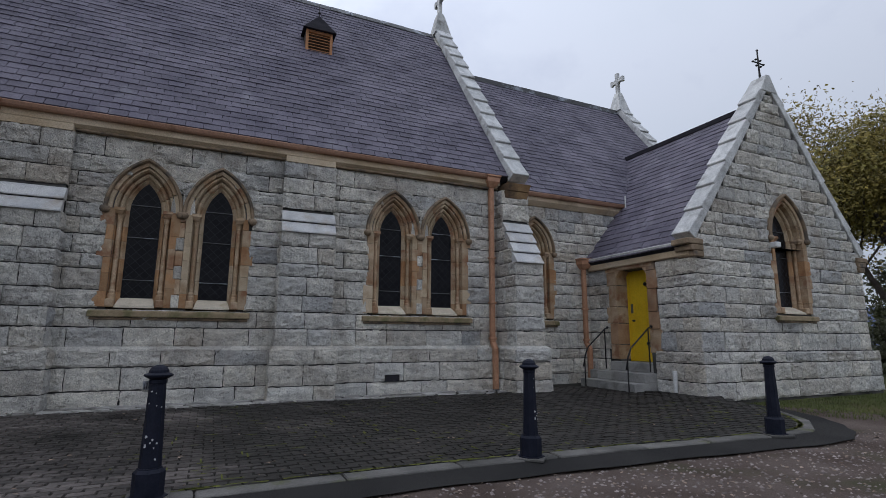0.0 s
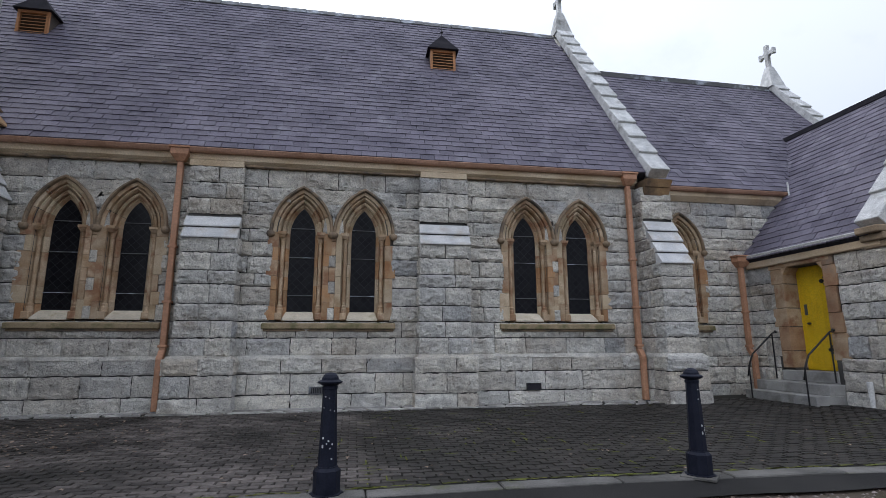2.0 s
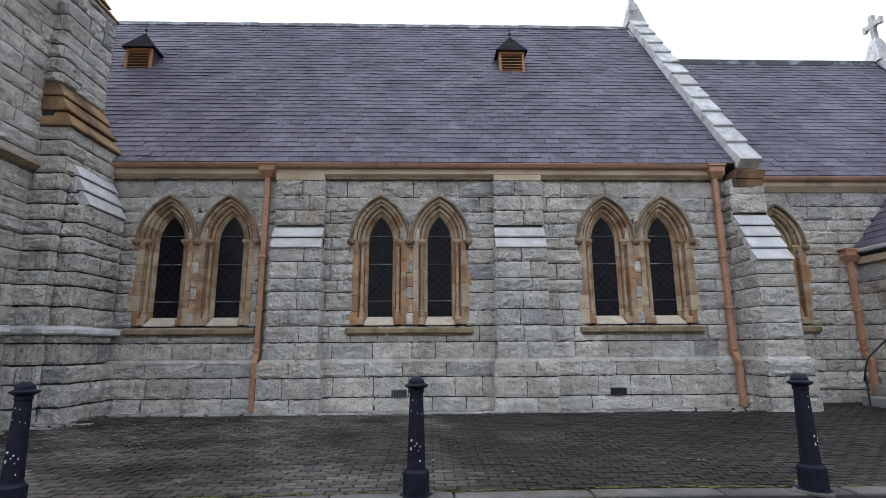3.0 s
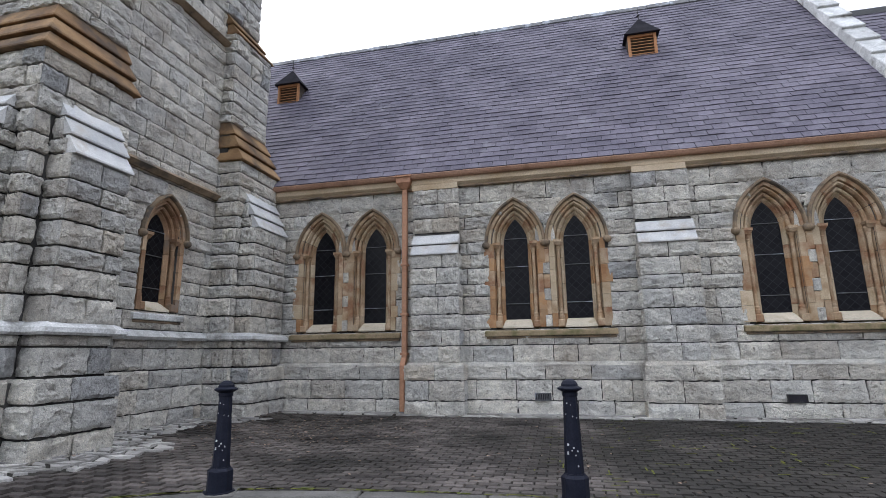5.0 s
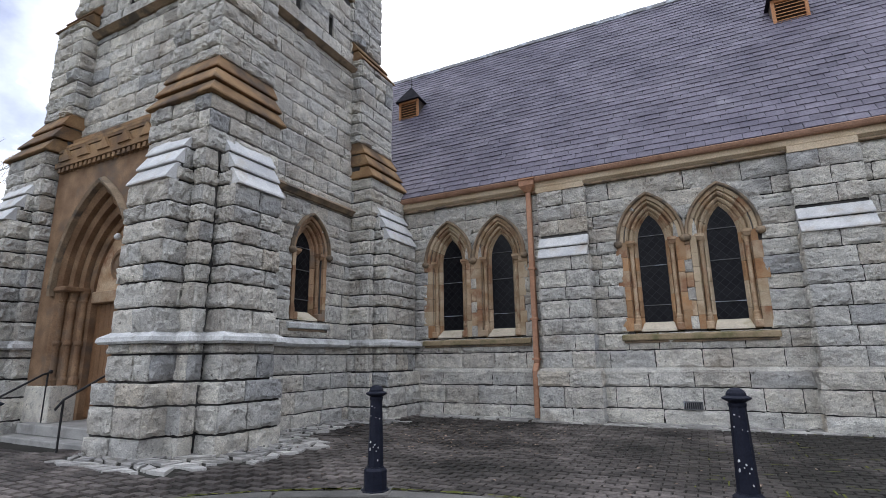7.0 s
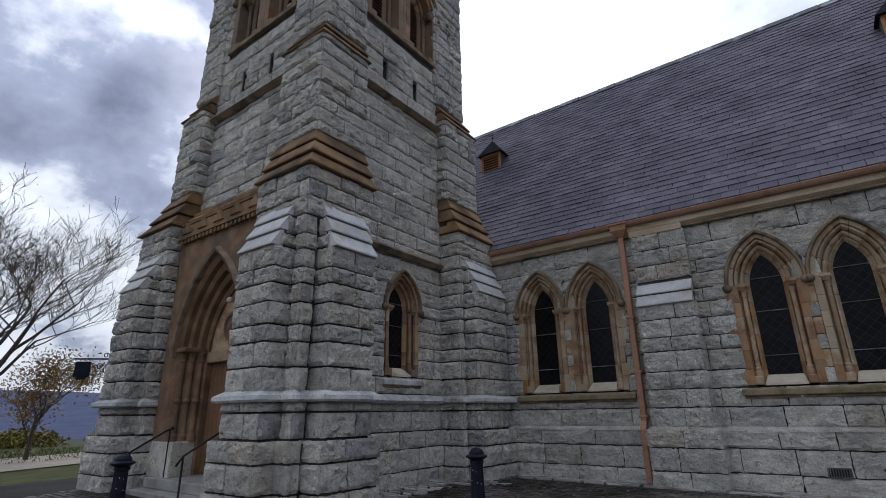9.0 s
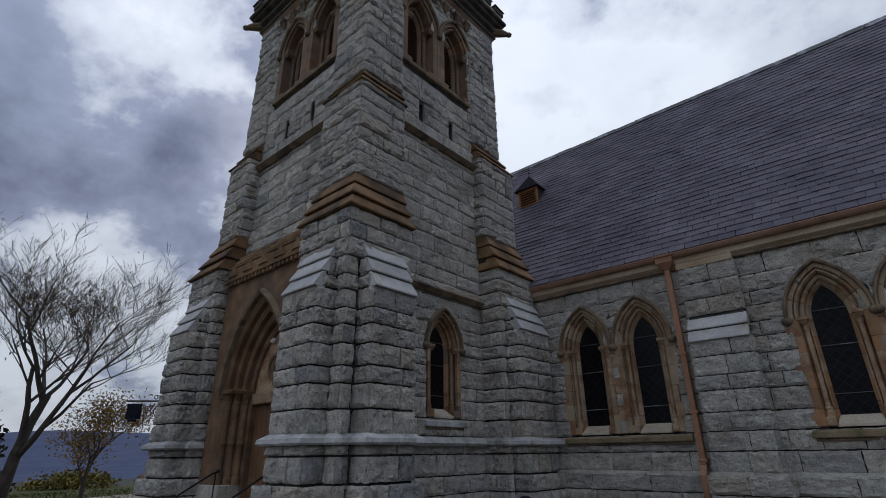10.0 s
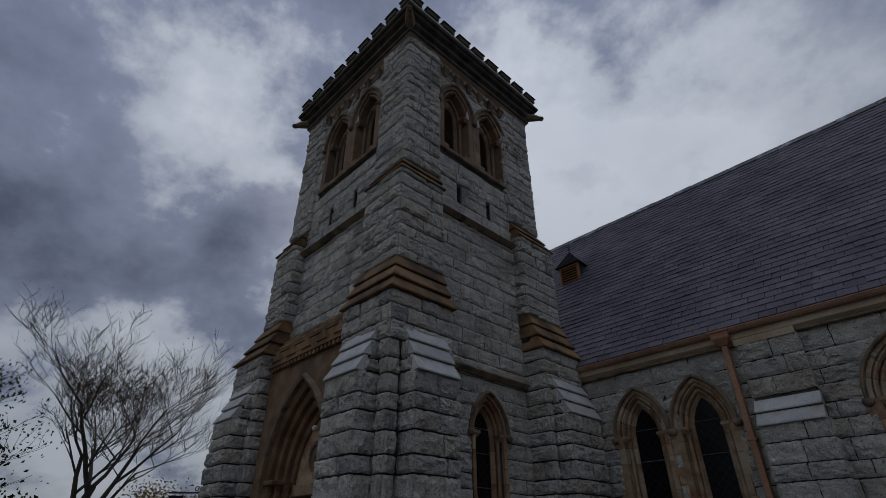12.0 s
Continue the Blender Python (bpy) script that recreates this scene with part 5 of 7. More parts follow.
hb = [arch_hole(TCX + q - S0, 0.70, 1.06, 11.98, 12.0) for q in BELL] + [flat_hole(TCX - S0 - 1.38, TCX - S0 + 1.38, 10.3, 12.0)]
hs = [flat_hole(TCX - S0 - 0.63, TCX - S0 - 0.47, 8.86, 9.42), flat_hole(TCX - S0 + 0.47, TCX - S0 + 0.63, 8.86, 9.42)]
clad(wall_ts, (S0, SWY), (EWX, SWY), 5.9, PTOP, 83, hb + hs + [flat_hole(-1, 0.70, 0, 20), flat_hole(-9.0 - S0, 9, 0, 20)], long=(0.45, 0.95))
bm = boxes((TX0 + 0.7, TX0 + 1.2, SWY + 0.6, TY1 - 0.5, -0.2, PTOP), (TX0 + 1.2, EWX - 0.6, TY1 - 1.0, TY1 - 0.5, -0.2, PTOP), (TX0 + 1.2, EWX - 0.6, SWY + 0.6, TY1 - 1.0, PTOP - 0.3, PTOP), (TX0 + 1.2, EWX - 0.6, SWY + 0.6, TY1 - 1.0, 6.0, 6.2))
structure("wall_tower_far", bm, GRANITE, "plain granite far walls of the tower", "wall")


def corner_rect(cx, cy, sx, sy, stage, out=0.0):
    """Plan of a corner pier at one of its three stages, its outer faces moved out if asked."""
    xo, yo = cx - sx * (SET_X[sx][stage] - out), cy - sy * (SET_Y[sy][stage] - out)
    xi, yi = cx - sx * PIER[stage], cy - sy * PIER[stage]
    return (min(xo, xi), max(xo, xi), min(yo, yi), max(yo, yi))


def faces_of(r):
    x0, x1, y0, y1 = r
    return {"s": ((x0, y0), (x1, y0)), "e": ((x1, y0), (x1, y1)), "n": ((x1, y1), (x0, y1)), "w": ((x0, y1), (x0, y0))}


def tower_pier(cx, cy, sx, sy, show, seed, label):
    r1, r2, r3 = (corner_rect(cx, cy, sx, sy, k) for k in range(3))
    bm = bmesh.new()
    box(bm, *r1, -0.2, 5.6); box(bm, *r2, 5.6, 8.74); box(bm, *r3, 8.74, PTOP)
    box(bm, *grow(r1, 0.11), -0.2, 1.06)
    # the two angle buttresses of this corner
    b = []
    ya, yb = sorted((cy - sy * (0.30 if sy < 0 else 0.06), cy - sy * 1.22))
    xa, xb = sorted((cx, cx + sx * 0.35))
    b.append(("x", (xa, xb, ya, yb)))
    xa2, xb2 = sorted((cx - sx * 0.30, cx - sx * 1.22))
    ya2, yb2 = sorted((cy, cy + sy * 0.35))
    b.append(("y", (xa2, xb2, ya2, yb2)))
    if cy > 8:
        b = b[:1]
    for ax, r in b:
        box(bm, *r, -0.2, 4.10)
        box(bm, *grow(r, 0.11), -0.2, 1.06)
        core = list(rect(r, 4.10))
        if ax == "x":
            hexa(bm, [(r[0], r[2], 4.05), (r[1], r[2], 4.05), (r[1], r[3], 4.05), (r[0], r[3], 4.05)], [(cx - sx * .1, r[2], 5.0), (cx, r[2], 5.0), (cx, r[3], 5.0), (cx - sx * .1, r[3], 5.0)] if sx > 0 else [(cx, r[2], 5.0), (cx + .1, r[2], 5.0), (cx + .1, r[3], 5.0), (cx, r[3], 5.0)])
        else:
            hexa(bm, [(r[0], r[2], 4.05), (r[1], r[2], 4.05), (r[1], r[3], 4.05), (r[0], r[3], 4.05)], [(r[0], cy, 5.0), (r[1], cy, 5.0), (r[1], cy - sy * .1, 5.0), (r[0], cy - sy * .1, 5.0)])
    p = structure("tower_pier", bm, MORTAR, label, "pier")
    k = seed
    for f in show:
        k += 1
        (p0, p1) = faces_of(r1)[f]
        L = (Vector(p1) - Vector(p0)).length
        hole = []
        for ax, r in b:
            if (ax == "x") == (f in "ew") and ((f == "e") == (sx > 0) if ax == "x" else (f == "s")):
                q0, q1 = faces_of(r)[f]
                s0 = (Vector(q0) - Vector(p0)).length if ax == "x" else abs(q0[0] - p0[0])
                s0 = abs((q0[1] - p0[1]) if ax == "x" else (q0[0] - p0[0]))
                s1 = abs((q1[1] - p0[1]) if ax == "x" else (q1[0] - p0[0]))
                hole = [flat_hole(min(s0, s1) - 0.10, max(s0, s1) + 0.10, 0, 4.75)]
        clad(p, p0, p1, 1.79, 5.58, k * 7, hole, joint=0.028, depth=0.10, long=(0.32, 0.8))
        clad(p, p0, p1, 1.12, 1.66, k * 7 + 1, hole, joint=0.028, long=(0.32, 0.8), depth=0.10)
        clad(p, *faces_of(r2)[f], 6.48, 8.72, k * 7 + 2, joint=0.028, depth=0.10, long=(0.42, 0.9))
        clad(p, *faces_of(r3)[f], 9.22, PTOP, k * 7 + 3, joint=0.028, depth=0.10, long=(0.42, 0.85))
        g0, g1 = faces_of(grow(r1, 0.11))[f]
        clad(p, g0, g1, 0.0, 1.12, k * 7 + 4, hole, joint=0.028, long=(0.4, 0.8), depth=0.07)
    for ax, r in b:
        for f in "senw":
            if f not in show and not (ax == "x" and f in "sn") and not (ax == "y" and f in "ew"):
                continue
            k += 1
            (p0, p1) = faces_of(r)[f]
            narrow = (Vector(p1) - Vector(p0)).length < 0.5
            long = (0.3, 0.5) if narrow else (0.36, 0.75)
            clad(p, p0, p1, 1.79, 4.10, k * 7, joint=0.028, depth=0.10, long=long)
            clad(p, p0, p1, 1.12, 1.66, k * 7 + 1, joint=0.028, long=long, depth=0.10)
            if narrow:
                home = Vector((cx - sx * 0.6, cy - sy * 0.6))
                width = (Vector(p1) - Vector(p0)).length
                reach = lambda z: max(0.0, 0.35 * (4.98 - z) / 0.9 - 0.02)
                if (Vector(p0) - home).length < (Vector(p1) - home).length:
                    clad(p, p0, p1, 4.10, 4.86, k * 7 + 5, joint=0.028, depth=0.10, long=long, ends=(0, 0), top=lambda z: (0, reach(z)))
                else:
                    clad(p, p0, p1, 4.10, 4.86, k * 7 + 5, joint=0.028, depth=0.10, long=long, ends=(0, 0), top=lambda z: (width - reach(z), width))
            clad(p, *faces_of(grow(r, 0.11))[f], 0.0, 1.12, k * 7 + 2, joint=0.028, depth=0.10, long=(0.45, 0.85))
        if ax == "x":
            weathering(p, r[2], r[3], cx + sx * 0.38, cx, 4.12, 5.0, 3, DRESSED, axis="x")
        else:
            weathering(p, r[0], r[1], cy + sy * 0.38, cy, 4.12, 5.0, 3, DRESSED)
    # pale string round the foot of the pier
    for r in [r1] + [q for _, q in b]:
        bm = bmesh.new()
        e = 0.13 if r is r1 else 0.165
        frustum(bm, grow(r, e - 0.03), 1.65, grow(r, e), 1.68)
        frustum(bm, grow(r, e), 1.682, grow(r, e - 0.01), 1.74)
        frustum(bm, grow(r, e - 0.01), 1.742, grow(r, 0.03), 1.82)
        part("string_course", bm, COPING, p, "pale weathered string course")
    # stepped sandstone caps
    for za, zb, ra, rb, n, ov in ((5.58, 6.52, corner_rect(cx, cy, sx, sy, 0, 0.02), r2, 3, 0.10), (8.70, 9.24, corner_rect(cx, cy, sx, sy, 1, 0.02), r3, 2, 0.07)):
        for i in range(n):
            f0, f1 = i / n, (i + 1) / n
            lo = tuple(a + (c - a) * f0 for a, c in zip(ra, rb))
            hi = tuple(a + (c - a) * f1 for a, c in zip(ra, rb))
            bm = bmesh.new()
            z0, z1 = za + (zb - za) * f0, za + (zb - za) * f1
            e = ov * (1 - 0.25 * i)
            frustum(bm, grow(lo, e), z0, grow(lo, e), z0 + 0.03)
            frustum(bm, grow(lo, e - 0.002), z0 + 0.03, grow(hi, 0.02), z1 - 0.022)
            frustum(bm, grow(hi, -0.03), z1 - 0.03, grow(hi, -0.03), z1 + 0.004)
            part("cap_stone", bevel(bm, 0.006), CAPSTONE, p, "brown sandstone weathering course")
    return p


tower_pier(TX1, TY0, 1, -1, "se", 100, "granite corner pier with two stepped angle buttresses")
tower_pier(TX1, TY1, 1, 1, "se", 200, "granite corner pier of the tower beside the nave")
tower_pier(TX0, TY0, -1, -1, "sew", 300, "granite corner pier of the tower beyond the portal")
tower_pier(TX0, TY1, -1, 1, "", 400, "plain granite corner pier of the tower")

# bands on the tower walls
bm = bmesh.new()
for z, e in ((4.68, 0.19), (8.36, 0.21)):
    hexa(bm, [(EWX, 4.55, z), (EWX + .10, 4.55, z), (EWX + .10, 7.6, z), (EWX, 7.6, z)], [(EWX, 4.55, z + .08), (EWX + e, 4.55, z + .08), (EWX + e, 7.6, z + .08), (EWX, 7.6, z + .08)])
    hexa(bm, [(EWX, 4.55, z + .082), (EWX + e, 4.55, z + .082), (EWX + e, 7.6, z + .082), (EWX, 7.6, z + .082)], [(EWX, 4.55, z + .22), (EWX + .01, 4.55, z + .22), (EWX + .01, 7.6, z + .22), (EWX, 7.6, z + .22)])
structure("band_tower_east", bm, HOOD, "dark weathered stone bands on the tower side", "moulding")
bm = bmesh.new()
for z, e in ((8.36, 0.21),):
    hexa(bm, [(-12.25, SWY, z), (-12.25, SWY - .10, z), (-9.0, SWY - .10, z), (-9.0, SWY, z)], [(-12.25, SWY, z + .08), (-12.25, SWY - e, z + .08), (-9.0, SWY - e, z + .08), (-9.0, SWY, z + .08)])
    hexa(bm, [(-12.25, SWY, z + .082), (-12.25, SWY - e, z + .082), (-9.0, SWY - e, z + .082), (-9.0, SWY, z + .082)], [(-12.25, SWY, z + .22), (-12.25, SWY - .01, z + .22), (-9.0, SWY - .01, z + .22), (-9.0, SWY, z + .22)])
structure("band_tower_south", bm, HOOD, "dark weathered stone band above the portal", "moulding")
bm = bmesh.new()
frustum(bm, (EWX - .1, EWX + .15, 4.5, 7.7), 1.65, (EWX - .1, EWX + .19, 4.5, 7.7), 1.70)
frustum(bm, (EWX - .1, EWX + .19, 4.5, 7.7), 1.702, (EWX - .1, EWX + .06, 4.5, 7.7), 1.82)
structure("string_tower_east", bm, COPING, "pale string course along the tower side", "moulding")
bm = boxes((EWX, EWX + 0.10, 4.5, 7.7, -0.2, 1.06))
pl = structure("plinth_tower", bm, MORTAR, "granite plinth of the tower side", "plinth")
clad(pl, (EWX + 0.10, 4.5), (EWX + 0.10, 7.7), 0.0, 1.12, 91, long=(0.5, 0.9))

# tower windows
w6 = single_window("window_6", 0.24, 3.58, 2.34, 0.46, 0.88, 0.61, sand=SANDR, tones=(SANDR, SANDR, SANDR, SAND), sill=COPING)
w6.matrix_world = wall_frame((EWX, 6.22), (0, 1))
tagged(w6, "single pointed window low in the tower side", "window", "", "structure")


def belfry(name, m):
    w = empty(name)
    lancet(w, BELL[0], 0.215, 12.0, 10.62, 0.50, 1.28, louvre=True, depth=0.14, sand=SANDB, edges=(0.45, 0.405), seed=31, tones=(SANDB, SANDB, SANDR, SANDB))
    lancet(w, BELL[1], 0.215, 12.0, 10.62, 0.50, 1.28, louvre=True, depth=0.14, sand=SANDB, edges=(0.405, 0.45), seed=32, tones=(SANDB, SANDB, SANDR, SANDB))
    part("mullion", bevel(boxes((-0.066, 0.066, -0.06, 0.2, 10.46, 12.2)), 0.012), SANDB, w)
    part("sill", bevel(boxes((-1.40, 1.40, -0.10, 0.35, 10.34, 10.455)), 0.012), HOOD, w, "dark stone sill course")
    w.matrix_world = m
    return tagged(w, "paired louvred belfry openings in brown sandstone", "window", "belfry openings", "structure")


belfry("window_7", wall_frame((EWX, TCY), (0, 1)))
belfry("window_8", wall_frame((TCX, SWY), (1, 0)))

# parapet
R3 = (TX0 + SET_X[-1][2], TX1 - SET_X[1][2], TY0 + SET_Y[-1][2], TY1 - SET_Y[1][2])
PB = PTOP - 0.45
PC = PTOP - 0.24
bm = bmesh.new()
frustum(bm, grow(R3, 0.005), PB + 0.36, grow(R3, 0.09), PB + 0.50)
E0, E1, S0X, S1X = TY0 + PIER[2], TY1 - PIER[2] + 0.15, TX0 + PIER[2], TX1 - PIER[2]
box(bm, EWX - 0.05, EWX + 0.065, E0, E1, PB - 0.02, PB + 0.355)
box(bm, S0X, S1X, SWY - 0.065, SWY + 0.05, PB - 0.02, PB + 0.355)
ct = structure("corbel_table", bm, SANDB, "carved sandstone corbel table under the parapet", "moulding")


def carving(name, bm, m, face, f, z, label=""):
    """Sets a carved piece, made about the origin facing -y, on the east or south frieze."""
    if face == "e":
        q = Matrix.Translation((EWX + 0.065, E0 + (E1 - E0) * f, z)) @ Matrix.Rotation(radians(90), 4, "Z")
    else:
        q = Matrix.Translation((S0X + (S1X - S0X) * f, SWY - 0.065, z))
    bmesh.ops.transform(bm, matrix=q, verts=bm.verts[:])
    part(name, bm, m, ct, label)


for face in "es":
    for i in range(6):
        bm = bmesh.new()
        frustum(bm, (-.05, .05, -.03, .02), -.20, (-.11, .11, -.13, .02), 0.0)
        box(bm, -.11, .11, -.13, .02, 0.002, .10)
        carving("corbel", bevel(bm, .015), HOOD, face, (i + .5) / 6, PB + 0.10)
        # raised discs, coloured dark for the shade of carved trefoil hollows
        bm = bmesh.new()
        for dx, dz in ((-.075, 0), (.075, 0), (0, .12)):
            t = lathe(bmesh.new(), [(.072, 0), (.072, .05)], 10)
            bmesh.ops.rotate(t, verts=t.verts[:], cent=(0, 0, 0), matrix=Matrix.Rotation(radians(90), 3, "X"))
            bmesh.ops.translate(t, verts=t.verts[:], vec=(dx, .045, dz))
            me = bpy.data.meshes.new("leafing"); t.to_mesh(me); t.free(); bm.from_mesh(me); bpy.data.meshes.remove(me)
        carving("trefoil", bm, DARKWOOD_SHADE, face, i / 6 + .004 if i else .02, PB + 0.14, "raised trefoil, a hollow's shade put into its colour")
# rolls and hollows of the cornice, each wider than the one below
bm = bmesh.new()
CORNICE = [(0.08, 0.30), (0.13, 0.34), (0.13, 0.40), (0.09, 0.43), (0.10, 0.50), (0.20, 0.56), (0.22, 0.62), (0.18, 0.66), (0.19, 0.72), (0.30, 0.78), (0.34, 0.84), (0.30, 0.87), (0.38, 0.90), (0.40, 0.95), (0.40, 1.0), (0.30, 1.10)]
for (e0, z0), (e1, z1) in zip(CORNICE, CORNICE[1:]):
    frustum(bm, grow(R3, e0), PC + z0, grow(R3, e1), PC + z1 - 0.001)
structure("tower_cornice", bm, LICHEN, "dark moulded stone cornice of the tower", "cornice")
bm = bmesh.new()
frustum(bm, grow(R3, 0.30), PC + 1.08, grow(R3, 0.30), PC + 1.28)
par = structure("parapet", bm, GRANITE, "low battlemented granite parapet of the tower", "parapet")
for face in "esnw":
    (p0, p1) = faces_of(grow(R3, 0.12))[face]
    for i in range(9):
        f = i / 8
        x, y = p0[0] + (p1[0] - p0[0]) * f, p0[1] + (p1[1] - p0[1]) * f
        if face in "nw" and i in (0, 8):
            continue
        if face == "s" and i == 8:
            continue
        bm = boxes((x - .22, x + .22, y - .22, y + .22, PC + 1.28, PC + 1.46))
        frustum(bm, (x - .26, x + .26, y - .26, y + .26), PC + 1.462, (x - .17, x + .17, y - .17, y + .17), PC + 1.56)
        part("merlon", bm, LICHEN, par, "blackened weathered merlon")
for sx, sy in ((1, 1), (1, -1), (-1, -1), (-1, 1)):
    x = (R3[1] if sx > 0 else R3[0]) + sx * 0.2
    y = (R3[3] if sy > 0 else R3[2]) + sy * 0.2
    g = empty("gargoyle")
    part("body", tube(bmesh.new(), [(x - sx * .2, y - sy * .2, PC + .62), (x + sx * .08, y + sy * .08, PC + .60), (x + sx * .20, y + sy * .20, PC + .56)], [.16, .12, .08], 8), HOOD, g)
    part("head", bevel(boxes((x + sx * .24 - .08, x + sx * .24 + .08, y + sy * .24 - .08, y + sy * .24 + .08, PC + .48, PC + .62)), .04, 2), HOOD, g)
    tagged(g, "dark carved stone waterspout at the tower corner", "gargoyle", group="waterspouts")

# ---- portal ----
portal = empty("portal")
portal.matrix_world = wall_frame((TCX, 3.40), (1, 0))
ZS, ZB = 2.72, 0.36
narrow = lambda w: 0.74 + (w - 0.78) * 0.78
shallow = lambda y: y * 0.64 if y > 0 else y
orders = [(0.78, 1.25, 0.95), (0.78, 1.25, 0.70), (0.86, 1.34, 0.64), (0.92, 1.42, 0.66), (0.92, 1.42, 0.50), (1.00, 1.52, 0.44), (1.06, 1.60, 0.46), (1.06, 1.60, 0.30), (1.14, 1.70, 0.24), (1.20, 1.78, 0.26), (1.20, 1.78, 0.10), (1.26, 1.86, 0.02), (1.32, 1.94, 0.0)]
orders = [(narrow(w), h, shallow(y)) for w, h, y in orders]
part("archivolt", sweep(bmesh.new(), orders, ZB, ZS), PORTAL, portal, "deep moulded sandstone arch orders")
bm = bmesh.new()
pts = curve_pts(narrow(1.31), 1.93, 0.0, ZB, ZS)
vs = [bm.verts.new(p) for p in pts]
outer = [bm.verts.new((-1.64 if i < len(pts) // 2 else (1.64 if i > len(pts) // 2 else 0), 0.0, min(p[2], 5.2) if i != len(pts) // 2 else 5.22)) for i, p in enumerate(pts)]
mid = len(pts) // 2
outer[mid - 1].co.z = outer[mid + 1].co.z = 5.22
for i in range(len(pts) - 1):
    bm.faces.new((vs[i], vs[i + 1], outer[i + 1], outer[i]))
part("arch_field", bm, PORTAL, portal, "mottled sandstone field round the arch")
hp = [(1.30, 1.92, 0.0), (1.31, 1.93, -0.09), (1.36, 1.99, -0.12), (1.41, 2.06, -0.03), (1.41, 2.06, 0.02)]
hp = [(narrow(w), h, y) for w, h, y in hp]
part("hood_mould", sweep(bmesh.new(), hp, ZS - 0.1, ZS), HOOD, portal, "weathered hood mould over the portal")
for s in (-1, 1):
    for k, (x, y) in enumerate(((0.825, 0.36), (0.935, 0.235), (1.045, 0.11))):
        bm = bmesh.new()
        r = 0.054
        lathe(bm, [(r * 1.6, 0), (r * 1.6, .1), (r, .16), (r, .70), (r * 1.4, .73), (r * 1.4, .77), (r, .80), (r, 1.50), (r * 1.3, 1.53), (r * 1.1, 1.56), (r * 1.7, 1.68), (r * 1.7, 1.72)], 12, s * x, y, 1.0)
        part("column", bm, PORTAL, portal, smooth=False)
    part("impost", bevel(boxes(tuple(sorted((s * 0.76, s * 1.19))) + (-0.03, 0.43, ZS - 0.02, ZS + 0.07)), .02), PORTAL, portal)
    part("column_plinth", bevel(boxes(tuple(sorted((s * 0.78, s * 1.64))) + (-0.02, 0.43, 0.36, 1.0)), .015), GRANITE, portal, "grey granite column plinth")
part("lintel", bevel(boxes((-0.76, 0.76, 0.44, 0.64, 2.50, 2.72)), .015), SAND, portal, "pale sandstone lintel")
part("tympanum", arch_fill(0.76, 1.26, 0.50, 2.70, ZS), SAND, portal, "carved sandstone tympanum")
bm = lathe(bmesh.new(), [(.30, 0), (.30, .04), (.22, .06), (.20, .03), (.08, .05), (.03, .08)], 16)
bmesh.ops.rotate(bm, verts=bm.verts[:], cent=(0, 0, 0), matrix=Matrix.Rotation(radians(90), 3, "X"))
bmesh.ops.translate(bm, verts=bm.verts[:], vec=(0, 0.50, 3.2))
part("rosette", bm, PORTAL, portal, "carved round ornament")
for s in (-1, 1):
    dl = part("door_leaf", boxes(tuple(sorted((s * 0.01, s * 0.75))) + (0.58, 0.64, 0.40, 2.50)), OAK, portal, "brown timber door leaf")
    for k in range(5):
        x = s * (0.09 + k * 0.15)
        part("plank", bevel(boxes((x - 0.07, x + 0.07, 0.565, 0.579, 0.42, 2.48)), .006), OAK, dl)
part("cornice", boxes((-1.64, 1.64, -0.10, 0.25, 5.20, 5.30), (-1.64, 1.64, -0.05, 0.25, 5.302, 5.52)), CAPSTONE, portal, "brown sandstone cornice")
for i in range(21):
    x = -1.50 + i * 0.15
    part("dentil", boxes((x - .045, x + .045, -0.085, 0.0, 5.10, 5.19)), CAPSTONE, portal)
for i in range(5):
    x = -1.28 + i * 0.64
    bm = bmesh.new()
    hexa(bm, [(x - .19, -.13, 5.30), (x + .19, -.13, 5.30), (x, -.13, 5.54)], [(x - .19, .2, 5.30), (x + .19, .2, 5.30), (x, .2, 5.54)])
    part("gablet", bm, CAPSTONE, portal)
for i in range(3):
    z0, z1 = 5.54 + i * 0.16, 5.54 + (i + 1) * 0.16
    y0, y1 = -0.02 + i * 0.11, -0.02 + (i + 1) * 0.11
    bm = bmesh.new()
    q = [(y0 - .04, z0), (y0 - .04, z0 + .06), (y1, z1 + .01), (0.32, z1 + .01), (0.32, z0)]
    hexa(bm, [(-1.64, y, z) for y, z in q], [(1.64, y, z) for y, z in q])
    part("weathering_course", bm, CAPSTONE, portal)
bm = lathe(bmesh.new(), [(.02, 0), (.06, .02), (.07, .07), (.03, .12)], 10, 0.10, 0.30, 3.62)
part("lamp", bm, WHITE, portal, "small white lamp under the arch", smooth=True)
tagged(portal, "deep arched sandstone portal with brown doors", "portal")

# steps of the portal
st = empty("portal_steps")
part("step", bevel(boxes((-12.0, -9.1, 2.95, 3.75, -0.1, 0.20)), .015), KERBL, st)
part("step", bevel(boxes((-11.9, -9.25, 3.20, 4.40, 0.20, 0.38)), .015), KERBL, st)
tagged(st, "two worn granite steps before the portal", "steps")


def handrail(pts, posts, label):
    h = empty("handrail")
    part("rail", tube(bmesh.new(), pts, 0.019, 8), IRON, h, smooth=True)
    for x, y, z0, z1 in posts:
        part("post", tube(bmesh.new(), [(x, y, z0), (x, y, z1)], 0.016, 8), IRON, h)
    end = pts[-1]
    part("finial", lathe(bmesh.new(), [(.01, -.035), (.035, -.015), (.035, .015), (.01, .035)], 10, end[0], end[1], end[2] + .01), IRON, h, smooth=True)
    return tagged(h, label, "handrail", group="iron handrails")


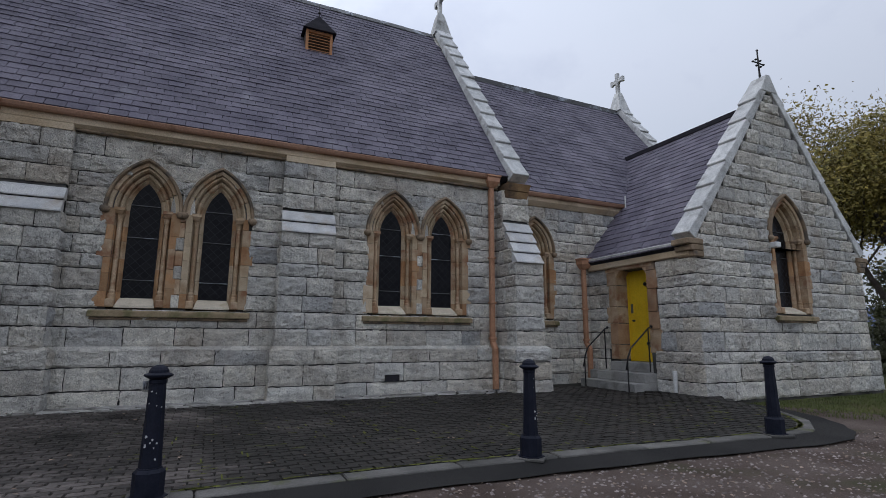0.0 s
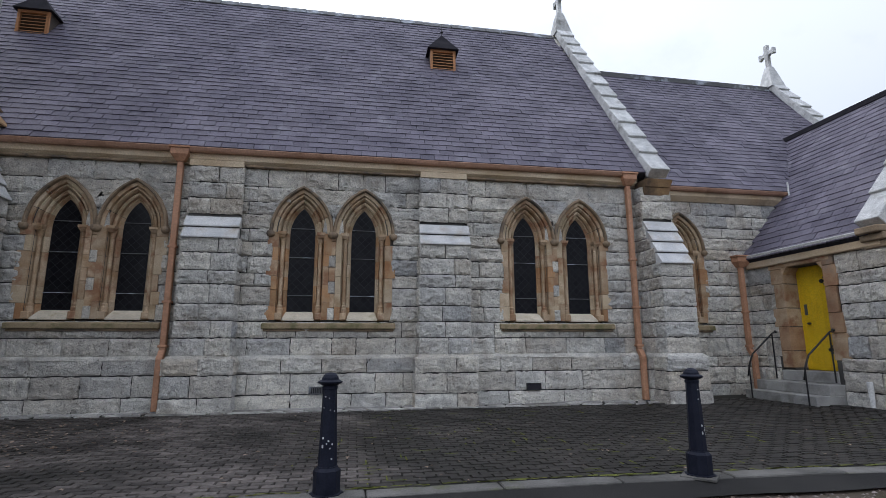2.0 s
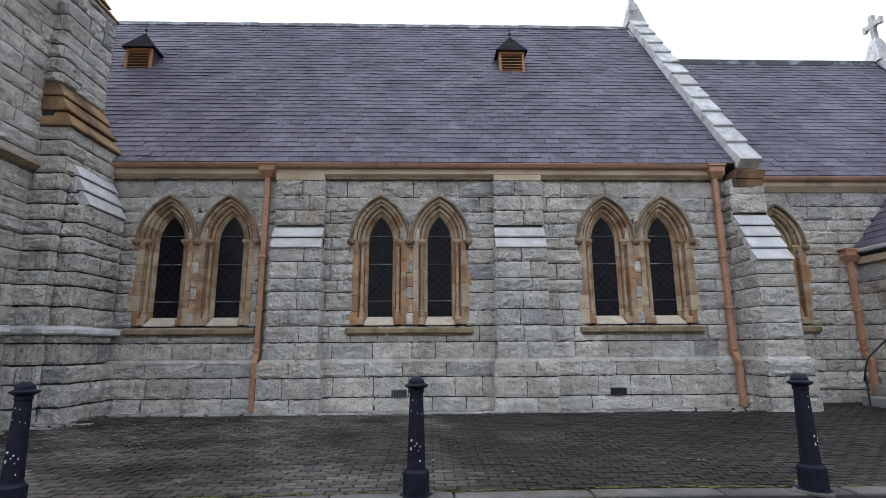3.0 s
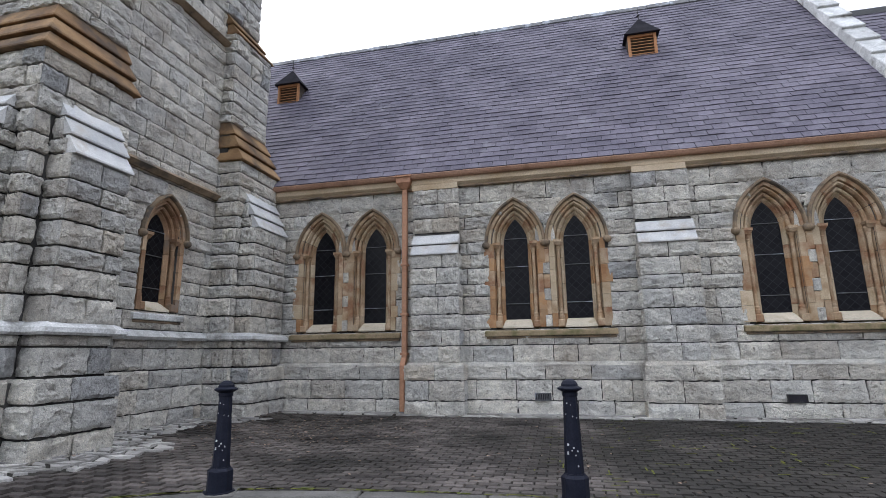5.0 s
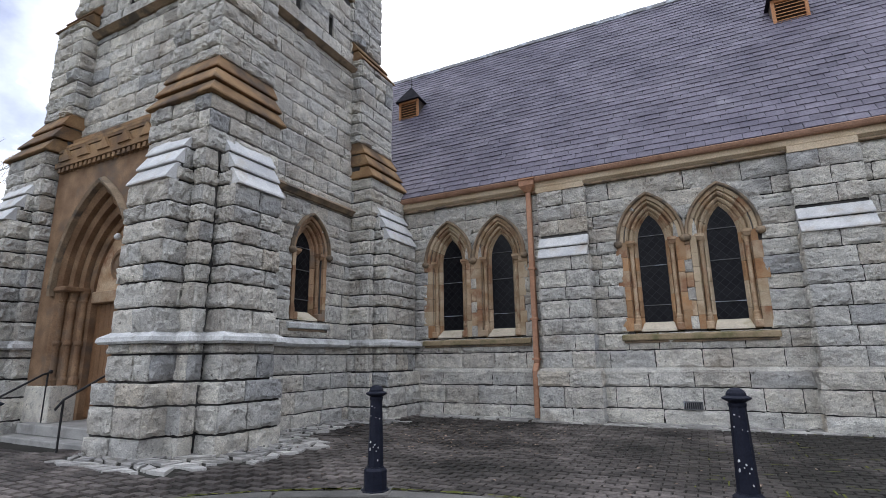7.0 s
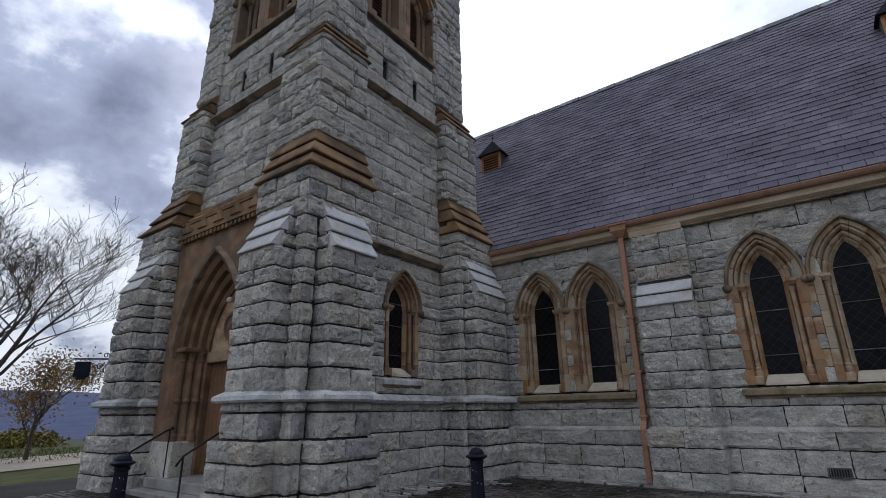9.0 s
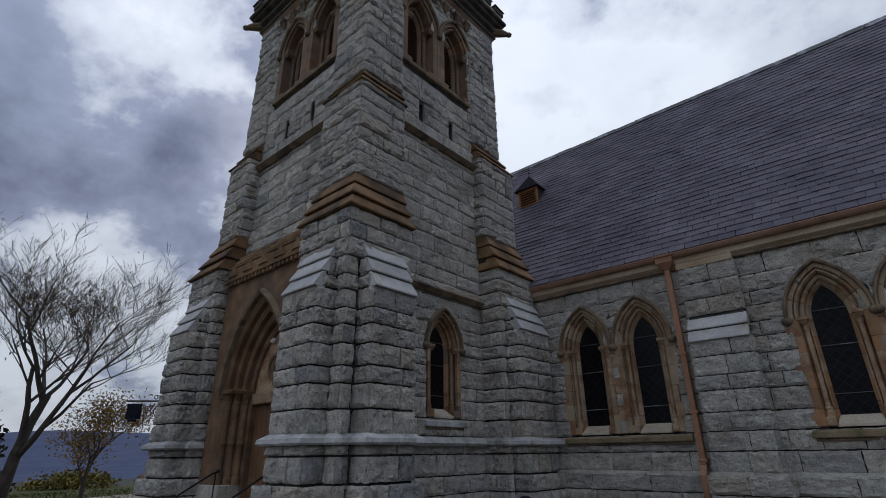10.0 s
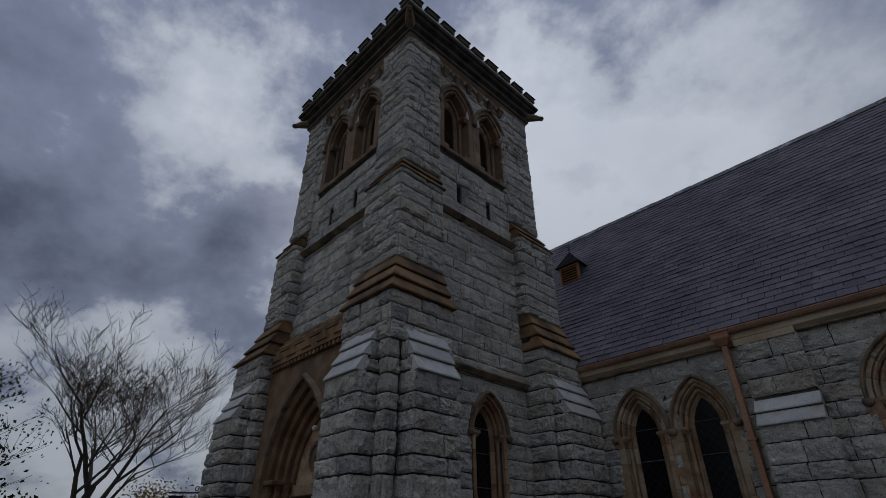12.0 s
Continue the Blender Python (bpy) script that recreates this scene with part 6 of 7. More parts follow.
for x in (-9.6, -11.5):
    handrail([(x, 2.62, 0.72), (x, 2.72, 0.86), (x, 3.30, 1.20), (x, 3.42, 1.24)], [(x, 2.72, 0.05, 0.86), (x, 3.38, 0.38, 1.23)], "black iron handrail beside the portal steps")

# bracket sign on the far pier
sg = empty("bracket_sign", Matrix.Translation((TX0 - 0.36, 3.30, 0)) @ Matrix.Rotation(radians(48), 4, "Z"))
BX, BY, BZ = 0.0, 0.0, 2.62
part("arm", tube(bmesh.new(), [(BX + .05, BY, BZ + .12), (BX - .95, BY, BZ + .12)], 0.018, 8), IRON, sg)
part("wall_plate", boxes((BX + .0, BX + .05, BY - .03, BY + .03, BZ - .45, BZ + .3)), IRON, sg)
for cx, cz, r in ((-.22, -.12, .15), (-.13, .22, .08), (-.10, -.33, .08), (-.32, .20, .06), (-.42, -.05, .07)):
    pts = [(BX + cx + r * math.cos(a) * (1 - a / 12), BY, BZ + cz + r * math.sin(a) * (1 - a / 12)) for a in np.linspace(0, 7.5, 22)]
    part("scroll", tube(bmesh.new(), pts, 0.011, 6), IRON, sg)
bm = boxes((BX - .92, BX - .60, BY - .02, BY + .02, BZ - .28, BZ + .06), (BX - .86, BX - .66, BY - .02, BY + .02, BZ - .34, BZ - .282))
part("board", bevel(bm, .01), BOLLARD, sg, "small dark shaped board")
tagged(sg, "black wrought iron bracket with a hanging board", "sign")

# ---- porch door, steps, rails ----
door = empty("door_1")
XD = PX + 0.34
leaf = part("leaf", boxes((XD, XD + .06, DOOR_Y0, DOOR_Y1, DOOR_Z0, DOOR_Z1)), YELLOW, door, "yellow boarded door leaf")
for k in range(7):
    y = DOOR_Y0 + 0.076 + k * 0.151
    part("board", bevel(boxes((XD - .014, XD - .001, y - .072, y + .072, DOOR_Z0 + .01, DOOR_Z1 - .01)), .006), YELLOW, leaf)
part("kick_rail", bevel(boxes((XD - .02, XD - .0145, DOOR_Y0 + .02, DOOR_Y1 - .02, DOOR_Z0 + .01, DOOR_Z0 + .09)), .002), YELLOW, leaf)
for z in (1.22, 2.74):
    bm = boxes((XD - .028, XD - .016, DOOR_Y0, DOOR_Y0 + .42, z - .03, z + .03))
    for dy, dz in ((.30, .07), (.30, -.07), (.20, .06), (.20, -.06), (.40, 0)):
        lathe(bm, [(.01, -.05), (.05, -.02), (.05, .02), (.01, .05)], 8, XD - .022, DOOR_Y0 + dy, z + dz)
    part("hinge", bm, IRON, door, "black scrolled iron strap hinge")
part("lock_plate", bevel(boxes((XD - .026, XD - .0145, DOOR_Y1 - .20, DOOR_Y1 - .12, 2.0, 2.25)), .004), LEAD, door, "grey metal lock plate")
bm = lathe(bmesh.new(), [(.02, 0), (.05, .02), (.03, .05)], 10, XD - .04, DOOR_Y1 - .22, 1.78)
part("handle", bm, IRON, door, "black ring handle")
for y0, y1 in ((DOOR_Y0 - .26, DOOR_Y0), (DOOR_Y1, DOOR_Y1 + .28)):
    rq = random.Random(int(y0 * 10))
    z = 1.0 if y0 < 8 else 0.8
    while z < 3.2:
        h = min(rq.uniform(.35, .6), 3.22 - z)
        if h < .05: break
        e = rq.choice((0, .06, .1))
        a, b = (y0 - e, y1 + .006) if y0 < 8 else (y0 - .006, y1 + e)
        part("jamb_block", bevel(boxes((PX - .06, PX + .42, a, b, z + .004, z + h - .004)), .012), SANDR if rq.random() < .6 else SAND, door, "brown stained sandstone jamb block")
        z += h
part("lintel", bevel(boxes((PX - .062, PX + .42, DOOR_Y0 - .2, DOOR_Y1 + .22, 3.125, 3.30)), .012), SAND, door, "sandstone lintel")
for s in (0, 1):
    y0 = (DOOR_Y0, DOOR_Y1 - .14)[s]
    bm = bmesh.new()
    q = [(y0, 2.95), (y0 + .14, 2.95 if s else 3.12), (y0 + .14, 3.12), (y0, 3.12)] if s == 0 else [(y0, 3.12), (y0 + .14, 2.95), (y0 + .14, 3.13), (y0, 3.13)]
    hexa(bm, [(PX - .05, y, z) for y, z in q], [(PX + .3, y, z) for y, z in q])
    part("corbel", bm, SAND, door)
tagged(door, "yellow boarded porch door with black hinges", "door", kind="structure")

stp = empty("porch_steps")
for k, (x0, y0, y1, z0, z1) in enumerate(((PX - 0.85, 7.45, 9.35, -0.1, 0.30), (PX - 0.52, 7.45, 9.35, 0.30, 0.52), (PX - 0.16, 7.55, 8.95, 0.52, 0.755))):
    part("step", bevel(boxes((x0, PX - 0.02 if k < 2 else XD, y0, y1, z0, z1)), .012), KERBL, stp)
tagged(stp, "three worn granite steps to the porch door", "steps")
for y in (7.55, 9.05):
    handrail([(PX - .98, y, 0.62), (PX - .90, y, 0.92), (PX - .80, y, 1.12), (PX - .20, y, 1.60), (PX - .12, y, 1.62)], [(PX - .93, y, 0.1, 0.86), (PX - .22, y, 0.55, 1.58)], "black iron handrail on the porch steps")
bm = tube(bmesh.new(), [(PX - .22, 6.85, 0.62), (PX - .22, 6.85, 0.12)], [.055, .04], 10)
tagged(part("drain_spout", bm, WHITE), "short white plastic drain pipe at the porch plinth", "pipe")
lm = empty("wall_lamp")
part("housing", bevel(boxes((PW - .88, PW - .70, PY - .30, PY - .12, 3.56, 3.70)), .02), WHITE, lm)
part("arm", boxes((PW - .81, PW - .77, PY - .12, PY + .02, 3.58, 3.62)), WHITE, lm)
tagged(lm, "small white floodlight beside the porch window", "lamp")
vl = empty("valley_flashing")
part("strip", tube(bmesh.new(), [(10.70, CY - .34, 5.12), (10.72, CY - .32, 5.60)], 0.022, 6), WHITE, vl)
tagged(vl, "pale metal flashing where porch and chancel roofs meet", "flashing")

# air bricks low in the nave wall
for x in (-1.28, 3.22):
    v = empty("air_vent")
    part("frame", boxes((x - .16, x + .16, NY - .185, NY - .1, 0.40, 0.42), (x - .16, x + .16, NY - .185, NY - .1, 0.53, 0.55), (x - .16, x - .14, NY - .185, NY - .1, 0.42, 0.53), (x + .14, x + .16, NY - .185, NY - .1, 0.42, 0.53)), IRON if x > 0 else LEAD, v)
    # near-black panel in place of the grille's shaded hollow
    part("back", boxes((x - .14, x + .14, NY - .172, NY - .1, 0.42, 0.53)), DECK, v)
    for k in range(8):
        xx = x - .125 + k * .035
        if x < 0:
            part("bar", boxes((xx, xx + .014, NY - .183, NY - .173, 0.42, 0.53)), LEAD, v)
    tagged(v, "small cast grille low in the nave plinth", "vent", group="air vents")


# ---- ground ----
KERB_LINE = [(-13.5, -2.6), (-11.5, -1.6), (-9.6, -0.3), (-8.2, 0.5), (-7.1, 1.0), (-5.9, 2.1), (-5.1, 2.7), (-4.3, 3.1), (-3.2, 3.35), (-0.8, 3.48), (1.2, 3.52), (3.03, 3.48), (5.0, 3.40), (7.05, 3.25), (7.9, 3.32), (8.5, 3.65), (9.1, 4.25), (9.6, 5.1), (9.8, 6.0)]
FOOT = [(-14.0, -7.99, 3.45, 9.0), (-9.0, -7.08, 2.74, 4.55), (-9.0, -7.08, 7.58, 9.0), (-14.2, -12.1, 2.74, 4.55), (-7.4, 6.1, 9.0, 12.0), (5.8, 6.9, 8.2, 12.0), (9.3, 15.8, 6.1, 12.0), (6.0, 9.6, 9.7, 12.0)]


def near_wall(x, y):
    d = 1e9
    for x0, x1, y0, y1 in FOOT:
        d = min(d, math.hypot(max(x0 - x, 0, x - x1), max(y0 - y, 0, y - y1)))
    return d


def gz(x, y):
    """Height of the paving: it falls away from the walls."""
    return 0.14 * max(0.0, 1 - near_wall(x, y) / 3.6) ** 1.2 * smoothstep(0.0, 1.3, y - kerb_y(x))


def smooth_line(pts, n=6):
    out = []
    P = [Vector((*p, 0)) for p in pts]
    for i in range(len(P) - 1):
        a, b, c, d = P[max(i - 1, 0)], P[i], P[i + 1], P[min(i + 2, len(P) - 1)]
        for k in range(n):
            t = k / n
            out.append(0.5 * (2 * b + (c - a) * t + (2 * a - 5 * b + 4 * c - d) * t * t + (3 * b - a - 3 * c + d) * t ** 3))
    return out + [P[-1]]


KL = smooth_line(KERB_LINE)


def kerb_y(x):
    for a, b in zip(KL, KL[1:]):
        if a.x <= x <= b.x:
            return a.y + (b.y - a.y) * (x - a.x) / max(b.x - a.x, 1e-6)
    return KL[0].y if x < KL[0].x else KL[-1].y


def smoothstep(a, b, v):
    t = min(max((v - a) / (b - a), 0), 1)
    return t * t * (3 - 2 * t)


# one sheet from the camera's feet to the hills
def land(x, y):
    r = math.hypot(x, y)
    west = smoothstep(-0.2, 0.5, -x / max(r, 1e-6))
    z = -0.06
    z += 0.02 * noise.noise((x * 0.7, y * 0.7, 0)) * smoothstep(1, 4, r)
    z -= west * 22 * smoothstep(38, 150, r)
    z -= (1 - west) * 6 * smoothstep(60, 200, r)
    hill = smoothstep(700, 1900, r) * (1 - 0.35 * smoothstep(2200, 4300, r))
    z += hill * (95 + 60 * noise.noise((x / 700, y / 700, 3.3)) + 25 * noise.noise((x / 220, y / 220, 1.3)))
    return z


radii = [0.0, 0.5, 1, 1.5, 2, 2.5, 3, 3.5, 4, 4.5, 5, 6, 7, 8, 9, 10, 12, 14, 17, 20, 24, 28, 34, 40, 50, 62, 78, 96, 120, 150, 200, 280, 400, 550, 750, 950, 1150, 1350, 1600, 1900, 2300, 2800, 3500, 4400]
A = 144
V, F, MI = [], [], []
for r in radii:
    for k in range(A):
        a = 2 * math.pi * k / A
        x, y = r * math.cos(a), r * math.sin(a)
        V.append((x, y, land(x, y)))
for i in range(len(radii) - 1):
    for k in range(A):
        q = (i * A + k, (i + 1) * A + k, (i + 1) * A + (k + 1) % A, i * A + (k + 1) % A)
        a = 2 * math.pi * (k + .5) / A
        x, y = radii[i] * math.cos(a), radii[i] * math.sin(a)
        F.append(q if i else (q[0], q[1], q[2]))
        r = radii[i]
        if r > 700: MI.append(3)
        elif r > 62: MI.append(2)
        elif (x > 9.5 and y > 3.2) or r > 14: MI.append(1)
        else: MI.append(0)
me = bpy.data.meshes.new("ground")
me.from_pydata(V, [], F)
me.update()
for m in (EARTH, TURF, HILLN, HAZE_HILLS):
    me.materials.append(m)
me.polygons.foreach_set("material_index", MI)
me.polygons.foreach_set("use_smooth", [True] * len(me.polygons))
ground = tagged(new("ground", me), "leaf-strewn earth, turf and distant haze-blue wooded hills", "ground", kind="structure")

# pale drive beyond the portal
V, F = [], []
for i, t in enumerate(np.linspace(0, 1, 30)):
    x, y = -17 - 14 * t, -14 + 34 * t
    for s in (-1, 1):
        V.append((x + s * 2.4, y + s * 1.0, land(x, y) + 0.03))
    if i: F.append((2 * i - 2, 2 * i - 1, 2 * i + 1, 2 * i))
me = bpy.data.meshes.new("drive"); me.from_pydata(V, [], F); me.update()
structure("drive", me, DRIVE, "pale earth drive beyond the church", "road")
V, F = [], []
for i, t in enumerate(np.linspace(0, 1, 30)):
    x, y = -13.4 - 5.5 * t, -8 + 26 * t
    for s in (-1, 1):
        V.append((x + s * 1.5, y, land(x, y) + 0.03))
    if i: F.append((2 * i - 2, 2 * i - 1, 2 * i + 1, 2 * i))
me = bpy.data.meshes.new("path"); me.from_pydata(V, [], F); me.update()
structure("path", me, ASPHALT, "dark asphalt path beside the tower", "road")

# bed under the paving
V, F = [], []
xs = np.linspace(-13.3, 9.75, 95)
NR = 26
for i, x in enumerate(xs):
    y0, y1 = kerb_y(x), 10.2
    for j in range(NR):
        y = y0 + (y1 - y0) * j / (NR - 1)
        V.append((x, y, gz(x, y) - 0.012))
    if i:
        for j in range(NR - 1):
            a = (i - 1) * NR + j
            F.append((a, a + NR, a + NR + 1, a + 1))
me = bpy.data.meshes.new("pavement"); me.from_pydata(V, [], F); me.update()
pavement = structure("pavement", me, BED, "dark mossy brick paving in front of the church", "pavement")

# asphalt strip outside the kerb
V, F = [], []
for i, p in enumerate(KL):
    d = (KL[min(i + 1, len(KL) - 1)] - KL[max(i - 1, 0)]).normalized()
    n = Vector((d.y, -d.x, 0))
    for w, z in ((0.05, -0.02), (0.55 + 0.02 * math.sin(i * 1.3), -0.045)):
        q = p + n * w
        V.append((q.x, q.y, z + 0.012))
    if i: F.append((2 * i - 2, 2 * i - 1, 2 * i + 1, 2 * i))
me = bpy.data.meshes.new("edge_strip"); me.from_pydata(V, [], F); me.update()
structure("edge_strip", me, ASPHALT, "narrow dark asphalt strip outside the kerb", "pavement")

# kerb stones
kerb = structure("kerb", boxes((-13.4, -13.3, -2.6, -2.5, -0.2, -0.1)), KERB, "low worn concrete kerb with moss", "kerb")
rk = random.Random(12)
run, i = 0.0, 0
start = KL[0]
acc = [KL[0]]
for p in KL[1:]:
    acc.append(p)
    L = sum((b - a).length for a, b in zip(acc, acc[1:]))
    if L > 1.05 or p == KL[-1]:
        a, b = acc[0], acc[-1]
        d = (b - a).normalized(); n = Vector((d.y, -d.x, 0))
        bm = bmesh.new()
        j = rk.uniform(-.006, .006)
        q0, q1 = a + d * .008, b - d * .008
        lo = [q0 + n * .10, q1 + n * .10, q1 - n * .12, q0 - n * .12]
        hexa(bm, [(v.x, v.y, -0.15) for v in lo], [(v.x, v.y, 0.012 + j) for v in lo])
        part("kerb_stone", bevel(bm, .012), KERB, kerb)
        acc = [p]


# ---- bollards ----
def bollard():
    b = empty("bollard")
    prof = [(.155, 0), (.155, .018), (.125, .02), (.125, .215), (.108, .232), (.098, .24), (.096, .25)]
    part("base_plate", bevel(boxes((-.17, .17, -.17, .17, -.02, .010)), .006), KERB, b, "square concrete pad")
    part("base", lathe(bmesh.new(), prof, 8), BOLLARD, b)
    part("shaft", lathe(bmesh.new(), [(.088, .25), (.066, .93), (.062, .94)], 8), BOLLARD, b, "dark shaft with chipped paint")
    part("collar", lathe(bmesh.new(), [(.070, .935), (.074, .945), (.074, .965), (.064, .975)], 12), BOLLARD, b)
    part("cap", lathe(bmesh.new(), [(.066, .972), (.115, 1.0), (.118, 1.012), (.080, 1.03), (.078, 1.05), (.060, 1.075), (.030, 1.092), (.0, 1.096)], 16), BOLLARD, b, "domed cap with a rim")
    rnd = random.Random(4)
    for k in range(13):
        z = rnd.uniform(.3, .90)
        a = rnd.choice((-2.3, -1.95, -1.55, -1.2, -.9)) + rnd.uniform(-.25, .25)
        r = .0885 + (.066 - .0885) * (z - .25) / .68
        s = rnd.uniform(.004, .011)
        c = Vector((r * math.cos(a), r * math.sin(a), z))
        t = Vector((-math.sin(a), math.cos(a), 0))
        bm = bmesh.new()
        ring = [c * 1.0 + t * s * math.cos(q) * rnd.uniform(.6, 1.1) + Vector((0, 0, 1)) * s * math.sin(q) * rnd.uniform(.7, 1.5) for q in np.linspace(0, 5.4, 7)]
        n = Vector((math.cos(a), math.sin(a), 0))
        hexa(bm, [v - n * .012 for v in ring], [v + n * .0025 for v in ring])
        part("paint_chip", bm, CHIP, b, "bare white chip in the paint")
    return tagged(b, "dark blue-black cast iron bollard with chipped paint", "bollard", group="bollards along the kerb")


b0 = bollard()
spots = [(-0.80, 3.50), (-4.30, 3.16), (3.03, 3.48), (7.05, 3.25), (-7.10, 0.80), (-9.6, -0.35)]
for i, (x, y) in enumerate(spots):
    m = Matrix.Translation((x, y, 0.0 + (0.012 if i else 0.012))) @ Matrix.Rotation(0.4 * i, 4, "Z")
    if i == 0:
        b0.matrix_world = m
    else:
        copy_thing(b0, m)


# ---- trees ----
def grow_tree(rnd, base, height, spread, levels, r0, lean=(0, 0), forks=(2, 3), twig=0.006, up=0.25, first=0.3):
    """Trunk, limbs and twigs as tapered tubes; also gives the twig tips."""
    bm = bmesh.new()
    tips = []

    def limb(p, d, length, r, level):
        n = 4 if level < 2 else 3
        pts, rad = [p], [r]
        q, dd = p.copy(), d.copy()
        for k in range(n):
            dd = (dd + Vector((rnd.uniform(-1, 1), rnd.uniform(-1, 1), rnd.uniform(-.5, 1) * .8 + up)) * 0.16).normalized()
            q = q + dd * length / n
            pts.append(q.copy()); rad.append(max(r * (1 - 0.45 * (k + 1) / n), twig * .6))
        tube(bm, pts, rad, 7 if level == 0 else (5 if level < 3 else 3))
        if level >= levels:
            tips.append((pts[-1], dd)); tips.append((pts[-2], dd))
            return
        cnt = rnd.randint(*forks)
        for k in range(cnt + (1 if level > 0 else 2)):
            f = rnd.uniform(first if level == 0 else 0.25, 1.0) if k else 1.0
            i = min(int(f * n), n - 1)
            o = pts[i].lerp(pts[i + 1], f * n - i)
            a = rnd.uniform(0, 2 * math.pi)
            side = Vector((math.cos(a), math.sin(a), 0))
            nd = (dd * (1.0 if k == 0 else 0.75) + side * spread * rnd.uniform(.5, 1.1) + Vector((0, 0, up * .5))).normalized()
            limb(o, nd, length * rnd.uniform(.58, .80), max(rad[i] * rnd.uniform(.5, .68), twig), level + 1)

    limb(Vector(base), Vector((lean[0], lean[1], 1)).normalized(), height * 0.36, r0, 0)
    return bm, tips


def leaves(rnd, tips, per, size, scatter):
    V, F = [], []
    for p, d in tips:
        for k in range(per):
            c = p + Vector((rnd.gauss(0, scatter), rnd.gauss(0, scatter), rnd.gauss(0, scatter)))
            a = Vector((rnd.uniform(-1, 1), rnd.uniform(-1, 1), rnd.uniform(-1, 1))).normalized()
            b = a.orthogonal().normalized()
            s = size * rnd.uniform(.6, 1.3)
            n = len(V)
            V.extend([tuple(c - a * s), tuple(c + b * s * .55), tuple(c + a * s), tuple(c - b * s * .55 + a.cross(b) * s * .3)])
            F.append((n, n + 1, n + 2, n + 3))
    me = bpy.data.meshes.new("crown")
    me.from_pydata(V, [], F); me.update()
    return me


def tree(seed, base, height, spread, levels, r0, leafmat, per, size, scatter, label, **kw):
    rnd = random.Random(seed)
    t = empty("tree")
    bm, tips = grow_tree(rnd, base, height, spread, levels, r0, **kw)
    part("trunk", bm, BARK, t)
    if per:
        part("crown", leaves(rnd, tips, per, size, scatter), leafmat, t)
    return tagged(t, label, "tree")


tree(3, (-22.0, 2.0, -0.3), 10.7, 0.98, 6, 0.21, LEAFB, 1, 0.026, 0.10, "nearly bare spreading tree with few last leaves", lean=(.03, .03), forks=(2, 3), up=0.25, first=.2, twig=0.008)
tree(9, (-16.5, -1.6, -0.3), 6.6, 0.85, 5, 0.14, LEAFD, 2, 0.045, 0.16, "thin tree with sparse dark leaves beside the drive", forks=(2, 3), up=0.12)
tree(14, (-26.0, 5.2, -0.3), 5.2, 1.05, 5, 0.09, LEAFB, 3, 0.055, 0.26, "small tree with bronze autumn leaves beyond the tower", forks=(2, 3), up=0.2)
tree(21, (24.5, 8.6, -0.2), 13.0, 0.78, 5, 0.32, LEAFY, 42, 0.085, 0.50, "broad tree with yellowing leaves behind the porch", forks=(2, 3), up=0.12)
tree(23, (33.0, 17.0, -0.2), 12.0, 0.75, 5, 0.30, LEAFD, 14, 0.16, 0.45, "dark leafy tree behind the porch", forks=(2, 3), up=0.12)
tree(25, (29.0, 4.5, -0.2), 10.0, 0.75, 5, 0.26, LEAFB, 32, 0.09, 0.42, "yellowing tree at the edge of the churchyard", forks=(2, 3), up=0.12)


def bush(seed, base, w, h, leafmat, label):
    rnd = random.Random(seed)
    b = empty("bush")
    bm = bmesh.new()
    for k in range(9):
        a = rnd.uniform(0, 6.28)
        tube(bm, [base, (base[0] + .3 * w * math.cos(a), base[1] + .3 * w * math.sin(a), base[2] + h * .4), (base[0] + .5 * w * math.cos(a), base[1] + .5 * w * math.sin(a), base[2] + h * .85)], [.05, .03, .01], 4)
    part("stems", bm, BARK, b)
    tips = []
    for k in range(220):
        a, r, z = rnd.uniform(0, 6.28), math.sqrt(rnd.random()) * w, rnd.random()
        q = math.sqrt(max(0, 1 - z * z * .9))
        tips.append((Vector((base[0] + r * q * math.cos(a), base[1] + r * q * math.sin(a), base[2] + .1 + z * h)), Vector((0, 0, 1))))
    part("leaves", leaves(rnd, tips, 9, .11, .16), leafmat, b)
    return tagged(b, label, "bush", group="bushes along the drive")


for k, (x, y, w, h, m) in enumerate(((-38, 8, 2.4, .7, LEAFY), (-42, 1, 3.0, .8, LEAFY), (-40, 15, 2.8, .9, LEAFB), (-46, -6, 3.5, .8, LEAFD), (-24, -4.5, 1.3, 1.5, LEAFD), (-23.6, 1.0, 1.25, 2.9, LEAFD))):
    bush(50 + k, (x, y, land(x, y) - .1), w, h, m, "low rough bush at the edge of the drive")

for k, (x, y, w, h) in enumerate(((23.5, 6.4, 2.2, 5.2), (26.5, 8.2, 2.6, 5.6), (28.5, 5.0, 2.6, 4.6), (31.0, 10.5, 3.0, 6.0), (25.0, 3.2, 1.9, 2.6), (28.0, 10.8, 1.8, 5.0), (33.0, 12.4, 2.4, 5.5), (24.0, 9.1, 1.2, 2.8))):
    bush(80 + k, (x, y, -0.2), w, h, LEAFD, "tall dark shrub behind the porch")

# grass beside the drive and by the porch
rnd = random.Random(77)
V, F = [], []


def blade(x, y, z, h, w):
    a = rnd.uniform(0, 6.28)
    n = len(V)
    lx, ly = rnd.gauss(0, h * .4), rnd.gauss(0, h * .4)
    V.extend([(x - w * math.cos(a), y - w * math.sin(a), z), (x + w * math.cos(a), y + w * math.sin(a), z), (x + lx, y + ly, z + h)])
    F.append((n, n + 1, n + 2))


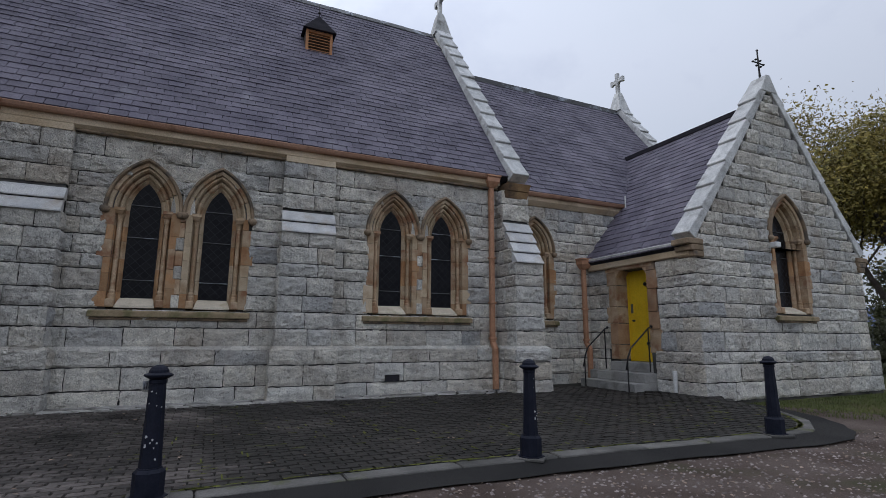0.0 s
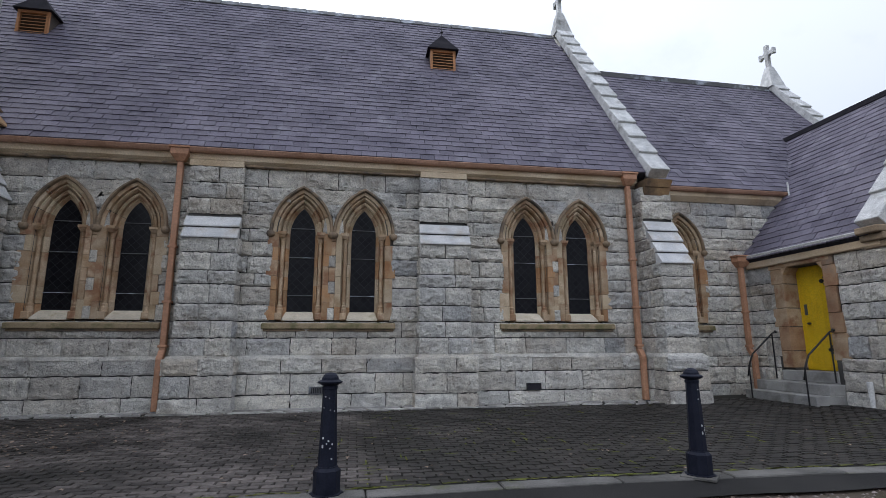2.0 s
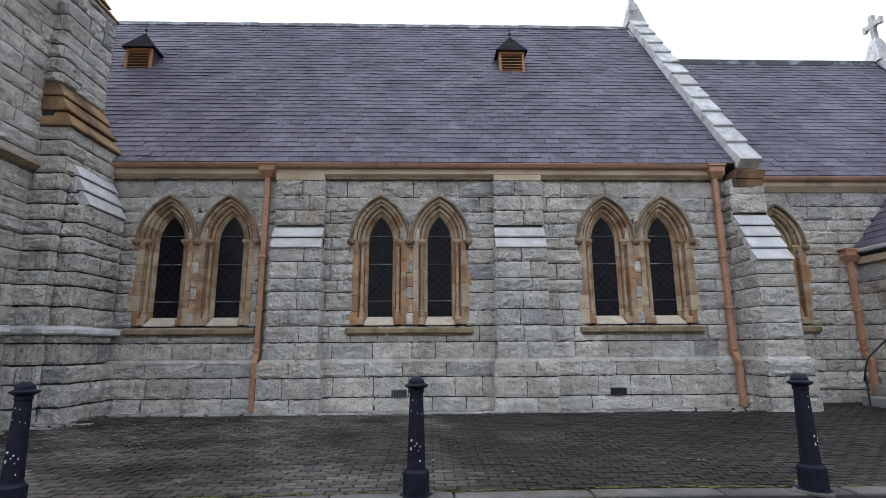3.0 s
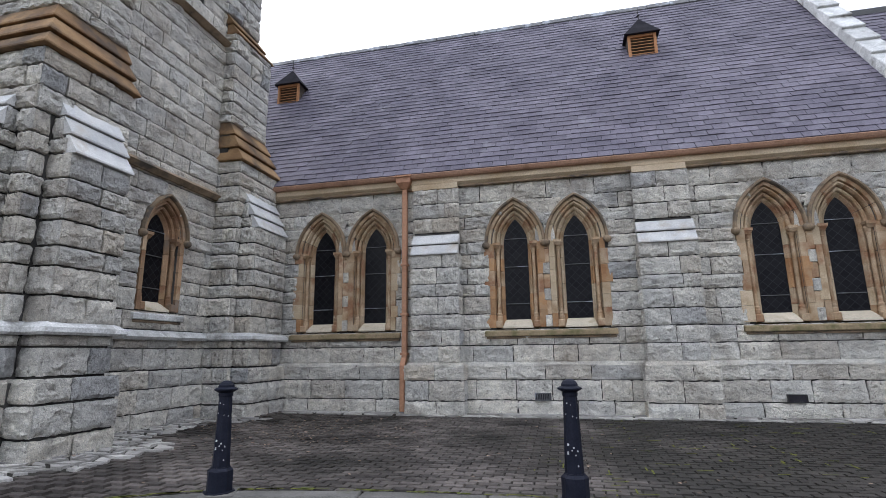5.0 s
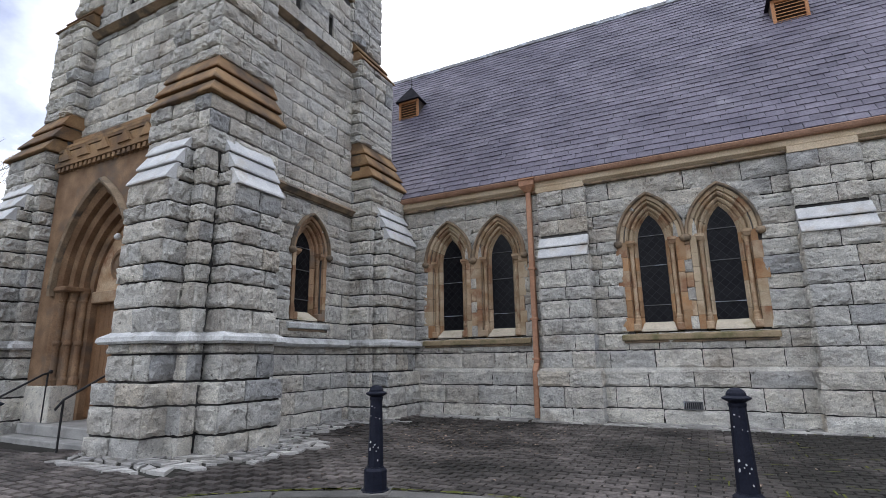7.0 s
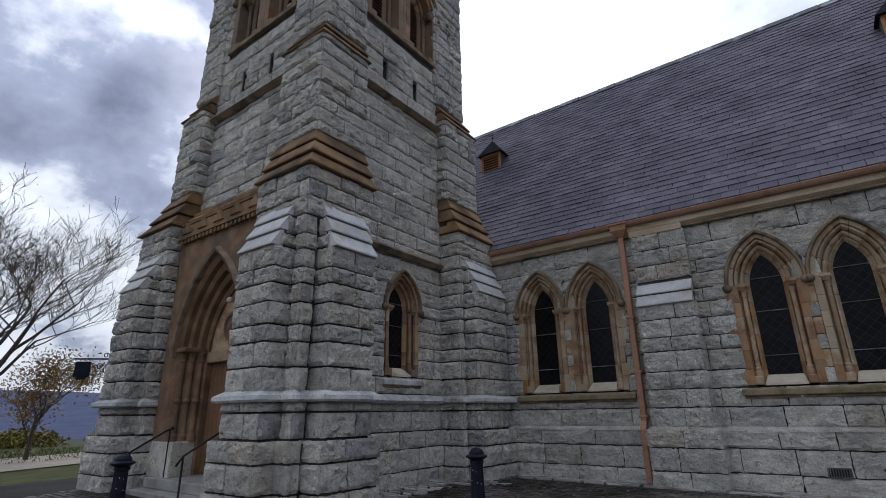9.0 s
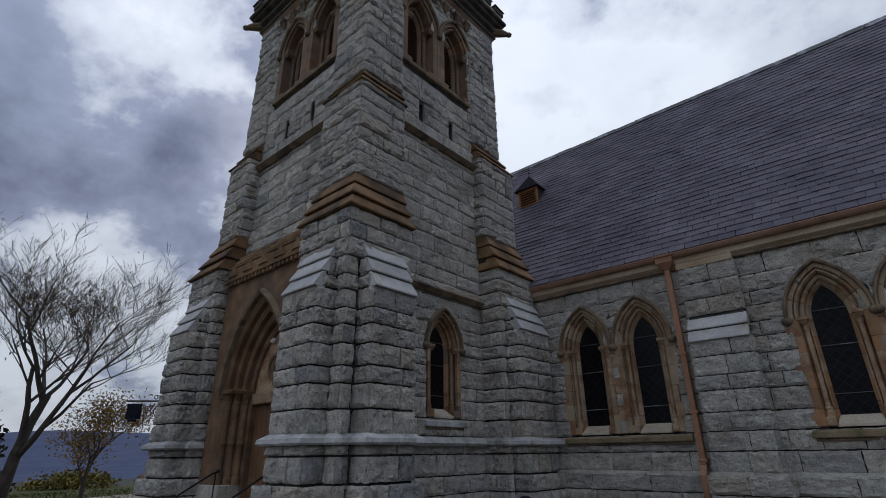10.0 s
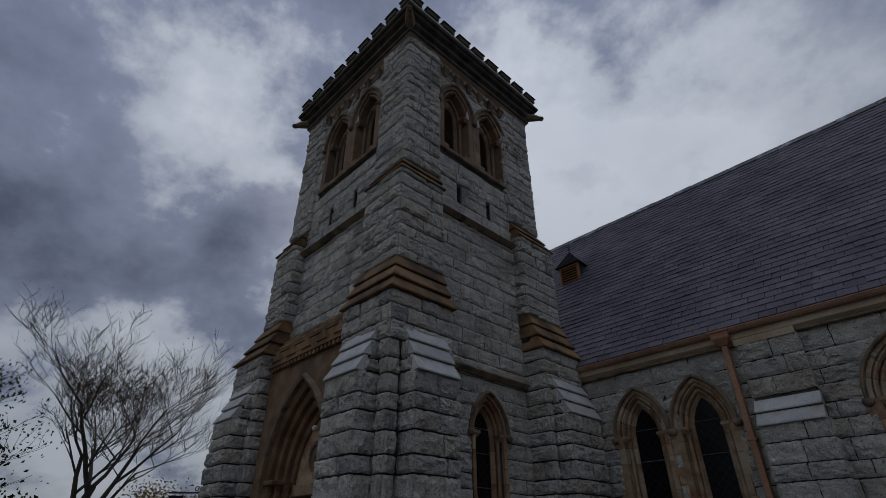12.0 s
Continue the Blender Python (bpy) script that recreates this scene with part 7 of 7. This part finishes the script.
for k in range(9000):
    x, y = rnd.uniform(10.0, 20), rnd.uniform(2.2, 6.0)
    if y < 3.2 + (10.8 - x) * .9: continue
    blade(x, y, land(x, y), rnd.uniform(.03, .09), .008)
for k in range(9000):
    x, y = rnd.uniform(-34, -24.5), rnd.uniform(-8, 20)
    blade(x, y, land(x, y), rnd.uniform(.05, .13), .03)
me = bpy.data.meshes.new("grass"); me.from_pydata(V, [], F); me.update(); me.materials.append(GRASSM)
tagged(new("grass", me), "short rough grass round the churchyard", "grass", kind="stuff")

# fallen leaves
V, F = [], []
rnd = random.Random(78)


def leaf_at(x, y, z, s):
    a = rnd.uniform(0, 6.28)
    n = len(V)
    for k in range(6):
        q = a + k * math.pi / 3
        r = s * (1.0 if k % 2 == 0 else .55) * rnd.uniform(.7, 1.1)
        V.append((x + r * math.cos(q), y + r * math.sin(q), z + rnd.uniform(.004, .02)))
    F.append(tuple(range(n, n + 6)))


for k in range(3200):
    x, y = rnd.uniform(-8, 14), rnd.uniform(-1.0, 3.2)
    if y > kerb_y(x) - .35 and x < 9: continue
    leaf_at(x, y, land(x, y), rnd.uniform(.012, .032))
for k in range(620):
    x, y = rnd.uniform(-8, 9), rnd.uniform(2.5, 8.6)
    if rnd.random() < .6: x, y = rnd.gauss(-5.2, 1.0), rnd.gauss(6.8, .9)
    if y < kerb_y(x) + .1 or near_wall(x, y) < .15: continue
    leaf_at(x, y, gz(x, y) + .012, rnd.uniform(.015, .04))
me = bpy.data.meshes.new("leaf_litter"); me.from_pydata(V, [], F); me.update(); me.materials.append(LITTER)
tagged(new("leaf_litter", me), "scattered brown fallen leaves on earth and paving", "leaves", kind="stuff")

# loose gravel on the bare earth
V, F = [], []
rnd = random.Random(79)
for k in range(6000):
    x, y = rnd.uniform(-5, 11), rnd.uniform(-.2, 3.0)
    if y > kerb_y(x) - .55: continue
    s = rnd.uniform(.006, .02)
    n = len(V)
    z = land(x, y)
    V.extend([(x - s, y - s * .7, z), (x + s, y - s * rnd.uniform(.5, 1), z), (x + s * .8, y + s, z), (x - s, y + s * rnd.uniform(.5, 1), z), (x, y, z + s * rnd.uniform(.6, 1.1))])
    F.extend([(n, n + 1, n + 4), (n + 1, n + 2, n + 4), (n + 2, n + 3, n + 4), (n + 3, n, n + 4)])
me = bpy.data.meshes.new("gravel"); me.from_pydata(V, [], F); me.update(); me.materials.append(mat("gravel", (.16, .13, .12), (.30, .26, .24), 3, 40, .95, 0, vary=.4, island=True))
tagged(new("gravel", me), "loose pinkish gravel on bare earth", "gravel", kind="stuff")

# moss in the joints of the paving
V, F = [], []
rnd = random.Random(80)
for k in range(380):
    x, y = rnd.uniform(-1.5, 9.2), rnd.uniform(3.7, 9.0)
    if near_wall(x, y) < .1 or y < kerb_y(x) + .15: continue
    if noise.noise((x * .5, y * .5, 4)) < -.05: continue
    n = len(V)
    L, w = rnd.uniform(.03, .11), rnd.uniform(.005, .011)
    if rnd.random() < .4: L, w = w, L
    z = gz(x, y) + .012
    V.extend([(x - L, y - w, z), (x + L, y - w, z + .003), (x + L * .9, y + w, z + .004), (x - L * .9, y + w, z)])
    F.append((n, n + 1, n + 2, n + 3))
for p, q in zip(KL, KL[1:]):
    for k in range(7):
        if rnd.random() < .45 or p.x < -6: continue
        f = rnd.random(); c = p.lerp(q, f); n = len(V)
        d = (q - p).normalized(); nn = Vector((d.y, -d.x, 0))
        c = c - nn * rnd.uniform(.10, .15)
        L, w = rnd.uniform(.03, .12), rnd.uniform(.008, .02)
        for a, b in ((-L, -w), (L, -w), (L * .8, w), (-L * .8, w)):
            v = c + d * a + nn * b
            V.append((v.x, v.y, .020))
        F.append((n, n + 1, n + 2, n + 3))
me = bpy.data.meshes.new("moss"); me.from_pydata(V, [], F); me.update(); me.materials.append(MOSS)
tagged(new("moss", me), "bright green moss in the joints of the paving", "moss", kind="stuff")

# ---- crazy paving along the walls ----
crazy = structure("crazy_paving", boxes((-7.0, 5.9, 8.6, 8.9, -0.1, 0.02)), BED, "strip of pale irregular crazy paving at the wall foot", "pavement")
rq = random.Random(90)


def flags(x0, x1, y0, y1, sx, sy, inside):
    """Irregular flagstones: cells of a shaken grid, some split corner to corner, with open joints."""
    nx, ny = int((x1 - x0) / sx) + 2, int((y1 - y0) / sy) + 2
    P = [[Vector((x0 + (i + (.5 if j % 2 else 0)) * sx + rq.uniform(-.3, .3) * sx, y0 + j * sy + rq.uniform(-.3, .3) * sy, 0)) for i in range(nx)] for j in range(ny)]
    for j in range(ny - 1):
        for i in range(nx - 1):
            q = [P[j][i], P[j][i + 1], P[j + 1][i + 1], P[j + 1][i]]
            cells = [q] if rq.random() < .7 else [[q[0], q[1], q[2]], [q[0], q[2], q[3]]]
            for cell in cells:
                c = sum(cell, Vector()) / len(cell)
                if not inside(c.x, c.y):
                    continue
                ring = []
                for a, b in zip(cell, cell[1:] + cell[:1]):
                    ring.append(a); ring.append((a + b) / 2 + Vector((rq.uniform(-.02, .02), rq.uniform(-.02, .02), 0)))
                ring = [(v - c) * (1 - .040 / max((v - c).length, .075)) for v in ring]
                z = gz(c.x, c.y) + .010 + rq.uniform(0, .006)
                bm = bmesh.new()
                hexa(bm, [(v.x, v.y, -.04) for v in ring], [(v.x * .96, v.y * .96, .006) for v in ring])
                ob = part("flagstone", bm, CRAZY, crazy)
                ob.matrix_world = Matrix.Translation((c.x, c.y, z))


def nave_strip(x, y):
    return -6.9 < x < 5.9 and 8.42 < y and near_wall(x, y) > .03 and near_wall(x, y) < .45


def tower_strip(x, y):
    d = near_wall(x, y)
    w = .70 if y > 3.2 else .36
    return -9.0 < x < -6.0 and y < 7.7 and -.01 < d < w * (1 - .5 * smoothstep(4.5, 7.8, y)) + .1


flags(-6.9, 6.0, 8.3, 9.1, .36, .22, nave_strip)
flags(-9.0, -5.9, 2.2, 7.7, .27, .22, tower_strip)

# ---- brick pavers ----
def paver_mesh():
    bm = bmesh.new()
    hexa(bm, [(-.5, -.5, -1), (.5, -.5, -1), (.5, .5, -1), (-.5, .5, -1)], [(-.47, -.44, 1), (.47, -.44, 1), (.47, .44, 1), (-.47, .44, 1)])
    me = bpy.data.meshes.new("paver"); bmesh.ops.recalc_face_normals(bm, faces=bm.faces[:]); bm.to_mesh(me); bm.free(); me.materials.append(PAVER_ONE)
    return me


PV = paver_mesh()
rq = random.Random(91)
V, F = [], []
single = 0
BL, BW = .235, .118
y = -2.6
row = 0
while y < 9.1:
    x = -13.2 + (BL / 2 if row % 2 else 0)
    while x < 9.7:
        if y > kerb_y(x) + .145 and near_wall(x, y) > .06 and not nave_strip(x, y) and not tower_strip(x, y) and (x > -9.8 or y < 2.6):
            z = gz(x, y) + rq.uniform(-.004, .006)
            tx, ty = rq.uniform(-.012, .012), rq.uniform(-.012, .012)
            if single < 300 and 3.9 < y < 5.6 and -4.6 < x < 1.5:
                ob = bpy.data.objects.new("paver", PV)
                scene.collection.objects.link(ob)
                ob.parent = pavement
                ob.matrix_world = Matrix.Translation((x, y, z - .012)) @ Euler((tx, ty, rq.uniform(-.02, .02))).to_matrix().to_4x4() @ Matrix.Diagonal((BL - .012, BW - .012, .016, 1))
                single += 1
            else:
                n = len(V)
                a, b = (BL - .012) / 2, (BW - .012) / 2
                for sx, sy in ((-1, -1), (1, -1), (1, 1), (-1, 1)):
                    V.append((x + sx * a, y + sy * b, z - .03))
                for sx, sy in ((-1, -1), (1, -1), (1, 1), (-1, 1)):
                    V.append((x + sx * a * .95, y + sy * b * .9, z + .005 + sx * tx * a + sy * ty * b))
                F.extend([(n + 4, n + 5, n + 6, n + 7), (n, n + 1, n + 5, n + 4), (n + 1, n + 2, n + 6, n + 5), (n + 2, n + 3, n + 7, n + 6), (n + 3, n, n + 4, n + 7)])
        x += BL
    y += BW
    row += 1
me = bpy.data.meshes.new("pavers"); me.from_pydata(V, [], F); me.update(); me.materials.append(PAVER)
ob = part("pavers", me, None, pavement)
ob["kind"] = "stuff"
